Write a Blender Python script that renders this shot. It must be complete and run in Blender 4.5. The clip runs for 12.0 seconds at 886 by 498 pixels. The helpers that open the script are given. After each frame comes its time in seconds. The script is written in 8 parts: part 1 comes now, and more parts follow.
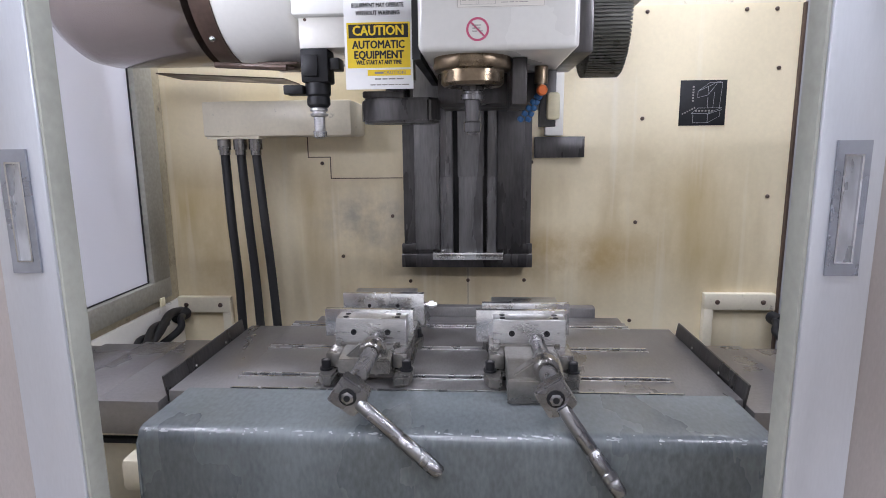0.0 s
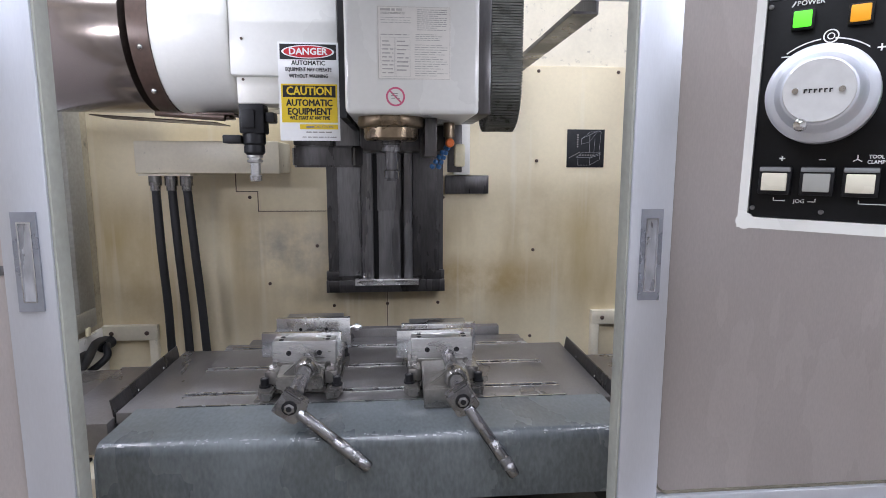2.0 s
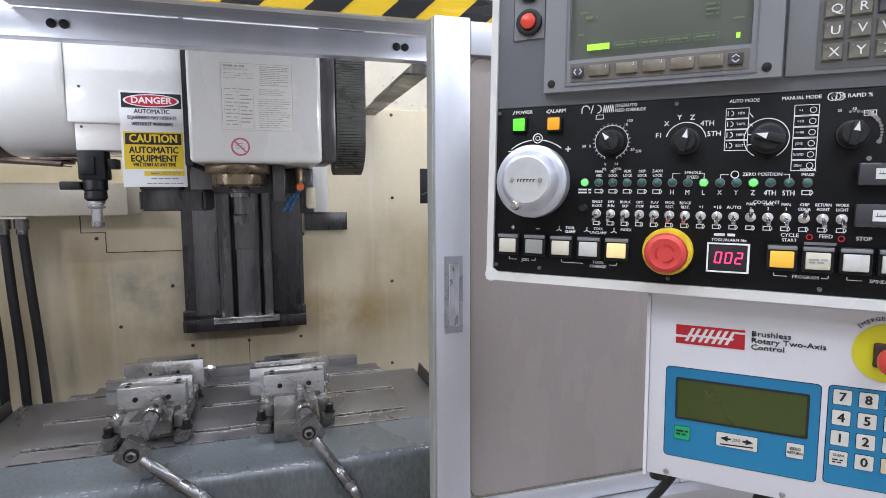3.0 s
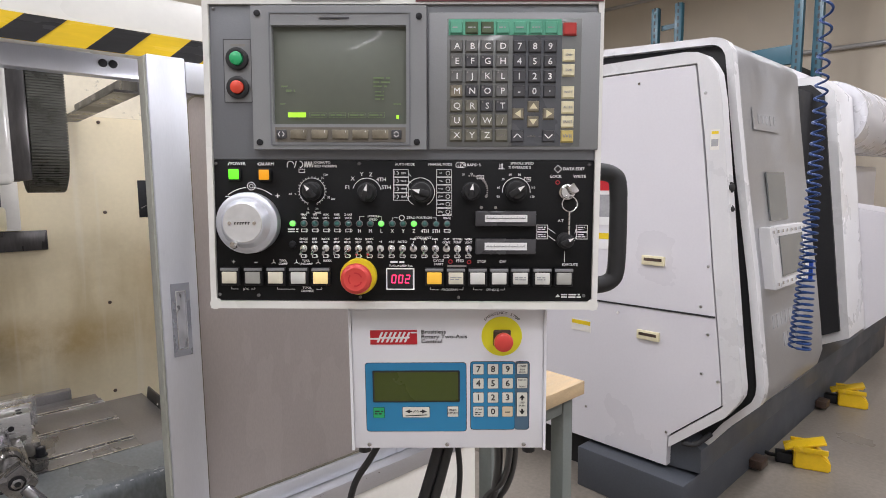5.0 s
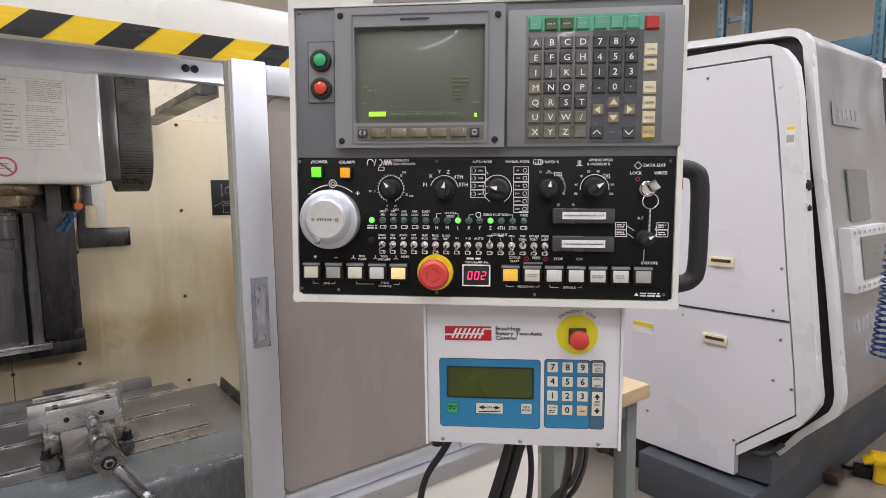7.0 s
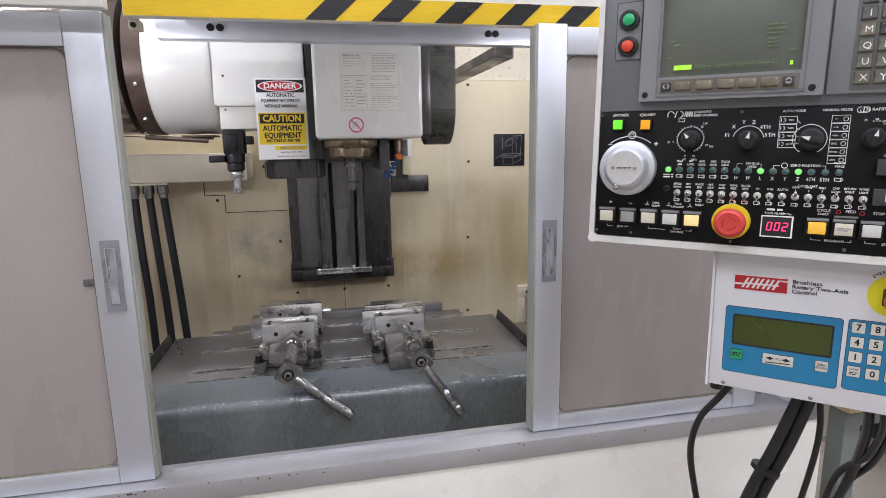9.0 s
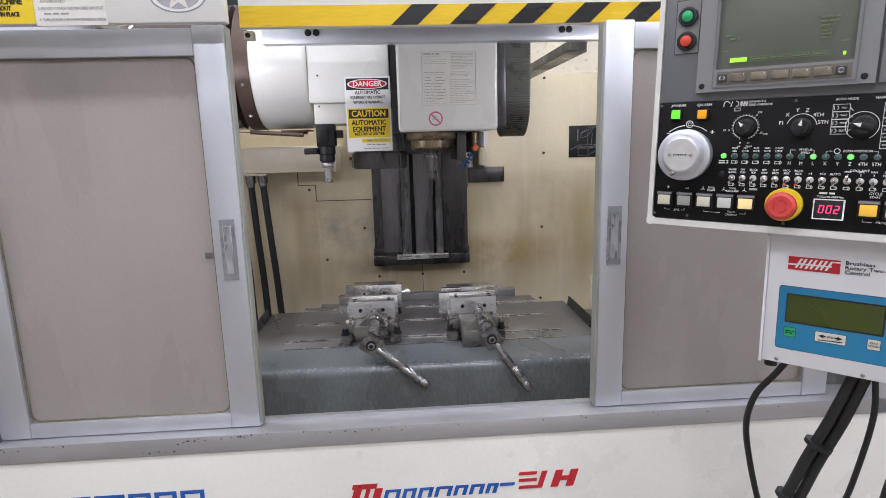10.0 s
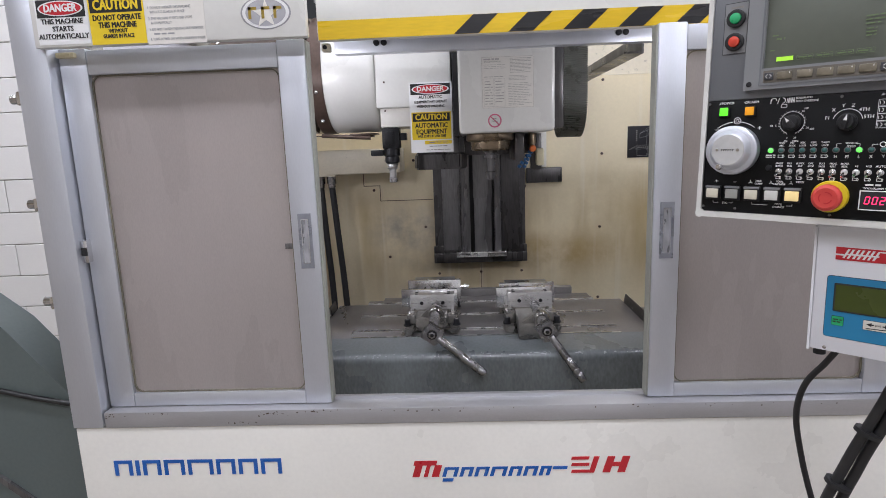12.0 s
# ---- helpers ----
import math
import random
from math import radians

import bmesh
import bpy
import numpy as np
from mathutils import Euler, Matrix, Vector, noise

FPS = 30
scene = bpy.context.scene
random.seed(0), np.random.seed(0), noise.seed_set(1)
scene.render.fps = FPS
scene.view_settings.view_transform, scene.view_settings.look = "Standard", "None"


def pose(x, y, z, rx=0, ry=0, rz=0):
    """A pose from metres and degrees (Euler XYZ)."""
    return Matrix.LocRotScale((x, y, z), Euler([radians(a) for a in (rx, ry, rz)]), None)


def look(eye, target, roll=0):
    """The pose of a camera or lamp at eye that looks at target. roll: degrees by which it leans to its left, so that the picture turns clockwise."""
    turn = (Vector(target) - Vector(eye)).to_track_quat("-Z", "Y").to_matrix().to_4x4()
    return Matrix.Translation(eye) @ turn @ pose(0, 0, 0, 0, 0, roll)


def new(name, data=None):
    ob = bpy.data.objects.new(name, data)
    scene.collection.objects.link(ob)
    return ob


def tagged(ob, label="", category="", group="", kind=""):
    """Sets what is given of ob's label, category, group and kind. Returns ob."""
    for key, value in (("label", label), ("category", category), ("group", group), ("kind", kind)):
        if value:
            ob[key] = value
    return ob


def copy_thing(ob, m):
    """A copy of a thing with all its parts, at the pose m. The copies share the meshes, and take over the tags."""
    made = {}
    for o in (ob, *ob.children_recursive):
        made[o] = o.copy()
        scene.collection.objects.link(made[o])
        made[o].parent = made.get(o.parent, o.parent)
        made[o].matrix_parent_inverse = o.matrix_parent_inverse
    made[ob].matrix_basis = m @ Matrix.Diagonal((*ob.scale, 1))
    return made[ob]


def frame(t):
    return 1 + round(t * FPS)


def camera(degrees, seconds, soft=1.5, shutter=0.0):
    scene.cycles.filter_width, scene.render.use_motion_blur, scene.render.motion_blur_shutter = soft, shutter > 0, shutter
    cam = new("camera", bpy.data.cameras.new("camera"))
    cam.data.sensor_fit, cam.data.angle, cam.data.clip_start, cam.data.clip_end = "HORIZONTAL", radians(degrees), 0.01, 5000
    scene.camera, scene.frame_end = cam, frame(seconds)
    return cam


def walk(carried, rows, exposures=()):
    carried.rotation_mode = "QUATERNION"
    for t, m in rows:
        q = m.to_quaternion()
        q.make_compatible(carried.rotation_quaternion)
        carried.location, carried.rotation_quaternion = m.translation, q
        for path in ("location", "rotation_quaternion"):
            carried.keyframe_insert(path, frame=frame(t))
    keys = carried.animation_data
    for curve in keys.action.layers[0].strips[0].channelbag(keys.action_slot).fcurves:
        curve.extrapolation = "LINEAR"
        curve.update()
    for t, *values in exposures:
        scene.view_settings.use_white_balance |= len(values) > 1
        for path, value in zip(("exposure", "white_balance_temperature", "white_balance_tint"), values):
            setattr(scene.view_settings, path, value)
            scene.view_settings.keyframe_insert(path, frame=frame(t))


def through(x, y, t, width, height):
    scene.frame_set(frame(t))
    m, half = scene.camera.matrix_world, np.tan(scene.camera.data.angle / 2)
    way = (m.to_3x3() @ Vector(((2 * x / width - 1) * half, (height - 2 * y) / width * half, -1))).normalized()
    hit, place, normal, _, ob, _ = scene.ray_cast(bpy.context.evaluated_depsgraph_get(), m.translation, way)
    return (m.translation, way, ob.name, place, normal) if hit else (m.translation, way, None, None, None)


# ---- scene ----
cam = camera(76.0, 12.0, soft=0.9)
PATH = [
    (0, (0.016, -0.151, 1.364), (-0.109, 1.814, 1.014), -0.6),
    (0.5, (-0.011, -0.173, 1.37), (-0.131, 1.792, 1.018), -0.6),
    (1, (-0.03, -0.21, 1.379), (-0.143, 1.755, 1.027), -0.5),
    (1.5, (-0.029, -0.267, 1.396), (-0.043, 1.701, 1.041), -0.3),
    (2, (0.007, -0.353, 1.424), (0.179, 1.62, 1.141), 0.1),
    (2.5, (0.063, -0.431, 1.447), (0.377, 1.531, 1.222), 0.3),
    (3, (0.084, -0.482, 1.475), (0.653, 1.425, 1.273), -0.3),
    (3.5, (0.078, -0.535, 1.498), (0.988, 1.234, 1.289), -0.5),
    (3.7, (0.075, -0.558, 1.508), (1.111, 1.14, 1.296), -0.5),
    (5.3, (0.044, -0.627, 1.531), (1.39, 0.836, 1.314), -0.6),
    (5.5, (0.043, -0.628, 1.531), (1.386, 0.839, 1.317), -0.6),
    (6, (0.041, -0.627, 1.532), (1.375, 0.848, 1.322), -0.7),
    (6.5, (0.039, -0.622, 1.53), (1.362, 0.863, 1.322), -0.7),
    (7, (0.018, -0.608, 1.528), (1.219, 0.976, 1.311), -0.7),
    (7.5, (-0.026, -0.601, 1.518), (0.946, 1.131, 1.286), -0.7),
    (7.7, (-0.045, -0.603, 1.517), (0.834, 1.177, 1.272), -0.7),
    (9.3, (-0.086, -0.719, 1.526), (0.224, 1.221, 1.155), -1.1),
    (9.5, (-0.086, -0.746, 1.522), (0.166, 1.203, 1.153), -1.2),
    (10, (-0.089, -0.795, 1.52), (0.038, 1.165, 1.142), -1.5),
    (10.5, (-0.087, -0.829, 1.519), (-0.056, 1.137, 1.15), -1.8),
    (11, (-0.087, -0.852, 1.515), (-0.12, 1.115, 1.154), -1.9),
    (11.5, (-0.086, -0.871, 1.511), (-0.15, 1.096, 1.155), -2.0),
    (12, (-0.092, -0.887, 1.511), (-0.171, 1.079, 1.153), -2.1),
]
walk(cam, [(t, look(eye, target, roll)) for t, eye, target, roll in PATH],
     exposures=[(0.0, 0.62, 6120, 11), (1.0, 0.60, 6120, 11), (1.5, 0.52, 6120, 11), (2.0, 0.38, 6110, 10), (2.5, 0.36, 6100, 9), (3.5, 0.28, 6150, 8), (5.5, 0.13, 6880, 10), (7.0, 0.13, 6850, 10), (9.5, 0.19, 6450, 10), (12.0, 0.0, 6420, 10)])

# ---- world and lights ----
world = bpy.data.worlds.new("world")
scene.world = world
world.use_nodes = True
world.node_tree.nodes["Background"].inputs["Color"].default_value = (0.85, 0.9, 1.0, 1)
world.node_tree.nodes["Background"].inputs["Strength"].default_value = 0.05
LAMP_WATTS = 46.0
WORK_WATTS = 2.15
LAMP_ROWS = [(x, y) for x in (-2.6, 0.1, 2.8, 5.5) for y in (-3.0, -0.7, 1.35, 3.6)]
LAMP_Z = 4.3


# ---- materials ----
def mat(name, base, rough=0.5, metal=0.0, var=0.12, scale=6.0, fine=90.0, bump=0.05, wear=None, wear_amount=0.5,
        stretch=(1, 1, 1), coat=0.0, rough_var=0.12, spec=0.5):
    """Procedural surface: broad mottling, fine grain, optional worn patches of another colour."""
    m = bpy.data.materials.new(name)
    m.use_nodes = True
    nt = m.node_tree
    n, l = nt.nodes, nt.links
    p = n["Principled BSDF"]
    p.inputs["Metallic"].default_value = metal
    p.inputs["Coat Weight"].default_value = coat
    p.inputs["Specular IOR Level"].default_value = spec
    tc = n.new("ShaderNodeTexCoord")
    mp = n.new("ShaderNodeMapping")
    mp.inputs["Scale"].default_value = stretch
    l.new(tc.outputs["Object"], mp.inputs["Vector"])
    big = n.new("ShaderNodeTexNoise")
    big.inputs["Scale"].default_value, big.inputs["Detail"].default_value = scale, 5
    small = n.new("ShaderNodeTexNoise")
    small.inputs["Scale"].default_value, small.inputs["Detail"].default_value = fine, 3
    l.new(mp.outputs["Vector"], big.inputs["Vector"])
    l.new(mp.outputs["Vector"], small.inputs["Vector"])
    ramp = n.new("ShaderNodeMapRange")
    ramp.interpolation_type = "SMOOTHSTEP"
    ramp.inputs["From Min"].default_value, ramp.inputs["From Max"].default_value = 0.25, 0.75
    ramp.inputs["To Min"].default_value, ramp.inputs["To Max"].default_value = 1 - var, 1 + var
    mixn = n.new("ShaderNodeMath")
    mixn.operation = "MULTIPLY_ADD"
    mixn.inputs[1].default_value, mixn.inputs[2].default_value = 0.35, 0
    l.new(small.outputs["Fac"], mixn.inputs[0])
    add = n.new("ShaderNodeMath")
    add.operation = "MULTIPLY_ADD"
    add.inputs[1].default_value = 0.65
    l.new(big.outputs["Fac"], add.inputs[0])
    l.new(mixn.outputs[0], add.inputs[2])
    l.new(add.outputs[0], ramp.inputs["Value"])
    mul = n.new("ShaderNodeMix")
    mul.data_type, mul.blend_type = "RGBA", "MULTIPLY"
    mul.inputs[0].default_value = 1
    mul.inputs[6].default_value = (*base, 1)
    l.new(ramp.outputs[0], mul.inputs[7])
    col = mul.outputs[2]
    if wear:
        wn = n.new("ShaderNodeTexNoise")
        wn.inputs["Scale"].default_value, wn.inputs["Detail"].default_value = scale * 2.3, 8
        wn.inputs["Roughness"].default_value = 0.7
        l.new(mp.outputs["Vector"], wn.inputs["Vector"])
        wr = n.new("ShaderNodeMapRange")
        wr.inputs["From Min"].default_value, wr.inputs["From Max"].default_value = 0.72 - 0.3 * wear_amount, 0.85 - 0.25 * wear_amount
        l.new(wn.outputs["Fac"], wr.inputs["Value"])
        wm = n.new("ShaderNodeMix")
        wm.data_type = "RGBA"
        l.new(wr.outputs[0], wm.inputs[0])
        l.new(col, wm.inputs[6])
        wm.inputs[7].default_value = (*wear, 1)
        col = wm.outputs[2]
    l.new(col, p.inputs["Base Color"])
    rr = n.new("ShaderNodeMapRange")
    rr.interpolation_type = "SMOOTHSTEP"
    rr.inputs["From Min"].default_value, rr.inputs["From Max"].default_value = 0.3, 0.7
    rr.inputs["To Min"].default_value, rr.inputs["To Max"].default_value = max(0.03, rough - rough_var), min(1, rough + rough_var)
    l.new(big.outputs["Fac"], rr.inputs["Value"])
    l.new(rr.outputs[0], p.inputs["Roughness"])
    if bump:
        b = n.new("ShaderNodeBump")
        b.inputs["Strength"].default_value, b.inputs["Distance"].default_value = bump, 0.002
        l.new(small.outputs["Fac"], b.inputs["Height"])
        l.new(b.outputs["Normal"], p.inputs["Normal"])
    return m


def glow(name, base, strength, rough=0.4):
    m = mat(name, base, rough, var=0.05, bump=0)
    p = m.node_tree.nodes["Principled BSDF"]
    p.inputs["Emission Color"].default_value = (*base, 1)
    p.inputs["Emission Strength"].default_value = strength
    return m


def stained(name, base, stain, zlow, zhigh, amount=0.8):
    """Painted sheet metal with coolant staining in a ragged horizontal belt and thin vertical runs."""
    m = mat(name, base, 0.42, var=0.06, scale=3, bump=0.02, coat=0.05)
    nt = m.node_tree
    n, l = nt.nodes, nt.links
    p = n["Principled BSDF"]
    old = p.inputs["Base Color"].links[0].from_socket
    tc = n.new("ShaderNodeTexCoord")
    sep = n.new("ShaderNodeSeparateXYZ")
    l.new(tc.outputs["Object"], sep.inputs[0])
    up = n.new("ShaderNodeMapRange")
    up.interpolation_type = "SMOOTHSTEP"
    up.inputs["From Min"].default_value, up.inputs["From Max"].default_value = zhigh, zhigh - 0.25
    l.new(sep.outputs["Z"], up.inputs["Value"])
    dn = n.new("ShaderNodeMapRange")
    dn.interpolation_type = "SMOOTHSTEP"
    dn.inputs["From Min"].default_value, dn.inputs["From Max"].default_value = zlow, zlow + 0.3
    l.new(sep.outputs["Z"], dn.inputs["Value"])
    mp = n.new("ShaderNodeMapping")
    mp.inputs["Scale"].default_value = (5, 5, 1.1)
    l.new(tc.outputs["Object"], mp.inputs["Vector"])
    nz = n.new("ShaderNodeTexNoise")
    nz.inputs["Scale"].default_value, nz.inputs["Detail"].default_value = 1.3, 6
    l.new(mp.outputs["Vector"], nz.inputs["Vector"])
    nr = n.new("ShaderNodeMapRange")
    nr.inputs["From Min"].default_value, nr.inputs["From Max"].default_value = 0.38, 0.72
    l.new(nz.outputs["Fac"], nr.inputs["Value"])
    a = n.new("ShaderNodeMath")
    a.operation = "MULTIPLY"
    l.new(up.outputs[0], a.inputs[0])
    l.new(dn.outputs[0], a.inputs[1])
    b = n.new("ShaderNodeMath")
    b.operation = "MULTIPLY"
    l.new(a.outputs[0], b.inputs[0])
    l.new(nr.outputs[0], b.inputs[1])
    c = n.new("ShaderNodeMath")
    c.operation = "MULTIPLY"
    c.inputs[1].default_value = amount
    l.new(b.outputs[0], c.inputs[0])
    mix = n.new("ShaderNodeMix")
    mix.data_type = "RGBA"
    l.new(c.outputs[0], mix.inputs[0])
    l.new(old, mix.inputs[6])
    mix.inputs[7].default_value = (*stain, 1)
    col = mix.outputs[2]
    # grey smudges, a yellow-brown patch and thin pale runs, each with its own place (x, z, half width, half height)
    for cx, cz, rx, rz, tint, amt, sc in ((-0.36, 1.12, 0.24, 0.17, (0.25, 0.235, 0.21), 0.75, 7), (0.27, 1.00, 0.55, 0.13, (0.40, 0.27, 0.10), 0.75, 5), (-0.10, 0.96, 0.42, 0.07, (0.30, 0.27, 0.20), 0.6, 9),
                                          (-0.88, 0.98, 0.20, 0.36, (0.48, 0.36, 0.16), 0.6, 4), (0.60, 1.18, 0.40, 0.35, (0.52, 0.40, 0.20), 0.5, 4)):
        sx = n.new("ShaderNodeMath")
        sx.operation = "MULTIPLY_ADD"
        sx.inputs[1].default_value, sx.inputs[2].default_value = 1 / rx, -cx / rx
        l.new(sep.outputs["X"], sx.inputs[0])
        sz = n.new("ShaderNodeMath")
        sz.operation = "MULTIPLY_ADD"
        sz.inputs[1].default_value, sz.inputs[2].default_value = 1 / rz, -cz / rz
        l.new(sep.outputs["Z"], sz.inputs[0])
        cv = n.new("ShaderNodeCombineXYZ")
        l.new(sx.outputs[0], cv.inputs[0])
        l.new(sz.outputs[0], cv.inputs[1])
        ln = n.new("ShaderNodeVectorMath")
        ln.operation = "LENGTH"
        l.new(cv.outputs[0], ln.inputs[0])
        fade = n.new("ShaderNodeMapRange")
        fade.interpolation_type = "SMOOTHSTEP"
        fade.inputs["From Min"].default_value, fade.inputs["From Max"].default_value = 1.05, 0.25
        l.new(ln.outputs["Value"], fade.inputs["Value"])
        grain = n.new("ShaderNodeTexNoise")
        grain.inputs["Scale"].default_value, grain.inputs["Detail"].default_value, grain.inputs["Roughness"].default_value = sc, 8, 0.65
        l.new(tc.outputs["Object"], grain.inputs["Vector"])
        gr = n.new("ShaderNodeMapRange")
        gr.inputs["From Min"].default_value, gr.inputs["From Max"].default_value, gr.inputs["To Max"].default_value = 0.36, 0.64, amt
        l.new(grain.outputs["Fac"], gr.inputs["Value"])
        mk = n.new("ShaderNodeMath")
        mk.operation = "MULTIPLY"
        l.new(fade.outputs[0], mk.inputs[0])
        l.new(gr.outputs[0], mk.inputs[1])
        mz = n.new("ShaderNodeMix")
        mz.data_type = "RGBA"
        l.new(mk.outputs[0], mz.inputs[0])
        l.new(col, mz.inputs[6])
        mz.inputs[7].default_value = (*tint, 1)
        col = mz.outputs[2]
    runs = n.new("ShaderNodeMapping")
    runs.inputs["Scale"].default_value = (26, 1, 0.9)
    l.new(tc.outputs["Object"], runs.inputs["Vector"])
    rn = n.new("ShaderNodeTexNoise")
    rn.inputs["Scale"].default_value, rn.inputs["Detail"].default_value = 1.0, 4
    l.new(runs.outputs["Vector"], rn.inputs["Vector"])
    rv = n.new("ShaderNodeMapRange")
    rv.inputs["From Min"].default_value, rv.inputs["From Max"].default_value, rv.inputs["To Max"].default_value = 0.58, 0.74, 0.35
    l.new(rn.outputs["Fac"], rv.inputs["Value"])
    mr = n.new("ShaderNodeMix")
    mr.data_type = "RGBA"
    l.new(rv.outputs[0], mr.inputs[0])
    l.new(col, mr.inputs[6])
    mr.inputs[7].default_value = (0.84, 0.80, 0.70, 1)
    l.new(mr.outputs[2], p.inputs["Base Color"])
    return m


def frosted(name, base, through=0.4, rough=0.45, clear=0.0, haze=0.03):
    """Hazy plastic: matt, partly translucent, partly (clear) blurred see-through."""
    m = mat(name, base, rough, var=haze, scale=2.2 if haze > 0.05 else 0.9, fine=300, bump=0.006, rough_var=0.02 + 0.4 * (haze - 0.03), stretch=(1.6, 1, 0.45))
    nt = m.node_tree
    n, l = nt.nodes, nt.links
    p = n["Principled BSDF"]
    p.inputs["Coat Weight"].default_value, p.inputs["Coat Roughness"].default_value = 1.0, 0.26
    t = n.new("ShaderNodeBsdfTranslucent")
    t.inputs["Color"].default_value = (*base, 1)
    g = n.new("ShaderNodeBsdfRefraction")
    g.inputs["Color"].default_value = (*(min(1.0, 1.75 * c) for c in base), 1)
    g.inputs["Roughness"].default_value, g.inputs["IOR"].default_value = 0.42, 1.15
    both = n.new("ShaderNodeMixShader")
    both.inputs[0].default_value = clear
    l.new(t.outputs[0], both.inputs[1])
    l.new(g.outputs[0], both.inputs[2])
    mx = n.new("ShaderNodeMixShader")
    mx.inputs[0].default_value = through
    l.new(p.outputs[0], mx.inputs[1])
    l.new(both.outputs[0], mx.inputs[2])
    l.new(mx.outputs[0], n["Material Output"].inputs["Surface"])
    return m


CREAM = stained("cream_paint", (0.76, 0.665, 0.46), (0.38, 0.27, 0.10), 0.72, 1.42, 0.85)
CREAM_PLAIN = mat("cream_paint_chipped", (0.70, 0.64, 0.50), 0.4, var=0.08, wear=(0.07, 0.055, 0.04), wear_amount=0.36, scale=9)
DARK_CREAM = mat("dark_cream_paint", (0.36, 0.32, 0.225), 0.45, var=0.3, scale=5, bump=0.04, wear=(0.05, 0.04, 0.028), wear_amount=0.5)
WHITE = mat("white_enamel", (0.735, 0.73, 0.69), 0.28, var=0.04, scale=3, bump=0.015, coat=0.25)
WHITE_FRONT = mat("white_front_enamel", (0.79, 0.77, 0.71), 0.35, var=0.05, scale=4, bump=0.02, coat=0.2, wear=(0.45, 0.40, 0.33), wear_amount=-0.25)
WHITE_BOX = mat("white_powder_coat", (0.80, 0.80, 0.83), 0.4, var=0.02, bump=0.04, fine=400)
ALU = mat("brushed_aluminium", (0.635, 0.655, 0.705), 0.38, 0.70, var=0.045, scale=4, fine=90, bump=0.03, stretch=(5, 5, 0.8), wear=(0.56, 0.57, 0.60), wear_amount=0.02, rough_var=0.06)
ALU_H = mat("brushed_aluminium_sill", (0.52, 0.52, 0.54), 0.38, 0.68, var=0.07, scale=4, fine=90, bump=0.03, stretch=(1.5, 5, 5), wear=(0.17, 0.12, 0.085), wear_amount=0.08, rough_var=0.06)
# darker copy of the aluminium, the roof underside's shade put into its colour
ALU_SHADED = mat("shaded_roof_aluminium", (0.30, 0.295, 0.30), 0.42, 0.6, var=0.1, scale=5, stretch=(0.6, 6, 6), bump=0.03)
PULL = mat("pull_handle_steel", (0.34, 0.355, 0.40), 0.33, 0.75, var=0.12, scale=20, bump=0.03)
PULL_CUP = mat("scratched_pull_cup", (0.46, 0.47, 0.50), 0.34, 0.7, var=0.3, scale=45, bump=0.05, stretch=(1, 1, 0.3))
GASKET = mat("aged_gasket", (0.34, 0.345, 0.30), 0.7, var=0.15)
FRAME_OLIVE = mat("olive_window_frame", (0.33, 0.32, 0.275), 0.5, var=0.25, scale=5, bump=0.05, wear=(0.10, 0.085, 0.06), wear_amount=0.25)
GASKET_OLD = mat("stained_gasket", (0.19, 0.17, 0.125), 0.6, var=0.5, scale=4)
FROST = frosted("frosted_polycarbonate", (0.490, 0.448, 0.428), 0.42, 0.27, 0.6, 0.20)
FROST_WHITE = frosted("milky_polycarbonate", (0.86, 0.86, 0.90), 0.6, 0.4)
SIDE_GREY = mat("grey_side_paint", (0.37, 0.38, 0.41), 0.4, var=0.12, scale=4, bump=0.03, wear=(0.2, 0.18, 0.16), wear_amount=0.1)
APRON = mat("blue_grey_paint", (0.118, 0.132, 0.137), 0.34, var=0.42, scale=3.2, stretch=(1.6, 0.8, 0.7), bump=0.05, wear=(0.19, 0.205, 0.205), wear_amount=0.14, coat=0.2)
BARE = mat("bare_chipped_metal", (0.30, 0.315, 0.32), 0.45, 0.3, var=0.3, scale=60, bump=0.1)
TABLE = mat("machine_table_steel", (0.25, 0.24, 0.235), 0.36, 0.6, var=0.2, scale=6, fine=160, bump=0.05, stretch=(1.6, 0.5, 1), wear=(0.125, 0.112, 0.10), wear_amount=0.12)
TELE = mat("telescopic_steel", (0.24, 0.225, 0.22), 0.36, 0.65, var=0.14, scale=4, fine=120, bump=0.04, wear=(0.16, 0.13, 0.11), wear_amount=0.15)
DARKSTEEL = mat("dark_way_cover", (0.075, 0.071, 0.070), 0.36, 0.5, var=0.5, scale=7, stretch=(1.5, 1.5, 0.3), bump=0.04, wear=(0.15, 0.125, 0.11), wear_amount=0.2)
GREYSTEEL = mat("grey_way_cover", (0.175, 0.17, 0.17), 0.32, 0.55, var=0.42, scale=8, stretch=(1.8, 1.8, 0.25), bump=0.03, wear=(0.10, 0.09, 0.085), wear_amount=0.2)
# rubber black, used as well for shade painted into narrow gaps
BLACK = mat("black_rubber_and_shade", (0.014, 0.014, 0.015), 0.55, var=0.2, bump=0.06)
BLACKOX = mat("black_oxide", (0.016, 0.016, 0.018), 0.5, 0.1, var=0.3, spec=0.3)
VISE = mat("ground_vise_steel", (0.52, 0.515, 0.51), 0.30, 0.95, var=0.2, scale=10, fine=120, stretch=(1, 1, 6), bump=0.04, wear=(0.25, 0.235, 0.22), wear_amount=0.08, rough_var=0.06)
HANDLE = mat("worn_round_steel", (0.29, 0.285, 0.29), 0.27, 0.95, var=0.16, scale=24, fine=260, bump=0.05, rough_var=0.05)
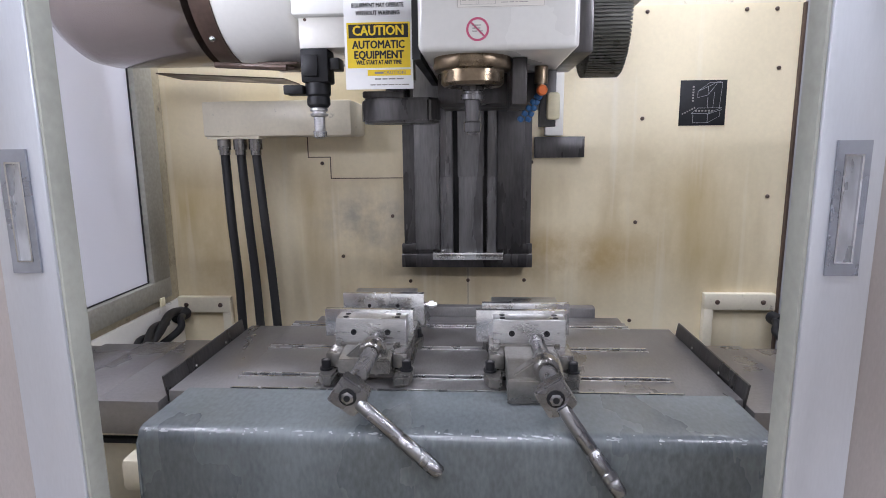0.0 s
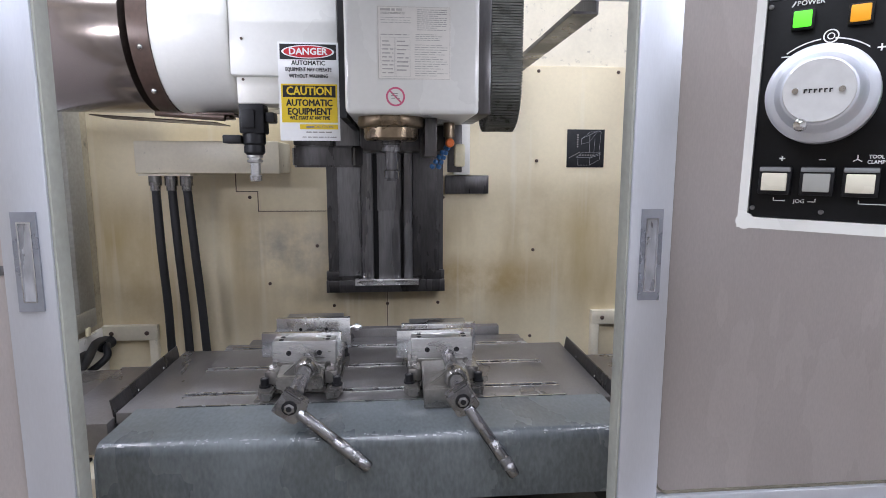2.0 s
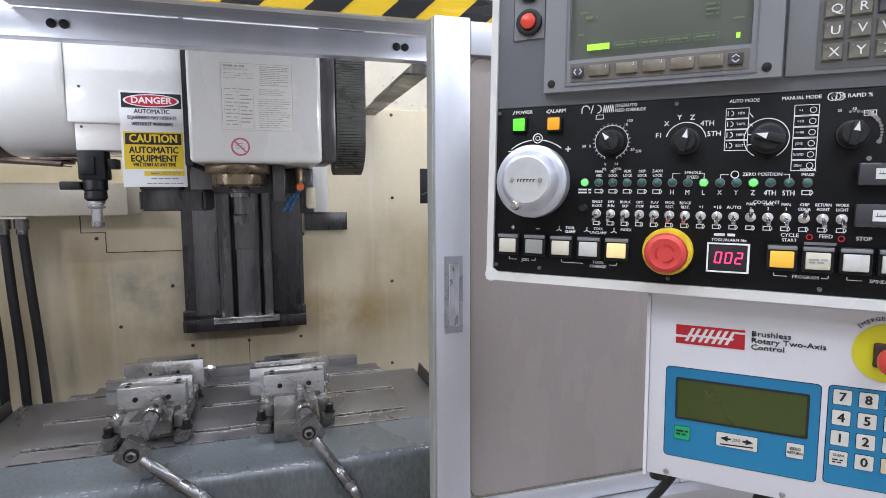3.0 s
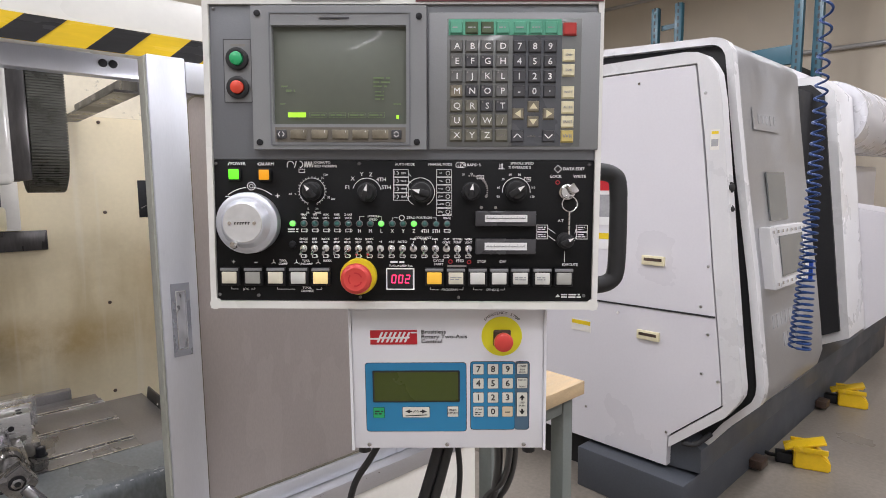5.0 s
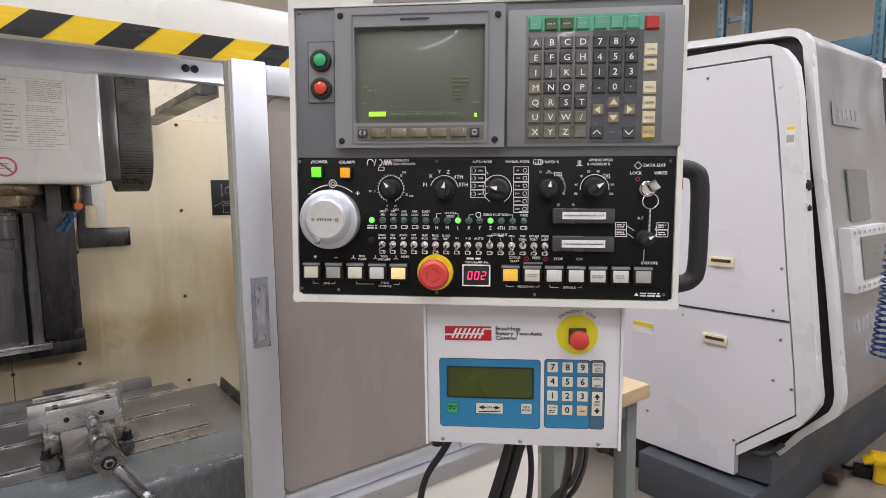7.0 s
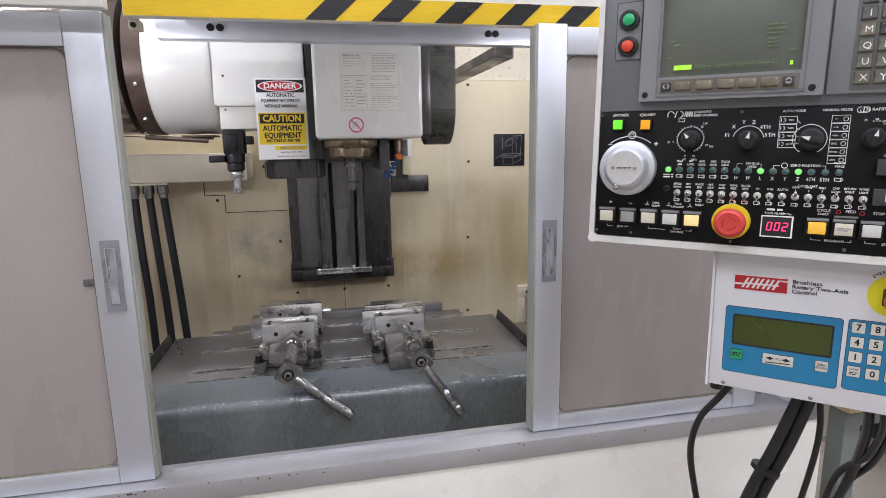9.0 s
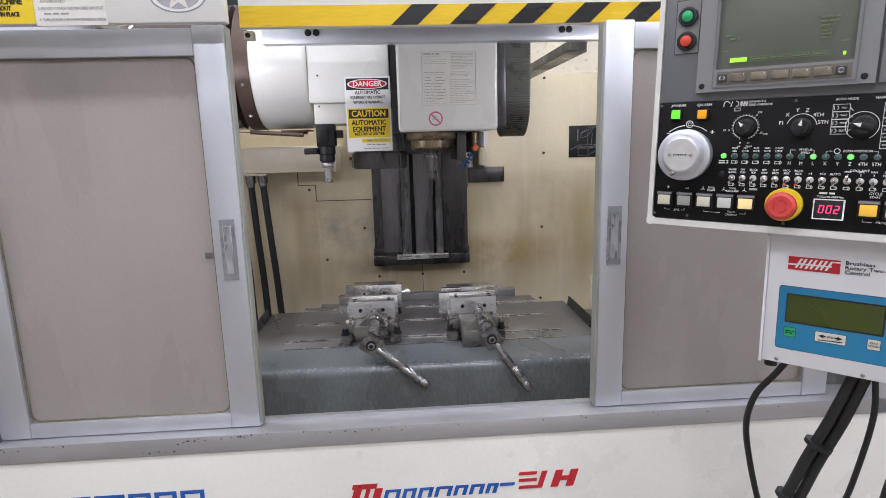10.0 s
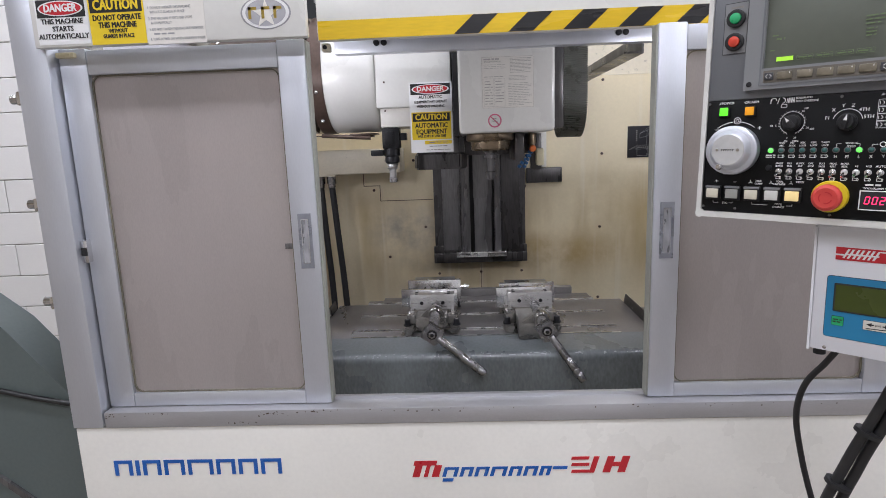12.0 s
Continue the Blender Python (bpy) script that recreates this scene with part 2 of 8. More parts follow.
CAST = mat("cast_iron_oily", (0.25, 0.238, 0.222), 0.28, 0.85, var=0.3, scale=12, fine=120, bump=0.10, wear=(0.13, 0.115, 0.10), wear_amount=0.15)
BRIGHT = mat("bright_steel", (0.78, 0.78, 0.78), 0.26, 0.97, var=0.2, scale=20, fine=200, bump=0.05, rough_var=0.05)
CHROME = mat("chrome", (0.72, 0.72, 0.73), 0.12, 1.0, var=0.05, bump=0)
BRASS = mat("oily_brass", (0.19, 0.145, 0.095), 0.3, 0.85, var=0.35, scale=18, wear=(0.06, 0.04, 0.025), wear_amount=0.4)
COPPER = mat("brown_tinted_cover", (0.27, 0.225, 0.20), 0.17, 0.75, var=0.1, scale=3, bump=0.01, coat=0.3)
BROWN = mat("rusty_band", (0.085, 0.055, 0.042), 0.45, 0.3, var=0.3, scale=12)
CHAIN = mat("cable_chain_plastic", (0.075, 0.075, 0.062), 0.36, var=0.3, scale=30, bump=0.1)
PANEL_GREY = mat("panel_grey_plastic", (0.165, 0.172, 0.185), 0.45, var=0.06, fine=500, bump=0.08)
BEZEL_GREY = mat("bezel_grey_plastic", (0.235, 0.24, 0.245), 0.45, var=0.06, fine=500, bump=0.06)
PANEL_BLACK = mat("panel_black", (0.006, 0.006, 0.0065), 0.5, var=0.3, scale=20, fine=300, bump=0.03, wear=(0.03, 0.03, 0.03), wear_amount=0.08, spec=0.22)
SCREEN = mat("crt_glass", (0.125, 0.138, 0.110), 0.42, var=0.05, bump=0, coat=0.1, rough_var=0.03)
SCREEN_TEXT = glow("crt_phosphor_dim", (0.15, 0.21, 0.10), 0.03)
SCREEN_BRIGHT = glow("crt_phosphor_bright", (0.36, 0.72, 0.05), 0.55)
MEMBRANE = mat("keypad_membrane", (0.15, 0.155, 0.15), 0.35, var=0.06, bump=0.02, coat=0.2)
MEMBRANE_D = mat("keypad_membrane_dark", (0.085, 0.09, 0.10), 0.35, var=0.06, bump=0.02, coat=0.2)
KEY_GREY = mat("key_grey", (0.12, 0.12, 0.115), 0.4, var=0.2, scale=40, bump=0.02)
KEY_WORN = mat("key_worn_olive", (0.155, 0.148, 0.115), 0.4, var=0.3, scale=50, bump=0.02, wear=(0.09, 0.08, 0.06), wear_amount=0.2)
KEY_SOFT = mat("key_worn_tan", (0.20, 0.175, 0.125), 0.4, var=0.35, scale=60, bump=0.02, wear=(0.09, 0.065, 0.045), wear_amount=0.25)
KEY_TRAY = mat("key_tray_brown", (0.16, 0.145, 0.12), 0.5, var=0.1, scale=20)
KEY_DARK = mat("key_dark", (0.055, 0.055, 0.06), 0.4, var=0.2, scale=40, bump=0.02)
KEY_GREEN = mat("key_green", (0.10, 0.36, 0.24), 0.4, var=0.12, scale=40, bump=0.02)
KEY_OLIVE = mat("key_worn_green", (0.07, 0.10, 0.05), 0.4, var=0.3, scale=60, bump=0.02)
KEY_CREAM = mat("key_cream", (0.72, 0.66, 0.45), 0.4, var=0.08, scale=40, bump=0.02)
KEY_YELLOW = mat("key_yellow", (0.60, 0.47, 0.16), 0.4, var=0.15, scale=40, bump=0.02)
KEY_RED = mat("key_red", (0.45, 0.04, 0.035), 0.35, var=0.1)
INK_WHITE = mat("white_ink", (0.88, 0.88, 0.86), 0.5, var=0.1, bump=0)
INK_BLACK = mat("black_ink", (0.012, 0.012, 0.012), 0.5, var=0.1, bump=0)
INK_GREY = mat("grey_ink", (0.33, 0.33, 0.34), 0.5, var=0.2, bump=0)
INK_FADED = mat("faded_ink", (0.24, 0.225, 0.21), 0.5, var=0.2, bump=0)
LABEL_INK = mat("label_grey_ink", (0.40, 0.385, 0.36), 0.5, var=0.2, bump=0)
INK_BLUE = mat("blue_ink", (0.015, 0.11, 0.42), 0.35, var=0.1, bump=0)
INK_RED = mat("red_ink", (0.52, 0.02, 0.03), 0.35, var=0.1, bump=0)
INK_PINK = mat("pink_red_ink", (0.62, 0.12, 0.22), 0.5, var=0.15, bump=0)
INK_MAROON = mat("maroon_plate", (0.12, 0.02, 0.025), 0.35, var=0.2, bump=0)
PAPER = mat("sticker_paper", (0.80, 0.80, 0.79), 0.4, var=0.03, bump=0.01)
PAPER_OLD = mat("aged_label", (0.76, 0.735, 0.68), 0.4, var=0.06, bump=0.01)
YELLOW = mat("yellow_sticker", (0.80, 0.58, 0.02), 0.4, var=0.05, bump=0.01)
TAPE_Y = mat("yellow_tape", (0.78, 0.52, 0.02), 0.35, var=0.12, scale=8, bump=0.02, wear=(0.30, 0.22, 0.06), wear_amount=0.3, stretch=(0.4, 1, 3))
TAPE_B = mat("black_tape", (0.02, 0.02, 0.022), 0.35, var=0.3, scale=8, bump=0.02, wear=(0.22, 0.17, 0.05), wear_amount=0.34, stretch=(0.4, 1, 3))
ESTOP_Y = mat("estop_yellow", (0.80, 0.60, 0.02), 0.35, var=0.05, bump=0)
ESTOP_R = mat("estop_red", (0.62, 0.06, 0.05), 0.35, var=0.1, bump=0.01)
ESTOP_DISC = mat("estop_disc_yellow", (0.84, 0.78, 0.03), 0.4, var=0.03, bump=0)
BTN_GREEN = mat("button_green", (0.03, 0.42, 0.16), 0.3, var=0.05, bump=0)
BTN_RED = mat("button_red", (0.68, 0.07, 0.04), 0.3, var=0.05, bump=0)
LED_OFF = mat("led_off", (0.05, 0.14, 0.13), 0.2, var=0.1, bump=0)
LED_ON = glow("led_green", (0.10, 0.9, 0.08), 2.0)
LAMP_GREEN = glow("lamp_green", (0.12, 0.80, 0.03), 0.75)
LAMP_ORANGE = glow("lamp_orange", (0.80, 0.34, 0.01), 0.30)
LAMP_AMBER = glow("lamp_amber", (0.80, 0.45, 0.05), 0.3)
LAMP_PALE = glow("lamp_pale_amber", (0.85, 0.66, 0.30), 0.35)
CAP_CREAM = mat("button_cap_cream", (0.72, 0.68, 0.55), 0.3, var=0.06, bump=0)
CAP_WHITE = mat("button_cap_white", (0.66, 0.66, 0.62), 0.3, var=0.06, bump=0)
CAP_GREY = mat("button_cap_grey", (0.40, 0.40, 0.37), 0.3, var=0.06, bump=0)
DIGIT = glow("digit_red", (0.95, 0.03, 0.12), 2.0)
METER_GLASS = mat("meter_frame", (0.05, 0.05, 0.055), 0.2, var=0.1, bump=0, coat=0.5)
LCD = mat("lcd_green", (0.055, 0.075, 0.012), 0.25, var=0.08, bump=0, coat=0.3)
BLUE = mat("control_blue", (0.025, 0.22, 0.42), 0.4, var=0.02, bump=0)
BLUE_DARK = mat("control_blue_dark", (0.075, 0.135, 0.20), 0.4, var=0.02, bump=0)
KEY_WHITE = mat("key_offwhite", (0.72, 0.71, 0.63), 0.45, var=0.05, bump=0)
KEY_TAN = mat("key_tan", (0.70, 0.58, 0.40), 0.45, var=0.05, bump=0)
LATHE_GREY = mat("lathe_light_grey", (0.68, 0.665, 0.695), 0.38, var=0.03, scale=2, bump=0.02, coat=0.1)
LATHE_WHITE = mat("lathe_white_frame", (0.66, 0.655, 0.66), 0.35, var=0.04, bump=0.02, wear=(0.15, 0.10, 0.08), wear_amount=0.02)
LATHE_SILVER = mat("lathe_silver_door", (0.50, 0.505, 0.52), 0.40, 0.75, var=0.06, scale=3, bump=0.02)
LATHE_BASE = mat("lathe_dark_base", (0.06, 0.067, 0.08), 0.5, var=0.14, scale=3, bump=0.03, wear=(0.16, 0.145, 0.12), wear_amount=0.08)
GLASS_GREY = mat("grey_window", (0.16, 0.17, 0.17), 0.1, var=0.05, bump=0, coat=0.5)
# near-black for dark parts, and for shade painted into gaps and openings
DARK = mat("dark_parts_and_shade", (0.02, 0.02, 0.022), 0.7, var=0.2)
CONCRETE = mat("shop_floor_concrete", (0.205, 0.18, 0.152), 0.38, var=0.28, scale=1.6, fine=45, bump=0.05, wear=(0.10, 0.087, 0.073), wear_amount=0.3)
WALL_BEIGE = mat("beige_wall_paint", (0.56, 0.50, 0.41), 0.7, var=0.05, scale=2, bump=0.03)
WALL_WHITE = mat("white_block_paint", (0.80, 0.79, 0.77), 0.5, var=0.03, scale=4, bump=0.08)
CEIL = mat("ceiling_paint", (0.72, 0.71, 0.68), 0.8, var=0.04)
RACK = mat("teal_rack_paint", (0.010, 0.062, 0.088), 0.45, var=0.12, bump=0.02)
PEDAL = mat("yellow_pedal_paint", (0.78, 0.50, 0.015), 0.35, var=0.1, wear=(0.2, 0.13, 0.04), wear_amount=0.08)
MAPLE = mat("maple_bench_top", (0.50, 0.37, 0.22), 0.5, var=0.22, scale=5, stretch=(1, 8, 8), bump=0.04, wear=(0.66, 0.58, 0.47), wear_amount=0.28)
BENCH_GREY = mat("bench_leg_paint", (0.17, 0.19, 0.18), 0.5, var=0.1)
HOSE_BLUE = mat("blue_air_hose", (0.012, 0.045, 0.16), 0.3, var=0.1, bump=0)
NOZZLE_BLUE = mat("blue_nozzle", (0.02, 0.09, 0.22), 0.4, var=0.1, bump=0)
NOZZLE_ORANGE = mat("orange_nozzle", (0.75, 0.17, 0.03), 0.4, var=0.1, bump=0)
CABLE = mat("black_cable", (0.016, 0.016, 0.017), 0.45, var=0.15, bump=0.02)
DUCT = mat("white_duct", (0.68, 0.68, 0.71), 0.3, 0.2, var=0.04, bump=0.01)
GREENGREY = mat("green_grey_machine_paint", (0.115, 0.14, 0.135), 0.45, var=0.1, scale=3, bump=0.02)
LAMP_TUBE = glow("fluorescent_tube", (1.0, 0.97, 0.92), 6.0)
PIPE = mat("grey_conduit", (0.42, 0.41, 0.40), 0.45, 0.4, var=0.1)


# ---- building blocks ----
def box(bm, x0, x1, y0, y1, z0, z1, bevel=0.0, seg=2):
    r = bmesh.ops.create_cube(bm, size=1)
    bmesh.ops.scale(bm, vec=(x1 - x0, y1 - y0, z1 - z0), verts=r["verts"])
    bmesh.ops.translate(bm, vec=((x0 + x1) / 2, (y0 + y1) / 2, (z0 + z1) / 2), verts=r["verts"])
    if bevel:
        es = {e for v in r["verts"] for e in v.link_edges}
        bmesh.ops.bevel(bm, geom=list(es), offset=bevel, segments=seg, affect="EDGES", profile=0.5)
    return bm


def B(*a, **k):
    return box(bmesh.new(), *a, **k)


def cyl(bm, p0, p1, r0, r1=None, seg=20):
    p0, p1 = Vector(p0), Vector(p1)
    d = p1 - p0
    m = Matrix.Translation((p0 + p1) / 2) @ d.to_track_quat("Z", "Y").to_matrix().to_4x4()
    bmesh.ops.create_cone(bm, cap_ends=True, segments=seg, radius1=r0, radius2=r0 if r1 is None else r1, depth=d.length, matrix=m)
    return bm


def lathe(bm, profile, origin, axis, seg=28):
    """A turned solid: (distance along axis, radius) pairs, from origin along axis."""
    q = Vector(axis).to_track_quat("Z", "Y").to_matrix().to_4x4()
    m = Matrix.Translation(origin) @ q
    rings = []
    for d, r in profile:
        rings.append([bm.verts.new(m @ Vector((r * math.cos(2 * math.pi * i / seg), r * math.sin(2 * math.pi * i / seg), d))) for i in range(seg)])
    for a, b in zip(rings, rings[1:]):
        for i in range(seg):
            j = (i + 1) % seg
            bm.faces.new((a[i], a[j], b[j], b[i]))
    bm.faces.new(rings[0][::-1])
    bm.faces.new(rings[-1])
    return bm


def prism(bm, poly, axis, a, b):
    """A polygon of (p, q) pairs pushed from a to b along 'x' (p, q = y, z), 'y' (x, z) or 'z' (x, y)."""
    place = {"x": lambda p, q, s: (s, p, q), "y": lambda p, q, s: (p, s, q), "z": lambda p, q, s: (p, q, s)}[axis]
    lo = [bm.verts.new(place(p, q, a)) for p, q in poly]
    hi = [bm.verts.new(place(p, q, b)) for p, q in poly]
    bm.faces.new(lo)
    bm.faces.new(hi[::-1])
    for i in range(len(poly)):
        j = (i + 1) % len(poly)
        bm.faces.new((lo[i], hi[i], hi[j], lo[j]))
    bmesh.ops.recalc_face_normals(bm, faces=bm.faces)
    return bm


def ring_plate(bm, outer, inner, y0, y1):
    """A frame: outer and inner (x0, x1, z0, z1), from y0 to y1."""
    ox0, ox1, oz0, oz1 = outer
    ix0, ix1, iz0, iz1 = inner
    box(bm, ox0, ix0, y0, y1, oz0, oz1)
    box(bm, ix1, ox1, y0, y1, oz0, oz1)
    box(bm, ix0, ix1, y0, y1, oz0, iz0)
    box(bm, ix0, ix1, y0, y1, iz1, oz1)
    return bm


def sweep(bm, pts, r, seg=10, closed=False):
    """A round tube along smooth points."""
    P = [Vector(p) for p in pts]
    rings, up = [], Vector((0.13, 0.21, 0.97))
    for i, p in enumerate(P):
        d = (P[min(i + 1, len(P) - 1)] - P[max(i - 1, 0)]).normalized()
        a = d.cross(up)
        if a.length < 0.05:
            a = d.cross(Vector((1, 0, 0)))
        a.normalize()
        b = d.cross(a)
        up = -b if i == 0 else up
        rings.append([bm.verts.new(p + r * (math.cos(2 * math.pi * k / seg) * a + math.sin(2 * math.pi * k / seg) * b)) for k in range(seg)])
    for u, v in zip(rings, rings[1:]):
        for k in range(seg):
            j = (k + 1) % seg
            bm.faces.new((u[k], u[j], v[j], v[k]))
    bm.faces.new(rings[0][::-1])
    bm.faces.new(rings[-1])
    return bm


def curve_points(ctrl, n=10):
    """Catmull-Rom through the control points."""
    P = [Vector(c) for c in ctrl]
    P = [2 * P[0] - P[1]] + P + [2 * P[-1] - P[-2]]
    out = []
    for i in range(1, len(P) - 2):
        for k in range(n):
            t = k / n
            a, b, c, d = P[i - 1], P[i], P[i + 1], P[i + 2]
            out.append(0.5 * ((2 * b) + (-a + c) * t + (2 * a - 5 * b + 4 * c - d) * t * t + (-a + 3 * b - 3 * c + d) * t ** 3))
    out.append(P[-2])
    return out


def smooth_by_angle(me, degrees=40):
    bm = bmesh.new()
    bm.from_mesh(me)
    lim = radians(degrees)
    for f in bm.faces:
        f.smooth = True
    for e in bm.edges:
        e.smooth = len(e.link_faces) == 2 and e.calc_face_angle(4) < lim
    bm.to_mesh(me)
    bm.free()


def part(name, bm, material, parent=None, label=""):
    me = bpy.data.meshes.new(name)
    bm.to_mesh(me)
    bm.free()
    smooth_by_angle(me)
    me.materials.append(material)
    ob = new(name, me)
    ob.parent = parent
    if label:
        ob["label"] = label
    return ob


def thing(name, label, category, m=None, group="", kind=""):
    ob = new(name)
    ob.empty_display_size = 0.05
    if m is not None:
        ob.matrix_basis = m
    return tagged(ob, label, category, group, kind)


def solo(name, bm, material, label, category, group="", kind="", m=None):
    ob = part(name, bm, material)
    if m is not None:
        ob.matrix_basis = m
    return tagged(ob, label, category, group, kind)


def letter(bm, s, x, z, size, y=-0.0006, align="CENTER", bold=0.0, wide=1.0, m=None, lift=0.0004):
    """Adds a line of built-in lettering that faces -y, centred on (x, z) in height."""
    cu = bpy.data.curves.new("lettering", "FONT")
    cu.body, cu.size, cu.align_x, cu.align_y = s, size, align, "CENTER"
    cu.extrude, cu.resolution_u = lift, 2
    ob = bpy.data.objects.new("lettering", cu)
    me = bpy.data.meshes.new_from_object(ob)
    strokes = [(0, 0, 0)] if not bold else [(-bold * size, 0, 0), (bold * size, -0.00003, 0), (0, -0.00006, 0.7 * bold * size), (0, -0.00009, -0.7 * bold * size)]
    for dx, dy, dz in strokes:
        again = me.copy()
        again.transform((m or Matrix()) @ Matrix.Translation((x + dx, y + dy, z + dz)) @ Matrix.Rotation(math.pi / 2, 4, "X") @ Matrix.Diagonal((wide, 1, 1, 1)))
        bm.from_mesh(again)
        bpy.data.meshes.remove(again)
    bpy.data.objects.remove(ob)
    bpy.data.curves.remove(cu)
    bpy.data.meshes.remove(me)
    return bm


def bars(bm, x0, x1, z0, z1, rows, y=-0.0006, fill=0.5, rng=None, words=True):
    """Unreadable writing: rows of short bars."""
    rng = rng or random.Random(3)
    h = (z1 - z0) / rows
    for i in range(rows):
        zc = z1 - (i + 0.5) * h
        x = x0
        end = x1 - (0 if rng.random() < 0.6 else rng.random() * 0.35 * (x1 - x0))
        while x < end:
            w = min((0.8 + 2.6 * rng.random()) * h if words else end - x, end - x)
            if w > 0.2 * h:
                box(bm, x, x + w, y - 0.0003, y, zc - h * fill / 2, zc + h * fill / 2)
            x += w + 0.5 * h
    return bm


def disc(bm, x, z, r, y0, y1, seg=24):
    return cyl(bm, (x, y0, z), (x, y1, z), r, seg=seg)


def arc(bm, x, z, r, a0, a1, w, y=-0.0006, n=24):
    """A flat arc facing -y, angles in degrees from the right, counter-clockwise."""
    pr = None
    for i in range(n + 1):
        a = radians(a0 + (a1 - a0) * i / n)
        v = [bm.verts.new((x + rr * math.cos(a), y, z + rr * math.sin(a))) for rr in (r - w / 2, r + w / 2)]
        if pr:
            bm.faces.new((pr[0], pr[1], v[1], v[0]))
        pr = v
    return bm


def line(bm, x0, z0, x1, z1, w, y=-0.0006):
    d = Vector((x1 - x0, z1 - z0))
    n2 = Vector((-d.y, d.x)).normalized() * w / 2
    vs = [bm.verts.new((px + s * n2.x, y, pz + s * n2.y)) for px, pz, s in ((x0, z0, 1), (x0, z0, -1), (x1, z1, -1), (x1, z1, 1))]
    bm.faces.new(vs)
    return bm


# ---- the shop: floor, walls, ceiling ----
tagged(part("floor", B(-6, 13, -6, 8, -0.2, 0.0), CONCRETE), "worn grey-brown sealed concrete shop floor", "floor", kind="structure")
tagged(part("ceiling", B(-6, 13, -6, 8, 5.4, 5.6), CEIL), "plain off-white shop ceiling", "ceiling", kind="structure")
tagged(part("wall_east", B(9.0, 9.2, -6, 8, 0, 5.4), WALL_BEIGE), "beige painted shop wall", "wall", kind="structure")
tagged(part("wall_north", B(-1.3, 9.0, 6.4, 6.6, 0, 5.4), WALL_BEIGE), "beige painted shop wall", "wall", kind="structure")
# unseen wall, made white so panes and aluminium reflect more light
tagged(part("wall_south", B(-6, 13, -6.2, -6, 0, 5.4), WALL_WHITE), "unseen closing wall, white to brighten reflections", "wall", kind="structure")
tagged(part("wall_west_far", B(-6.2, -6, -6, 8, 0, 5.4), WALL_BEIGE), "beige painted shop wall", "wall", kind="structure")
block_wall = tagged(part("wall_white_block", B(-6, -1.3, 2.52, 2.7, 0, 5.4), GASKET), "white painted block wall with recessed joints", "wall", kind="structure")

# ceiling lights
lamp = bpy.data.lights.new("ceiling_tubes", "AREA")
lamp.shape, lamp.size, lamp.size_y, lamp.energy, lamp.color = "RECTANGLE", 1.5, 0.22, LAMP_WATTS, (0.876, 0.888, 1.0)
first = thing("ceiling_light", "long white fluorescent ceiling fixture, switched on", "ceiling light", pose(*LAMP_ROWS[0], LAMP_Z), group="ceiling lights")
part("frame", B(-0.8, 0.8, -0.16, 0.16, 0.03, 0.10, bevel=0.01), WHITE_BOX, first)
for dy in (-0.07, 0.07):
    part("tube", cyl(bmesh.new(), (-0.74, dy, 0.015), (0.74, dy, 0.015), 0.013, seg=10), LAMP_TUBE, first, "glowing fluorescent tube")
for dx in (-0.6, 0.6):
    part("hanger", cyl(bmesh.new(), (dx, 0, 0.10), (dx, 0, 5.4 - LAMP_Z), 0.006, seg=6), PIPE, first)
for i, (x, y) in enumerate(LAMP_ROWS):
    if i:
        copy_thing(first, pose(x, y, LAMP_Z))
    lo = new("ceiling_tubes", lamp)
    lo.matrix_basis = pose(x, y, LAMP_Z - 0.02)

# ---- machining centre ----
mc = thing("machining_center", "white and cream vertical machining centre with open sliding doors", "machine tool")

# cabinet shell
front = part("front_panel", B(-1.075, 1.085, 0.390, 0.430, 0.14, 0.8515, bevel=0.004), WHITE_FRONT, mc, "white enamel front panel with blue and red marks")
part("base_plinth", B(-1.02, 1.03, 0.45, 1.70, 0.0, 0.14), GREENGREY, mc)
part("side_panel", B(1.047, 1.085, 0.432, 1.80, 0.14, 0.8515, bevel=0.003), WHITE_FRONT, mc)
part("side_panel", B(-1.075, -1.04, 0.432, 1.80, 0.14, 0.8515, bevel=0.003), WHITE_FRONT, mc)
bm = B(-0.995, 1.06, 0.386, 0.470, 0.853, 0.893, bevel=0.002)
sill = part("door_sill", bm, ALU_H, mc, "scratched aluminium door track sill")
rng = random.Random(23)
bm = bmesh.new()
for cx, cz, sx, sz, count in ((-0.975, 0.887, 0.025, 0.005, 16), (-0.86, 0.888, 0.03, 0.003, 8), (-0.575, 0.884, 0.028, 0.007, 18), (-0.47, 0.889, 0.04, 0.003, 12), (-0.66, 0.862, 0.06, 0.004, 10), (-0.2, 0.887, 0.25, 0.005, 14), (0.5, 0.886, 0.3, 0.006, 14)):
    for k in range(count):
        x, z = rng.gauss(cx, sx * 0.6), min(max(rng.gauss(cz, sz * 0.6), 0.857), 0.8905)
        r = rng.uniform(0.0006, 0.0022)
        ring = []
        for i in range(7):
            q = r * rng.uniform(0.45, 1.1)
            ring.append(bm.verts.new((max(x, -0.990) + 1.5 * q * math.cos(2 * math.pi * i / 7), 0.3856, z + q * math.sin(2 * math.pi * i / 7))))
        bm.faces.new(ring)
tagged(part("rust_speck", bm, BROWN, sill), "scattered brown rust specks", kind="stuff")
part("track_rib", B(-0.43, 0.335, 0.4385, 0.4425, 0.893, 0.901), ALU_H, sill)
part("corner_post", B(-1.078, -1.000, 0.386, 0.50, 0.8525, 1.92, bevel=0.004), ALU, mc, "grey aluminium corner post")
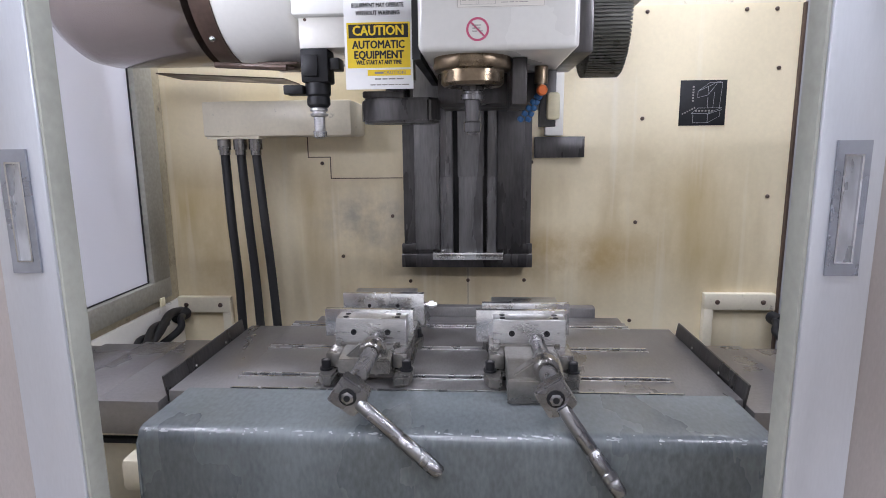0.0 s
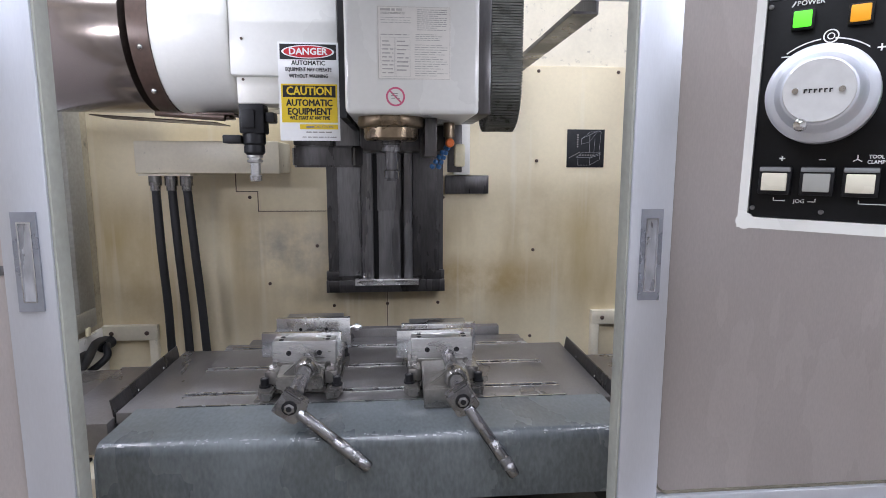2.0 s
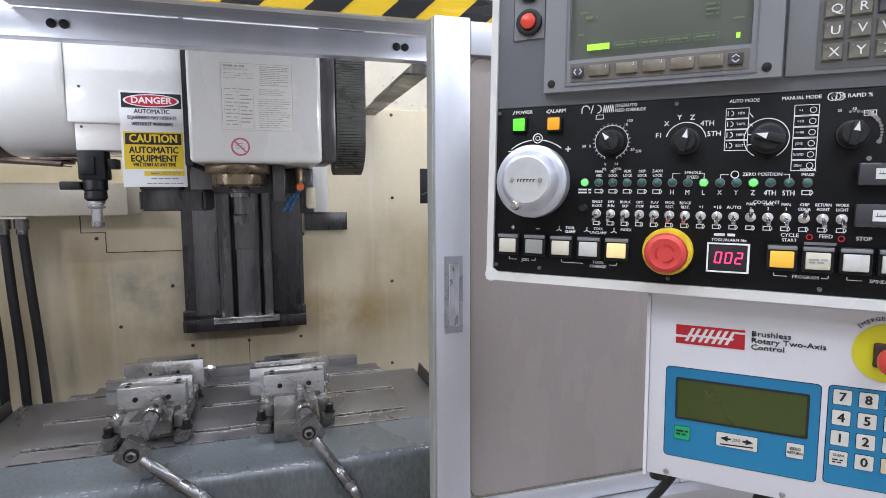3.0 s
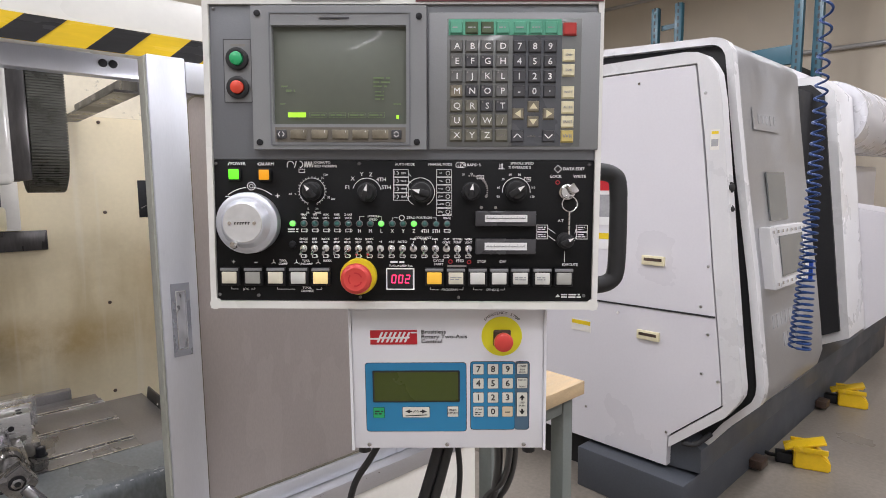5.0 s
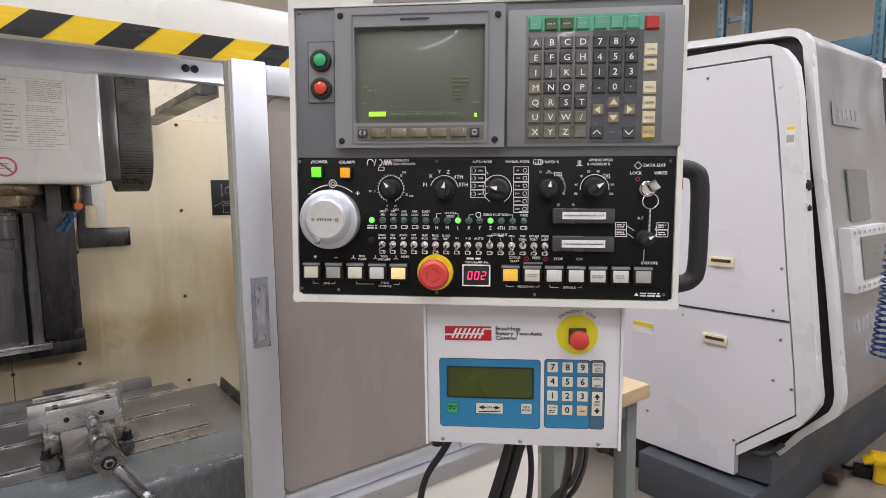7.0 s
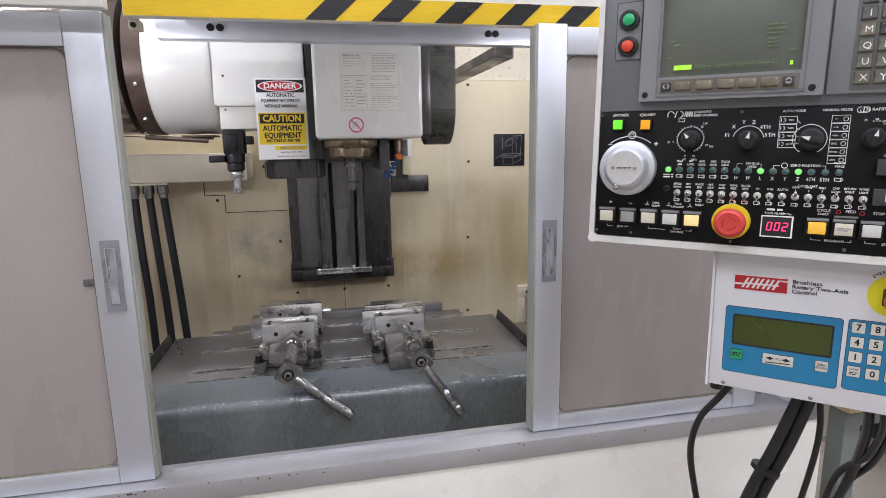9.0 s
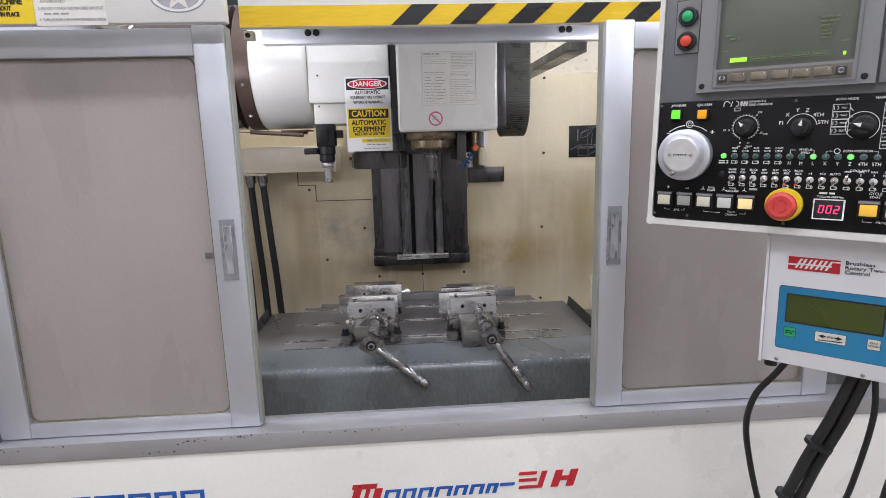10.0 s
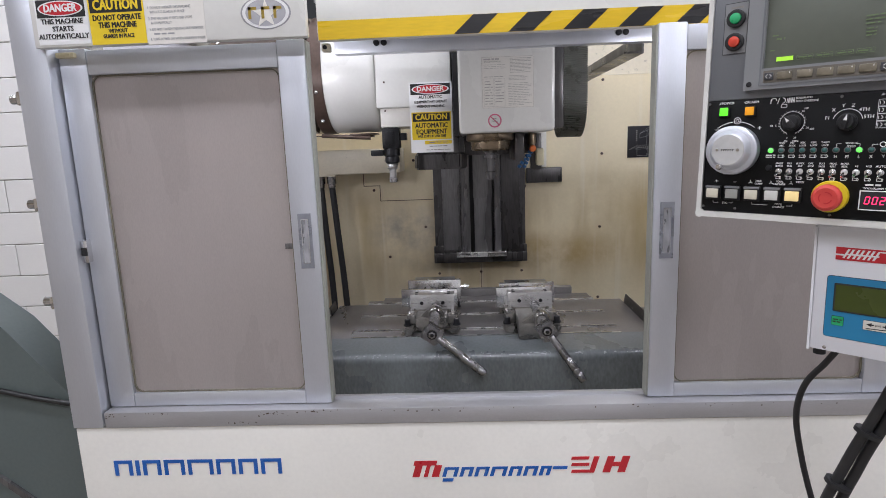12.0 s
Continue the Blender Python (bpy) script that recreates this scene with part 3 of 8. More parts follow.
part("corner_post", B(0.995, 1.075, 0.386, 0.50, 0.8525, 1.76, bevel=0.004), ALU, mc, "grey aluminium corner post")
part("post_channel", B(-0.9995, -0.975, 0.445, 0.50, 0.906, 1.74), GASKET, mc)
bm = bmesh.new()
box(bm, -0.994, -0.952, 0.404, 0.4195, 1.734, 1.746, bevel=0.003)
for dx in (-0.985, -0.962):
    disc(bm, dx, 1.740, 0.003, 0.402, 0.405, 8)
part("door_stop", bm, KEY_CREAM, mc, "yellowed plastic door stop")
part("door_latch", B(-0.997, -0.983, 0.400, 0.430, 1.268, 1.322, bevel=0.002), CHROME, mc)
part("latch_bolt", B(-0.9975, -0.984, 0.3985, 0.402, 1.285, 1.305), BLACK, mc)
for z in (1.652, 1.408, 1.168):
    bm = B(-1.108, -1.0785, 0.415, 0.465, z - 0.016, z + 0.016, bevel=0.004)
    cyl(bm, (-1.108, 0.44, z), (-1.135, 0.44, z), 0.011, seg=12)
    part("side_latch", bm, CHROME, mc, "chrome side cover latch")

# rear sheet, side walls
back = part("back_panel", B(-1.10, 1.05, 1.750, 1.775, 0.45, 1.793), CREAM, mc, "cream back sheet with brown coolant stains")
part("upper_back_panel", B(-1.10, 1.05, 1.760, 1.785, 1.795, 2.05), CREAM_PLAIN, mc)
for x, z in ((0.54, 1.775), (0.54, 1.451), (0.534, 1.116), (0.171, 0.918), (-0.218, 0.913), (-0.509, 1.318), (-0.275, 1.139), (0.53, 0.778),
             (0.19, 1.316), (0.84, 1.775), (0.93, 1.775), (-0.02, 0.917), (-0.32, 1.45), (-0.45, 1.0), (0.95, 1.60), (0.95, 1.2)):
    part("panel_screw", lathe(bmesh.new(), [(0, 0.0065), (0.004, 0.006), (0.006, 0.0035)], (x, 1.7505, z), (0, -1, 0), 10), BROWN, back)
bm = bmesh.new()
for x0, x1, z0, z1 in ((-0.557, -0.554, 1.339, 1.407), (-0.557, -0.479, 1.337, 1.340), (-0.482, -0.479, 1.268, 1.339), (-0.482, -0.238, 1.266, 1.269), (-0.021, -0.019, 0.60, 0.975)):
    part("panel_seam", B(x0, x1, 1.7485, 1.7505, z0, z1), BROWN, back)
for xa, xb, zt in ((-1.045, -0.853, 0.858), (0.765, 0.995, 0.880)):
    bm = B(xa, xb, 1.722, 1.7495, zt - 0.056, zt, bevel=0.004)
    if xa > 0:
        box(bm, xa, xa + 0.032, 1.722, 1.7495, 0.60, zt - 0.05, bevel=0.004)
    else:
        box(bm, xb - 0.030, xb, 1.722, 1.7495, 0.60, zt - 0.05, bevel=0.004)
    br = part("wall_bracket", bm, CREAM_PLAIN, mc, "cream bolted sheet bracket with dark edges")
    for k in (0.18, 0.82):
        part("screw", lathe(bmesh.new(), [(0, 0.008), (0.003, 0.008), (0.006, 0.004)], (xa + k * (xb - xa), 1.7215, zt - 0.028), (0, -1, 0), 10), BROWN, br)
for x, s in ((-1.015, 1), (0.985, -1)):
    bm = sweep(bmesh.new(), curve_points([(x, 1.70, 0.80), (x + s * 0.03, 1.63, 0.805), (x + s * 0.04, 1.60, 0.78), (x, 1.52, 0.74)], 8), 0.012)
    cyl(bm, (x, 1.66, 0.802), (x, 1.72, 0.802), 0.021, seg=14)
    part("coolant_elbow", bm, BLACKOX, mc)
for k, (y, z) in enumerate(((1.60, 0.83), (1.50, 0.815), (1.42, 0.80))):
    bm = sweep(bmesh.new(), curve_points([(-1.03, y + 0.12, z - 0.02), (-1.005, y, z), (-0.985 + 0.01 * k, y - 0.11, z - 0.03), (-1.01, y - 0.22, z - 0.09)], 8), 0.014 - 0.002 * k)
    part("coolant_hose", bm, BLACK, mc, "black oily coolant hose")

# side wall with a milky window
wl = bmesh.new()
for y0, y1, z0, z1 in ((0.502, 1.749, 0.45, 0.872), (0.502, 0.60, 0.872, 2.0), (1.685, 1.749, 0.872, 2.0), (0.60, 1.685, 1.94, 2.0)):
    box(wl, -1.085, -1.050, y0, y1, z0, z1)
side = part("side_wall", wl, DARK_CREAM, mc, "cream side wall with a window frame")
wf = bmesh.new()
for y0, y1, z0, z1 in ((0.60, 1.685, 0.874, 0.940), (0.60, 0.66, 0.940, 1.94), (1.585, 1.685, 0.940, 1.94), (0.66, 1.585, 1.90, 1.94)):
    box(wf, -1.078, -1.036, y0, y1, z0, z1, bevel=0.004)
part("window_frame", wf, FRAME_OLIVE, mc, "grey-green side window frame")
part("window_pane", B(-1.064, -1.058, 0.655, 1.59, 0.935, 1.905), FROST_WHITE, mc, "milky side window pane")
for y0, y1, z0, z1 in ((1.5815, 1.5845, 0.9405, 1.899), (0.661, 1.5775, 0.9405, 0.9435)):
    part("pane_seal", B(-1.0575, -1.053, y0, y1, z0, z1), BLACK, mc)
part("frame_clip", B(-1.036, -1.028, 1.60, 1.625, 0.855, 0.885, bevel=0.003), KEY_CREAM, mc)
sw = part("side_wall", B(1.013, 1.045, 0.502, 1.7485, 0.45, 2.0), SIDE_GREY, mc, "grey painted side wall")
part("corner_angle", B(1.006, 1.0125, 1.735, 1.7492, 0.60, 1.79), BROWN, mc)
for y in (1.62, 1.45, 1.2, 0.95):
    for z in (1.1, 1.45, 1.72):
        part("wall_screw", lathe(bmesh.new(), [(0, 0.005), (0.003, 0.004)], (1.0128, y, z), (-1, 0, 0), 8), CHROME, sw)
part("chip_tray", B(-1.04, 1.005, 0.475, 1.745, 0.44, 0.47), DARK, mc, "dark oily chip tray")
slope = bmesh.new()
prism(slope, [(0.475, 0.84), (0.50, 0.84), (0.66, 0.60), (0.66, 0.56), (0.475, 0.56)], "x", -1.035, 1.005)
part("chip_slope", slope, CREAM_PLAIN, mc)

# header over the closed half, roof beam, rails
hd = part("door_header", B(-1.012, -0.416, 0.372, 0.396, 1.7505, 1.94, bevel=0.003), WHITE, mc, "white door header carrying safety stickers")
beam = part("roof_beam", B(-0.412, 1.08, 0.452, 0.472, 1.754, 1.860, bevel=0.003), WHITE, mc, "white roof beam with striped hazard tape")
part("hazard_tape", B(-0.410, 1.078, 0.4505, 0.4518, 1.7560, 1.7965), TAPE_Y, beam, "scuffed yellow hazard tape")
for k in range(10):
    x = -0.054 + 0.1215 * k
    bm = bmesh.new()
    w, s = 0.0275, 0.022
    prism(bm, [(x - w - s, 1.7563), (x + w - s, 1.7563), (x + w + s, 1.7962), (x - w + s, 1.7962)], "y", 0.4494, 0.4504)
    part("stripe", bm, TAPE_B, beam, "black tape stripe")
bb = part("beam_bracket", B(-0.411, -0.392, 0.474, 0.50, 1.736, 1.7535, bevel=0.002), CREAM_PLAIN, mc)
part("bolt", lathe(bmesh.new(), [(0, 0.005), (0.004, 0.005)], (-0.402, 0.474, 1.744), (0, -1, 0), 8), BLACKOX, bb)
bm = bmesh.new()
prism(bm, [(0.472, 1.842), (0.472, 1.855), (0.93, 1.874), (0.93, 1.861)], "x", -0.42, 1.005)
part("roof_sheet", bm, ALU_SHADED, mc, "grey aluminium roof underside sheet")
rail = part("roof_rail", B(-0.475, 1.005, 0.920, 0.960, 1.798, 1.8565, bevel=0.003), ALU, mc, "bright aluminium roof rail")
for x in (-0.345, -0.322, 0.386, 0.407):
    part("rail_screw", lathe(bmesh.new(), [(0, 0.0095), (0.004, 0.0095), (0.005, 0.006)], (x, 0.9202, 1.827), (0, -1, 0), 12), BLACKOX, rail)
for xa, xb in ((0.415, 0.475),):
    bm = bmesh.new()
    prism(bm, [(xa, 1.77), (xb, 1.77), (xb, 1.83), (xb - 0.006, 1.83), (xb - 0.006, 1.776), (xa, 1.776)], "y", 0.962, 1.745)
    part("side_rail", bm, DARKSTEEL, mc, "dark steel angle rail")

# way cover on the column
col = part("column_cover", B(-0.230, 0.186, 1.705, 1.748, 0.982, 1.98), DARKSTEEL, mc, "dark telescopic way cover on the column")
part("cover_foot", B(-0.236, 0.190, 1.672, 1.703, 0.978, 1.022, bevel=0.002), DARKSTEEL, col)
part("cover_foot_wing", B(-0.236, -0.135, 1.684, 1.703, 1.022, 1.054, bevel=0.002), DARKSTEEL, col)
part("cover_foot_wing", B(0.098, 0.190, 1.684, 1.703, 1.022, 1.054, bevel=0.002), DARKSTEEL, col)
for x0, x1, y, m_, z0, z1 in ((-0.190, -0.109, 1.680, GREYSTEEL, 1.036, 1.97), (-0.107, -0.066, 1.668, GREYSTEEL, 1.028, 1.97), (0.043, 0.073, 1.668, GREYSTEEL, 1.028, 1.97),
                              (0.075, 0.160, 1.680, DARKSTEEL, 1.036, 1.97), (-0.047, 0.030, 1.664, GREYSTEEL, 1.028, 1.97)):
    part("cover_leaf", B(x0, x1, y, 1.704, z0, z1, bevel=0.0015), m_, col)
for x0, x1, y in ((-0.105, -0.068, 1.6635), (0.044, 0.072, 1.6635), (-0.050, 0.033, 1.6590)):
    part("upper_leaf", B(x0, x1, y, y + 0.004, 1.275, 1.97, bevel=0.001), GREYSTEEL, col)
# black strips deepen the shade in the gaps between the leaves
for x0, x1 in ((-0.0655, -0.0475), (0.0305, 0.0425)):
    part("cover_gap_shade", B(x0, x1, 1.698, 1.7045, 1.028, 1.97), BLACK, col)
bm = B(-0.132, 0.094, 1.648, 1.671, 1.020, 1.030, bevel=0.001)
box(bm, -0.132, 0.094, 1.648, 1.652, 1.008, 1.020)
part("wiper_strip", bm, BRIGHT, col, "bright wiper strip")
part("cover_plate", B(0.197, 0.357, 1.730, 1.7485, 1.330, 1.397, bevel=0.002), DARKSTEEL, mc)
part("cover_plate", B(0.228, 0.285, 1.715, 1.7485, 1.40, 1.60, bevel=0.003), WHITE_FRONT, mc)

# conduit box and hoses on the back sheet
cb = part("conduit_box", B(-0.812, -0.360, 1.545, 1.748, 1.405, 1.508, bevel=0.006), CREAM_PLAIN, mc, "cream conduit box")
part("box_flange", B(-0.800, -0.640, 1.540, 1.60, 1.398, 1.4045), CREAM_PLAIN, cb)
for i, x in enumerate((-0.762, -0.712, -0.664)):
    bm = cyl(bmesh.new(), (x, 1.572, 1.397), (x, 1.572, 1.366), 0.020, seg=12)
    cyl(bm, (x, 1.572, 1.366), (x, 1.572, 1.350), 0.016, seg=12)
    part("gland", bm, CAST, cb)
    pts = curve_points([(x, 1.572, 1.36), (x + 0.004 + 0.004 * i, 1.575, 1.15), (x + 0.012 + 0.006 * i, 1.578, 0.95), (x + 0.016 + 0.01 * i, 1.575, 0.70), (x + 0.02 + 0.01 * i, 1.575, 0.55)], 10)
    part("conduit_hose", sweep(bmesh.new(), pts, 0.0135, 12), BLACK, cb, "black flexible conduit hose")
bm = bmesh.new()
prism(bm, [(-0.889, 1.578), (-0.524, 1.5575), (-0.524, 1.5605), (-0.889, 1.581)], "y", 1.45, 1.60)
part("drip_shelf", bm, BROWN, mc, "thin stained drip shelf")

# work lights behind the door tops
wlamp = bpy.data.lights.new("work_tube", "AREA")
wlamp.shape, wlamp.size, wlamp.size_y, wlamp.energy, wlamp.color = "RECTANGLE", 0.26, 0.07, WORK_WATTS, (0.90, 0.885, 1.0)
for x, tx, watts in ((-0.80, -0.10, 0.85 * WORK_WATTS), (0.70, -0.10, 0.85 * WORK_WATTS)):
    wm_ = look((x, 0.575, 1.665), (tx, 1.60, 0.95))
    bm = B(-0.15, 0.15, -0.045, 0.045, 0.012, 0.05, bevel=0.008)
    box(bm, -0.14, 0.14, -0.038, 0.038, 0.006, 0.012)
    bm.transform(wm_)
    wl_ = part("work_light", bm, BLACKOX, mc, "black work light behind the door top, switched on")
    bm = B(-0.13, 0.13, -0.033, 0.033, 0.002, 0.0058)
    bm.transform(wm_)
    part("lens", bm, LAMP_TUBE, wl_)
    part("bracket", B(x - 0.012, x + 0.012, 0.50, 0.56, 1.675, 1.742), BLACKOX, wl_)
    one = wlamp.copy()
    one.energy = watts
    new("work_tube", one).matrix_basis = wm_

# worktable
tb = part("worktable", B(-0.602, 0.512, 0.878, 1.30, 0.868, 0.8935, bevel=0.002), TABLE, mc, "grey steel worktable with four slots")
for y0, y1 in ((0.884, 0.9405), (0.9565, 1.111), (1.127, 1.277), (1.293, 1.325)):
    part("table_land", B(-0.478 - 0.02 * (y0 - 0.88), 0.402, y0, y1, 0.8936, 0.901, bevel=0.0012), TABLE, tb)
for y in (0.9485, 1.119, 1.285):
    for dy in (-0.0085, 0.0085):
        part("slot_edge", B(-0.484, 0.404, y + dy - 0.0022, y + dy + 0.0022, 0.8937, 0.9024, bevel=0.001), BRIGHT, tb, "bright worn slot edge")
    # dark strip puts the groove's shade on the slot bottom
    part("slot_shade", B(-0.486, 0.406, y - 0.006, y + 0.006, 0.8936, 0.8942), DARK, tb)
part("front_edge", B(-0.472, 0.404, 0.8795, 0.8835, 0.8937, 0.9022), BRIGHT, tb, "bright worn slot edge")
part("rear_stop", B(-0.362, 0.338, 1.385, 1.415, 0.868, 0.925, bevel=0.002), TABLE, tb)
part("rear_deck", B(-0.43, 0.40, 1.302, 1.383, 0.868, 0.898, bevel=0.002), TABLE, tb)
for x, s in ((-0.602, -1), (0.512, 1)):
    bm = bmesh.new()
    prism(bm, [(x, 0.870), (x + s * 0.004, 0.870), (x + s * 0.012, 0.922), (x + s * 0.008, 0.922)], "y", 0.880, 1.262)
    fl = part("side_flange", bm, DARKSTEEL, tb)
    for y in (1.0, 1.15):
        part("rivet", lathe(bmesh.new(), [(0, 0.004), (0.002, 0.003)], (x - s * 0.0005 + s * 0.004, y, 0.897), (-s, 0, 0), 8), BRIGHT, fl)
ap = bmesh.new()
prof = [(0.877, 0.8945), (0.877, 0.901), (0.722, 0.9050), (0.711, 0.9030), (0.704, 0.8975), (0.700, 0.889), (0.699, 0.880), (0.696, 0.768), (0.704, 0.766), (0.708, 0.87), (0.716, 0.890), (0.730, 0.896)]
prism(ap, prof, "x", -0.557, 0.487)
apron = part("table_apron", ap, APRON, tb, "blue-grey painted apron with worn edge")
rng = random.Random(17)
bend = [(0.7245, 0.9052), (0.7165, 0.9048), (0.7103, 0.9032), (0.7060, 0.9000), (0.7028, 0.8962), (0.7005, 0.8915), (0.6992, 0.8865)]
bm = bmesh.new()
for k in range(120):
    x = rng.uniform(-0.555, 0.480) if k > 34 else rng.choice((-0.555, -0.55, -0.33, -0.30, -0.20, -0.06, 0.02, 0.10, 0.22, 0.47)) + rng.uniform(-0.012, 0.05)
    x = min(max(x, -0.548), 0.478)
    w, c, h = rng.uniform(0.001, 0.0065) * (1.0 if k > 34 else 1.7), rng.gauss(2.6, 0.5), rng.uniform(0.12, 0.5)
    ring = []
    for i in range(9):
        a_ = 2 * math.pi * i / 9
        r_ = rng.uniform(0.55, 1.0)
        q = min(max(c + h * r_ * math.sin(a_), 0.0), 5.99)
        j, u = int(q), q - int(q)
        yy, zz = (bend[j][m] * (1 - u) + bend[j + 1][m] * u for m in (0, 1))
        ring.append(bm.verts.new((x + w * r_ * math.cos(a_), yy - 0.0005, zz + 0.0004)))
    bm.faces.new(ring)
tagged(part("worn_edge", bm, BARE, apron), "paint chipped to bare metal along the edge", kind="stuff")
for x0, x1 in ((-0.559, -0.555), (0.485, 0.489)):
    bm = bmesh.new()
    prism(bm, [(0.693, 0.768), (0.697, 0.88), (0.714, 0.9005), (0.877, 0.8975), (0.877, 0.768)], "x", x0, x1)
    part("apron_cheek", bm, APRON, apron)
sd = part("saddle", B(-0.50, 0.43, 0.80, 1.35, 0.70, 0.862, bevel=0.01), DARKSTEEL, mc, "dark steel saddle under the table")
bm = bmesh.new()
prism(bm, [(-0.56, 0.62), (-0.10, 0.70), (0.06, 0.70), (0.50, 0.62), (0.50, 0.60), (-0.56, 0.60)], "y", 0.72, 1.40)
part("saddle_cover", bm, DARKSTEEL, sd)
bm = bmesh.new()
for k in range(4):
    x1 = -0.606 - 0.105 * k
    box(bm, x1 - 0.13, x1, 0.846 + 0.006 * k, 1.205 - 0.006 * k, 0.815 - 0.003 * k, 0.884 - 0.004 * k, bevel=0.0015)
part("way_cover_leaf", bm, TELE, mc, "brown-grey telescopic way cover")
bm = bmesh.new()
for k in range(4):
    x0 = 0.518 + 0.115 * k
    box(bm, x0, x0 + 0.13, 0.846 + 0.006 * k, 1.205 - 0.006 * k, 0.815 - 0.003 * k, 0.884 - 0.004 * k, bevel=0.0015)
part("way_cover_leaf", bm, TELE, mc, "brown-grey telescopic way cover")
bm = B(-0.660, -0.50, 0.79, 0.98, 0.725, 0.792, bevel=0.012)
box(bm, -0.645, -0.52, 0.85, 1.0, 0.792, 0.812, bevel=0.004)
part("base_casting", bm, CREAM_PLAIN, mc, "chipped cream base casting")
bm = cyl(bmesh.new(), (-1.0, 0.90, 0.775), (-0.50, 0.90, 0.772), 0.008, seg=8)
part("oil_pipe", bm, BLACKOX, mc)
part("base_casting", B(-1.035, -0.68, 0.95, 1.30, 0.55, 0.80, bevel=0.012), CREAM_PLAIN, mc)
bm = sweep(bmesh.new(), curve_points([(-0.66, 0.78, 0.70), (-0.62, 0.74, 0.66), (-0.55, 0.72, 0.63), (-0.46, 0.72, 0.60)], 8), 0.009)
part("coolant_hose", bm, CABLE, mc)


# sliding doors
def rounded_rim(x0, x1, z0, z1, y0, y1, t, r=0.022):
    """A thin frame with rounded corners, facing -y."""
    bm = bmesh.new()
    rings = []
    for y in (y0, y1):
        for k in (0.0, t):
            ring = []
            for cx, cz, a0 in ((x1 - r, z1 - r, 0), (x0 + r, z1 - r, 90), (x0 + r, z0 + r, 180), (x1 - r, z0 + r, 270)):
                for j in range(7):
                    a = radians(a0 + 15 * j)
                    ring.append(bm.verts.new((cx + (r - k) * math.cos(a), y, cz + (r - k) * math.sin(a))))
            rings.append(ring)
    n = len(rings[0])
    for a, b in ((0, 1), (1, 3), (3, 2), (2, 0)):
        for i in range(n):
            j = (i + 1) % n
            bm.faces.new((rings[a][i], rings[a][j], rings[b][j], rings[b][i]))
    bmesh.ops.recalc_face_normals(bm, faces=bm.faces)
    return bm


def sliding_door(x0, x1, handle_x, w, label):
    d = thing("sliding_door", label, "door", group="sliding doors of the machine")
    for a, b in ((x0, x0 + w), (x1 - w, x1)):
        part("stile", B(a, b, 0.416, 0.446, 0.8945, 1.755, bevel=0.003), ALU, d, "brushed aluminium stile")
    for a, b in ((0.8945, 0.928), (1.697, 1.750)):
        part("rail", B(x0 + w + 0.0002, x1 - w - 0.0002, 0.4175, 0.445, a, b, bevel=0.002), ALU, d, "brushed aluminium rail")
    part("pane", B(x0 + w - 0.002, x1 - w + 0.002, 0.429, 0.434, 0.926, 1.699), FROST, d, "frosted brownish plastic pane")
    g = rounded_rim(x0 + w + 0.0004, x1 - w - 0.0004, 0.9284, 1.6966, 0.4245, 0.4285, 0.003)
    part("gasket", g, GASKET_OLD, d, "stained olive pane gasket")
    edge = x1 if handle_x > (x0 + x1) / 2 else x0
    s = 1 if edge == x1 else -1
    part("edge_seal", B(min(edge, edge + s * 0.004), max(edge, edge + s * 0.004), 0.419, 0.450, 0.896, 1.752, bevel=0.001), GASKET, d, "grey-green rubber edge seal")
    h = ring_plate(bmesh.new(), (handle_x - 0.0155, handle_x + 0.0155, 1.2370, 1.3675), (handle_x - 0.0090, handle_x + 0.0090, 1.2490, 1.3545), 0.4125, 0.4155)
    hh = part("pull_handle", h, PULL, d, "recessed metal pull handle")
    cup = ring_plate(bmesh.new(), (handle_x - 0.0088, handle_x + 0.0088, 1.2492, 1.3543), (handle_x - 0.0072, handle_x + 0.0072, 1.2508, 1.3527), 0.4118, 0.4150)
    part("cup_rim", cup, CHROME, hh)
    part("cup", B(handle_x - 0.0072, handle_x + 0.0072, 0.4148, 0.4158, 1.2508, 1.3527), PULL_CUP, hh)
    return d


sliding_door(-0.995, -0.435, -0.465, 0.063, "aluminium framed sliding door, slid open")
sliding_door(0.339, 0.905, 0.3695, 0.062, "aluminium framed sliding door, slid open")
# added grey tab stands in for a blurred shape behind the pane
part("pane_blur_tab", B(-0.520, -0.499, 0.4270, 0.4285, 1.283, 1.296, bevel=0.0005), GREYSTEEL, mc)

# spindle head, raised
hx0, hx1, hz = -0.100, 0.206, 1.534
bm = B(hx0, hx1, 0.975, 1.60, hz, 2.02, bevel=0.012, seg=3)
head = part("spindle_head", bm, WHITE, mc, "white spindle head cover")
sp = lathe(bmesh.new(), [(0, 0.080), (0.018, 0.082), (0.024, 0.078), (0.026, 0.066), (0.050, 0.066), (0.056, 0.060)], (0.003, 1.08, hz), (0, 0, -1), 36)
part("spindle_nose", sp, BRASS, head, "oily brass-coloured spindle nose")
th = lathe(bmesh.new(), [(0, 0.024), (0.008, 0.025), (0.010, 0.019), (0.014, 0.019), (0.016, 0.025), (0.026, 0.025), (0.028, 0.016), (0.070, 0.0145), (0.074, 0.019), (0.092, 0.018), (0.094, 0.012), (0.098, 0.012)], (0.003, 1.08, hz - 0.0562), (0, 0, -1), 24)
part("tool_holder", th, GREYSTEEL, head, "steel tool holder with collet nut")
part("dark_bracket", B(0.085, 0.115, 1.06, 1.30, 1.44, hz - 0.0015, bevel=0.002), DARKSTEEL, head)
bm = B(-0.085, 0.20, 1.30, 1.58, 1.46, hz - 0.0015, bevel=0.004)
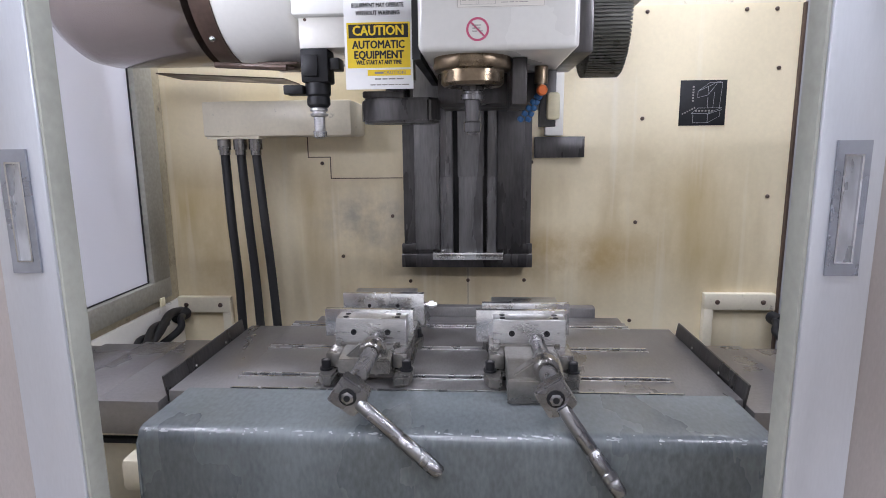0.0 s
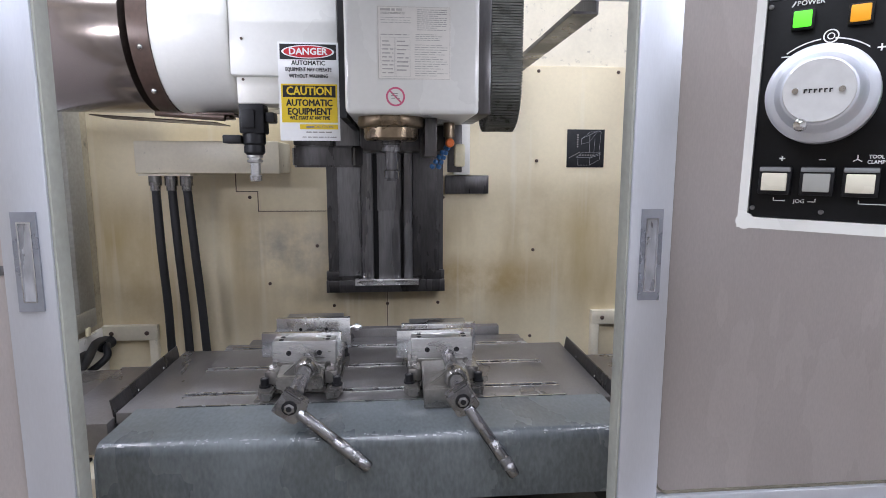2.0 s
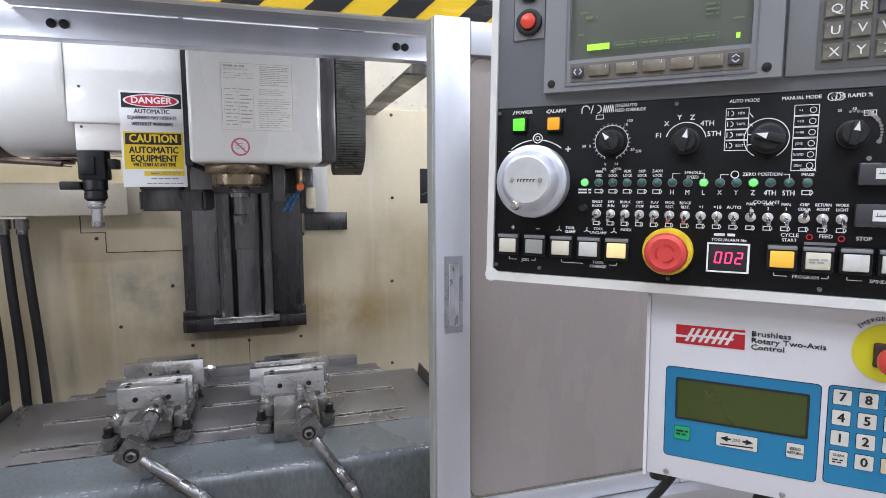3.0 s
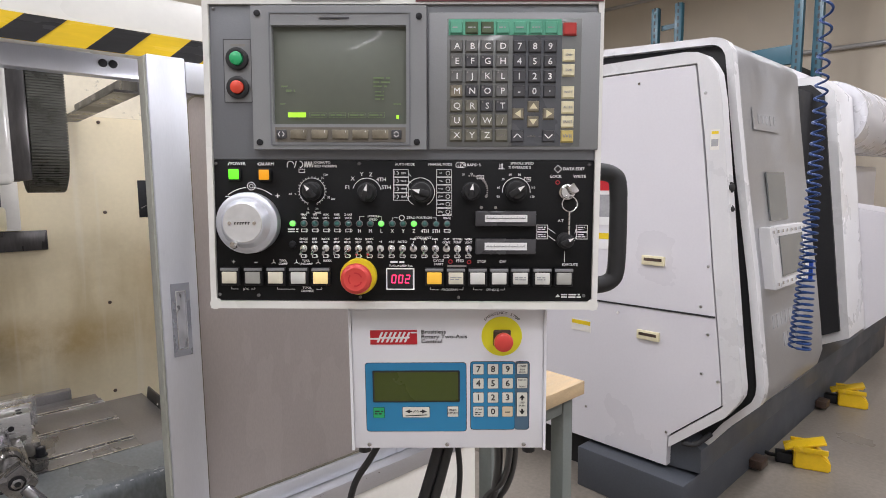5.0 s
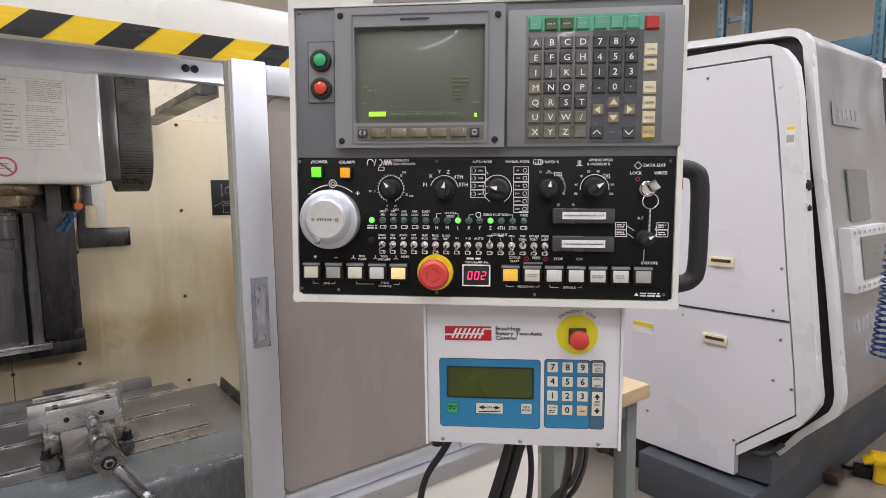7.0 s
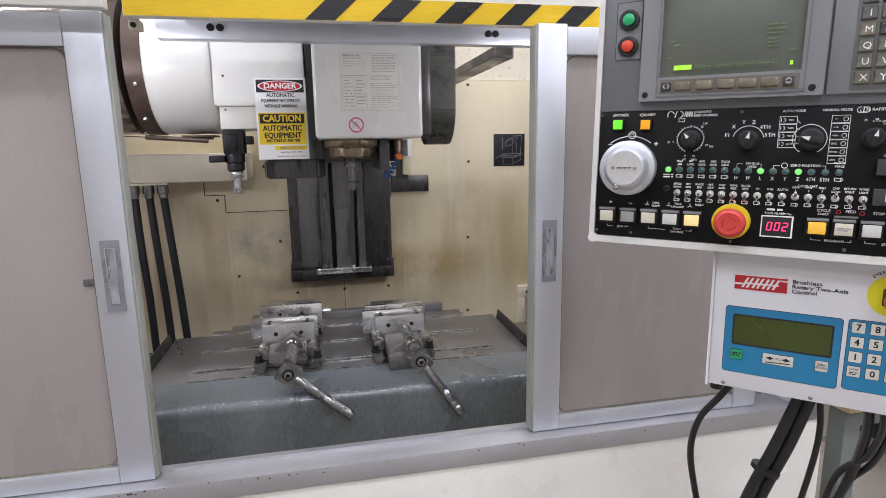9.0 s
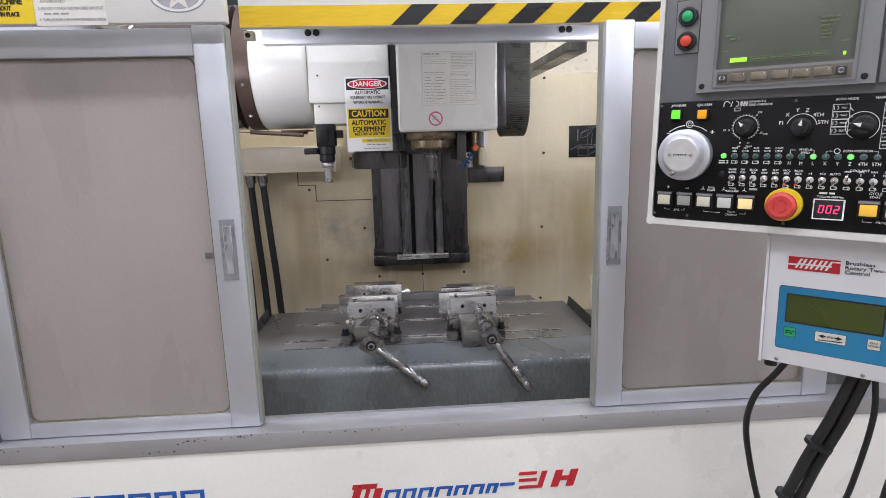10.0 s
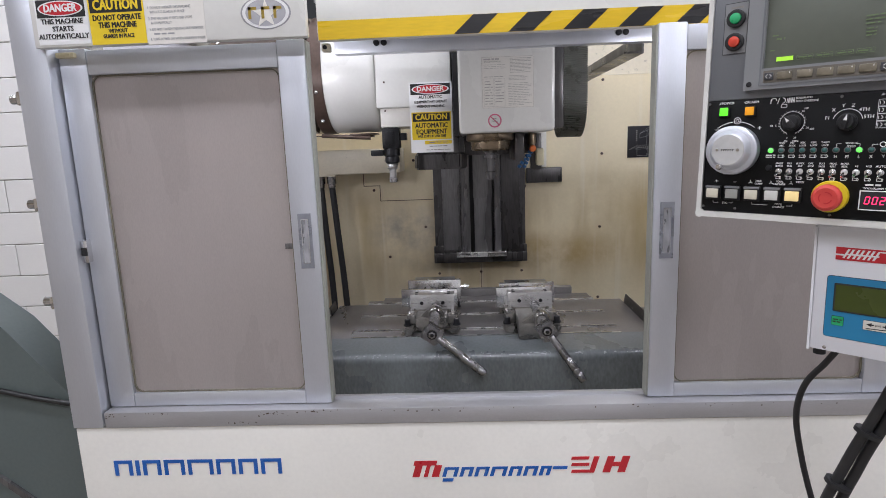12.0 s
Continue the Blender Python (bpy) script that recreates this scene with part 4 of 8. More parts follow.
part("head_underside", bm, DARKSTEEL, head)
bm = cyl(bmesh.new(), (0.158, 1.2, 1.5325), (0.158, 1.2, 1.495), 0.015, seg=12)
cyl(bm, (0.158, 1.2, 1.495), (0.158, 1.2, 1.475), 0.010, seg=10)
part("nozzle_block", bm, BRASS, head)
part("orange_joint", lathe(bmesh.new(), [(0, 0.010), (0.004, 0.012), (0.016, 0.012), (0.020, 0.009)], (0.158, 1.185, 1.478), (0, -1, 0), 14), NOZZLE_ORANGE, head)
for dx, a in ((-0.018, -0.022), (-0.006, 0.0)):
    bm = bmesh.new()
    p = Vector((0.158 + dx * 0.3, 1.195, 1.470))
    for k in range(5):
        q = p + Vector((-0.006 + a * 0.15, 0.0, -0.0125))
        lathe(bm, [(0, 0.0062), (0.005, 0.0078), (0.011, 0.0058)], p, q - p, 10)
        p = q
    part("coolant_nozzle", bm, NOZZLE_BLUE, head, "blue segmented coolant nozzle")
bm = B(0.176, 0.206, 1.22, 1.25, 1.415, 1.478, bevel=0.008)
part("oil_cup", bm, KEY_CREAM, head, "cream plastic oil cup")
part("oil_cup_bracket", B(0.160, 0.200, 1.252, 1.27, 1.40, 1.532, bevel=0.002), DARKSTEEL, head)

head.location.z = 0.012

# stickers on the head
np_ = part("nameplate", B(-0.025, 0.139, 0.9735, 0.9749, 1.610, 1.768, bevel=0.0005), PAPER_OLD, head, "cream instruction label with fine print")
bm = bmesh.new()
rg = random.Random(8)
letter(bm, "SPINDLE WARMING UP", -0.018, 1.7525, 0.0062, 0.9732, align="LEFT", wide=0.85)
bars(bm, -0.018, 0.030, 1.757, 1.7635, 1, 0.9733, 0.75, rg)
bars(bm, -0.018, 0.050, 1.730, 1.746, 3, 0.9733, 0.22, rg)
bars(bm, -0.018, 0.046, 1.704, 1.710, 1, 0.9733, 0.35, rg)
bars(bm, 0.064, 0.130, 1.716, 1.763, 11, 0.9733, 0.36, rg)
bars(bm, 0.060, 0.132, 1.694, 1.710, 4, 0.9733, 0.36, rg)
bars(bm, 0.058, 0.132, 1.616, 1.688, 14, 0.9733, 0.26, rg)
bars(bm, -0.015, 0.010, 1.620, 1.697, 9, 0.9733, 0.3, rg)
bars(bm, 0.018, 0.044, 1.626, 1.697, 8, 0.9733, 0.3, rg)
for x in (-0.018, 0.0125, 0.0155, 0.0475):
    line(bm, x, 1.616, x, 1.701, 0.0005, 0.9733)
for z in (1.616, 1.650, 1.676, 1.701):
    line(bm, -0.018, z, 0.0475, z, 0.0005, 0.9733)
for a_, b_, c_, d_ in ((-0.0235, 1.6115, 0.1375, 1.6115), (-0.0235, 1.7665, 0.1375, 1.7665), (-0.0235, 1.6115, -0.0235, 1.7665), (0.1375, 1.6115, 0.1375, 1.7665)):
    line(bm, a_, b_, c_, d_, 0.0007, 0.9733)
part("print", bm, LABEL_INK, np_, "fine grey print and table lines")
bm = bmesh.new()
arc(bm, 0.014, 1.572, 0.0195, 0, 360, 0.0042, 0.9744, 40)
line(bm, 0.014 - 0.0135, 1.572 + 0.0135, 0.014 + 0.0135, 1.572 - 0.0135, 0.0036, 0.9743)
part("prohibition_mark", bm, INK_PINK, head, "round pink-red prohibition mark")
bm = bmesh.new()
bars(bm, 0.004, 0.024, 1.566, 1.582, 3, 0.9746, 0.3, rg)
part("mark_print", bm, INK_FADED, head)
# black sheet paints the shade between head and tool changer
part("head_side_shade", B(-0.118, -0.1015, 1.04, 1.55, 1.53, 2.0), BLACK, head)

# cable chain beside the head
bm = bmesh.new()
cy, cz, R = 1.27, 1.64, 0.105
path = [(cy - R, z) for z in [2.02 - 0.0068 * k for k in range(56)]]
path += [(cy - R * math.cos(a), cz - R * math.sin(a)) for a in [math.pi * k / 48 for k in range(49)]]
path += [(cy + R, cz + 0.0068 * k) for k in range(1, 54)]
for i, (y, z) in enumerate(path[:-1]):
    y2, z2 = path[i + 1]
    d = Vector((0, y2 - y, z2 - z))
    nrm = Vector((0, d.z, -d.y)).normalized()
    for wx, th_, k in ((0.041, 0.021, 0.62), (0.0385, 0.016, 1.05)):
        c = Vector((0.303, y, z))
        q = [c + s1 * nrm * th_ + t_ * d for s1 in (-1, 1) for t_ in (0.5 - k / 2, 0.5 + k / 2)]
        vs = [bm.verts.new((sx * wx + v.x, v.y, v.z)) for sx in (-1, 1) for v in q]
        for f in ((0, 1, 3, 2), (4, 6, 7, 5), (0, 4, 5, 1), (2, 3, 7, 6), (0, 2, 6, 4), (1, 5, 7, 3)):
            bm.faces.new([vs[j] for j in f])
part("cable_chain", bm, CHAIN, head, "grey-green ribbed cable chain")
bm = B(0.212, 0.255, 1.10, 1.42, 1.545, 2.0, bevel=0.006)
part("chain_bracket", bm, DARKSTEEL, head)

# tool changer
ty, tz, tr = 1.285, 1.776, 0.205
wh = lathe(bmesh.new(), [(0, tr * 0.99), (0.006, tr), (0.160, tr), (0.171, tr * 0.985), (0.176, tr * 0.95)], (-0.560, ty, tz), (1, 0, 0), 64)
atc = part("tool_changer", wh, WHITE, mc, "white tool changer housing with tinted drum cover")
dr = lathe(bmesh.new(), [(0, tr * 0.70), (0.015, tr * 0.84), (0.045, tr * 0.95), (0.085, tr * 0.995), (0.355, tr * 1.0)], (-0.980, ty, tz), (1, 0, 0), 64)
part("drum_cover", dr, COPPER, atc, "brown tinted glossy drum cover")
part("drum_band", lathe(bmesh.new(), [(0, tr * 1.008), (0.046, tr * 1.008)], (-0.6065, ty, tz), (1, 0, 0), 64), BROWN, atc, "rust-brown clamping band")
for a in (200, 232):
    p = Vector((-0.584, ty + tr * 1.008 * math.cos(radians(a)), tz + tr * 1.008 * math.sin(radians(a))))
    part("band_screw", lathe(bmesh.new(), [(0, 0.008), (0.004, 0.007), (0.007, 0.004)], p, (0, math.cos(radians(a)), math.sin(radians(a))), 10), CHROME, atc)
part("gear_housing", B(-0.3825, -0.124, 1.098, 1.48, 1.645, 2.0, bevel=0.006), WHITE, atc)
part("pot_housing", B(-0.372, -0.262, 1.115, 1.40, 1.580, 1.6445, bevel=0.003), WHITE_FRONT, atc)
part("pot_housing", B(-0.2615, -0.15, 1.16, 1.40, 1.54, 1.6445, bevel=0.003), CREAM_PLAIN, atc)
bm = lathe(bmesh.new(), [(0, 0.026), (0.006, 0.028), (0.030, 0.028), (0.034, 0.024), (0.040, 0.0255), (0.052, 0.0255), (0.058, 0.020)], (-0.3405, 1.135, 1.514), (0, 0, -1), 24)
box(bm, -0.369, -0.309, 1.105, 1.165, 1.508, 1.579, bevel=0.004)
box(bm, -0.362, -0.330, 1.098, 1.106, 1.520, 1.565, bevel=0.002)
box(bm, -0.308, -0.286, 1.115, 1.160, 1.535, 1.560, bevel=0.003)
box(bm, -0.412, -0.368, 1.11, 1.16, 1.484, 1.504, bevel=0.003)
part("tool_pot", bm, BLACKOX, atc, "black tool pot")
bm = lathe(bmesh.new(), [(0, 0.018), (0.004, 0.020), (0.006, 0.020), (0.008, 0.015), (0.011, 0.015), (0.013, 0.020), (0.018, 0.019), (0.020, 0.0125), (0.050, 0.0120), (0.051, 0.0150), (0.064, 0.0145), (0.067, 0.0095)], (-0.3405, 1.135, 1.4555), (0, 0, -1), 20)
part("waiting_tool", bm, VISE, atc, "steel tool holder waiting in the pot")
bm = bmesh.new()
prism(bm, [(-0.275, 1.29), (-0.262, 1.245), (-0.225, 1.228), (-0.10, 1.228), (-0.075, 1.26), (-0.10, 1.36), (-0.25, 1.36)], "z", 1.425, 1.484)
bmesh.ops.bevel(bm, geom=list(bm.edges), offset=0.006, segments=2, affect="EDGES")
box(bm, -0.262, -0.16, 1.235, 1.34, 1.484, 1.500, bevel=0.004)
cyl(bm, (-0.185, 1.30, 1.484), (-0.185, 1.30, 1.54), 0.030, seg=18)
part("change_arm", bm, DARKSTEEL, atc, "dark steel tool change arm")
bm = B(-0.50, -0.405, 1.20, 1.30, 1.560, 1.566, bevel=0.001)
box(bm, -0.47, -0.42, 1.22, 1.28, 1.552, 1.560, bevel=0.003)
cyl(bm, (-0.60, 1.20, 1.562), (-0.42, 1.17, 1.548), 0.007, seg=8)
part("changer_linkage", bm, BROWN, atc)
for x, z in ((-0.372, 1.635), (-0.372, 1.73)):
    part("cover_screw", lathe(bmesh.new(), [(0, 0.0035), (0.003, 0.003)], (x + 0.02, 1.0975, z), (0, -1, 0), 8), BROWN, atc)


# ---- safety signs ----
def danger_block(sign, x0, x1, z0, z1, y, body):
    """Red oval on black over a white field with black words."""
    w, h = x1 - x0, z1 - z0
    zt = z1 - 0.42 * h
    part("black_field", B(x0 + 0.02 * w, x1 - 0.02 * w, y - 0.0008, y, zt, z1 - 0.03 * h), INK_BLACK, sign)
    cx, cz, rx, rz = (x0 + x1) / 2, (zt + z1 - 0.03 * h) / 2, 0.45 * w, 0.17 * h
    for nm, k, m_, d in (("white_oval", 1.0, PAPER, 0.0012), ("red_oval", 0.92, INK_RED, 0.0016)):
        bm = bmesh.new()
        prism(bm, [(cx + k * rx * math.cos(2 * math.pi * i / 36), cz + (k if k == 1 else 0.86) * rz * math.sin(2 * math.pi * i / 36)) for i in range(36)], "y", y - d, y - d + 0.0003)
        part(nm, bm, m_, sign)
    part("lettering", letter(bmesh.new(), "DANGER", cx, cz, 0.24 * h, y - 0.0021, bold=0.035, wide=0.92 * w / h / 1.36), PAPER, sign, "white word DANGER")
    bm = bmesh.new()
    n_ = len(body)
    for i, (s, k, wd) in enumerate(body):
        letter(bm, s, cx, zt - (i + 0.55) * (0.50 * h / n_), k * h, y - 0.0006, bold=0.024, wide=wd * w / h)
    part("lettering", bm, INK_BLACK, sign, "black warning words")


def caution_block(sign, x0, x1, z0, z1, y, body):
    w, h = x1 - x0, z1 - z0
    part("yellow_field", B(x0, x1, y - 0.0006, y, z0, z1), YELLOW, sign)
    part("black_field", B(x0 + 0.03 * w, x1 - 0.03 * w, y - 0.001, y - 0.0006, z1 - 0.34 * h, z1 - 0.04 * h), INK_BLACK, sign)
    part("lettering", letter(bmesh.new(), "CAUTION", (x0 + x1) / 2, z1 - 0.19 * h, 0.30 * h, y - 0.0014, bold=0.035, wide=0.60 * w / h), YELLOW, sign, "yellow word CAUTION")
    bm = bmesh.new()
    z = z1 - 0.36 * h
    for s, k, wd in body:
        letter(bm, s, (x0 + x1) / 2, z - 0.55 * k * h, k * h, y - 0.0010, bold=0.035, wide=0.94 * wd * w / h)
        z -= k * h * 0.92
    part("lettering", bm, INK_BLACK, sign, "black warning words")


sg = thing("safety_sign", "white danger and yellow caution sign on the tool changer", "safety sign", Matrix.Translation((0, 0.004, 1.490)) @ Matrix.Diagonal((1, 1, 1.045, 1)) @ Matrix.Translation((0, 0, -1.478)))
part("plate", B(-0.268, -0.1225, 1.0905, 1.0935, 1.478, 1.702, bevel=0.0008), PAPER, sg, "white sign plate")
part("standoff", B(-0.205, -0.185, 1.0936, 1.0978, 1.64, 1.69), GREYSTEEL, sg)
danger_block(sg, -0.2655, -0.1255, 1.612, 1.700, 1.0905,
             [("AUTOMATIC", 0.165, 0.60), ("EQUIPMENT MAY OPERATE", 0.135, 0.475), ("WITHOUT WARNING", 0.135, 0.50)])
caution_block(sg, -0.2625, -0.1280, 1.520, 1.608, 1.0905, [("AUTOMATIC", 0.245, 0.62), ("EQUIPMENT", 0.245, 0.63), ("WILL START AT ANY TIME", 0.13, 0.50)])
part("yellow_strip", B(-0.220, -0.128, 1.0898, 1.0904, 1.5045, 1.516), YELLOW, sg)
bm = letter(bmesh.new(), "CAUTION", -0.163, 1.510, 0.009, 1.0894, wide=1.2)
bars(bm, -0.205, -0.186, 1.506, 1.514, 1, 1.0896, 0.5)
bars(bm, -0.205, -0.14, 1.495, 1.501, 1, 1.0898, 0.4)
bars(bm, -0.215, -0.13, 1.484, 1.489, 1, 1.0898, 0.4)
part("print", bm, INK_FADED, sg)

# header stickers
y_ = 0.3718
sg = thing("safety_sticker", "white danger sticker on the door header", "safety sticker")
part("sheet", B(-1.000, -0.886, y_ - 0.0006, y_, 1.756, 1.860), PAPER, sg)
danger_block(sg, -0.998, -0.888, 1.758, 1.850, y_ - 0.0006, [("THIS MACHINE", 0.16, 0.78), ("STARTS", 0.16, 0.78), ("AUTOMATICALLY", 0.16, 0.78)])
sg = thing("safety_sticker", "yellow caution sticker on the door header", "safety sticker")
caution_block(sg, -0.883, -0.762, 1.752, 1.850, y_, [("DO NOT OPERATE", 0.165, 0.66), ("THIS MACHINE", 0.165, 0.66), ("WITHOUT", 0.115, 0.66), ("GUARDS IN PLACE", 0.115, 0.62)])
sg = thing("safety_sticker", "pale grey instruction sticker with grey writing", "safety sticker")
part("sheet", B(-0.760, -0.632, y_ - 0.0006, y_, 1.748, 1.850), PAPER_OLD, sg)
bm = bmesh.new()
for s, z in (("1. DO NOT OPERATE THIS MACHINE", 1.822), ("   WITHOUT GUARDS IN PLACE", 1.813), ("2. THIS MACHINE STARTS AND STOPS", 1.800), ("   AUTOMATICALLY", 1.791), ("3. DO NOT TOUCH THIS MACHINE WITHOUT", 1.778), ("4. TURN POWER OFF WHEN WORKING INSIDE", 1.758)):
    letter(bm, s, -0.754, z, 0.0078, y_ - 0.0008, align="LEFT", wide=0.72)
bars(bm, -0.745, -0.70, 1.766, 1.772, 1, y_ - 0.0007, 0.55)
part("lettering", bm, INK_GREY, sg)
sg = thing("emblem_sticker", "oval silver emblem sticker with gold shapes", "sticker")
for k, m_, d in ((1.0, INK_GREY, 0.0004), (0.93, PAPER, 0.0008), (0.80, mat("emblem_silver", (0.55, 0.55, 0.58), 0.3, 0.3), 0.0012)):
    bm = bmesh.new()
    prism(bm, [(-0.500 + k * 0.054 * math.cos(2 * math.pi * i / 40), 1.802 + k * 0.034 * math.sin(2 * math.pi * i / 40)) for i in range(40)], "y", y_ - d, y_ - d + 0.0004)
    part("oval", bm, m_, sg)
bm = bmesh.new()
prism(bm, [(-0.500 + (0.030 if i % 2 == 0 else 0.012) * math.sin(math.pi * i / 5), 1.799 + (0.030 if i % 2 == 0 else 0.012) * math.cos(math.pi * i / 5)) for i in range(10)], "y", y_ - 0.0016, y_ - 0.0012)
part("star", bm, PAPER_OLD, sg)
bm = bmesh.new()
for x in (-0.528, -0.500, -0.474):
    box(bm, x - 0.009, x - 0.003, y_ - 0.002, y_ - 0.0016, 1.790, 1.814)
    box(bm, x - 0.009, x + 0.009, y_ - 0.002, y_ - 0.0016, 1.808, 1.814)
part("gold_shapes", bm, mat("emblem_gold", (0.42, 0.30, 0.06), 0.35, 0.3), sg)

# black axis diagram on the back sheet
sg = thing("axis_diagram_plate", "black plate with a line drawing of the machine axes", "sign")
part("plate", B(0.654, 0.797, 1.7475, 1.7498, 1.427, 1.567, bevel=0.0006), BLACKOX, sg)
bm = bmesh.new()
Y = 1.7471
ox, oz, k = 0.654, 1.427, 0.143 / 100
for a, b, c, d in ((38, 60, 60, 66), (60, 66, 78, 90), (38, 60, 38, 74), (38, 74, 60, 84), (60, 84, 60, 66), (60, 84, 82, 95), (82, 95, 90, 92), (90, 92, 86, 36), (38, 74, 62, 92), (62, 92, 90, 92),
                   (60, 62, 60, 38), (74, 72, 72, 38), (26, 26, 60, 26), (26, 26, 40, 38), (40, 38, 92, 38), (60, 26, 92, 38), (60, 24, 92, 34), (30, 24, 30, 6), (62, 24, 62, 6), (30, 6, 62, 6), (62, 6, 88, 20), (88, 20, 88, 34)):
    line(bm, ox + a * k, oz + b * k, ox + c * k, oz + d * k, 0.0011, Y)
part("drawing", bm, INK_GREY, sg)
bm = bmesh.new()
for z in (52, 58, 64, 70, 76, 82):
    box(bm, ox + 26 * k, ox + 30 * k, Y - 0.0003, Y, oz + z * k, oz + (z + 3.4) * k)
for i in range(6):
    box(bm, ox + (6 + 5 * i) * k, ox + (9 + 5 * i) * k, Y - 0.0003, Y, oz + (24 + 2.6 * i) * k, oz + (27 + 2.6 * i) * k)
    box(bm, ox + (34 + 7 * i) * k, ox + (38 + 7 * i) * k, Y - 0.0003, Y, oz + 30 * k, oz + 33.5 * k)
part("arrow_marks", bm, INK_FADED, sg)

# front panel marks: brand words as plain strokes
sg = thing("front_lettering", "blue block marks on the white front panel", "marking")
x = -0.990
for w in (0.046, 0.010, 0.046, 0.052, 0.064, 0.048, 0.048, 0.052):
    bm = bmesh.new()
    if w < 0.02:
        box(bm, x, x + w, 0.3884, 0.3898, 0.722, 0.763)
    else:
        prism(bm, [(x, 0.722), (x + 0.0095, 0.722), (x + 0.0095, 0.7545), (x + w - 0.0095, 0.7545), (x + w - 0.0095, 0.722), (x + w, 0.722), (x + w, 0.763), (x, 0.763)], "y", 0.3884, 0.3898)
    part("block_mark", bm, INK_BLUE, sg)
    x += w + 0.0085
sg = thing("front_lettering", "red and blue slanted model mark on the front panel", "marking")


def slanted(bm, x0, x1, z0, z1, lean=0.30):
    h = z1 - z0
    prism(bm, [(x0, z0), (x1, z0), (x1 + lean * h, z1), (x0 + lean * h, z1)], "y", 0.3884, 0.3898)


for a, b, c, d in ((-0.240, -0.222, 0.707, 0.7378), (-0.212, -0.202, 0.707, 0.7378), (-0.192, -0.174, 0.707, 0.7378), (-0.236, -0.180, 0.738, 0.750),
                   (0.150, 0.1925, 0.713, 0.7205), (0.150, 0.1925, 0.731, 0.7385), (0.150, 0.1925, 0.748, 0.7555), (0.193, 0.206, 0.713, 0.7555),
                   (0.226, 0.244, 0.713, 0.7555), (0.262, 0.280, 0.713, 0.7555), (0.2492, 0.2664, 0.729, 0.740)):
    bm = bmesh.new()
    slanted(bm, a, b, c, d)
    part("red_mark", bm, INK_RED, sg)
x = -0.166
for w in (0.036, 0.030, 0.032, 0.038, 0.030, 0.032, 0.026):
    bm = bmesh.new()
    prism(bm, [(x, 0.707), (x + 0.009, 0.707), (x + 0.0145, 0.7255), (x + w - 0.0035, 0.7255), (x + w - 0.009, 0.707), (x + w, 0.707), (x + w + 0.0075, 0.732), (x + 0.0075, 0.732)], "y", 0.3884, 0.3898)
    part("block_mark", bm, INK_BLUE, sg)
    x += w + 0.0065
for a, b, c, d in ((x + 0.002, 0.140, 0.7235, 0.731), (-0.166, -0.140, 0.694, 0.702)):
    bm = bmesh.new()
    slanted(bm, a, b, c, d)
    part("block_mark", bm, INK_BLUE, sg)


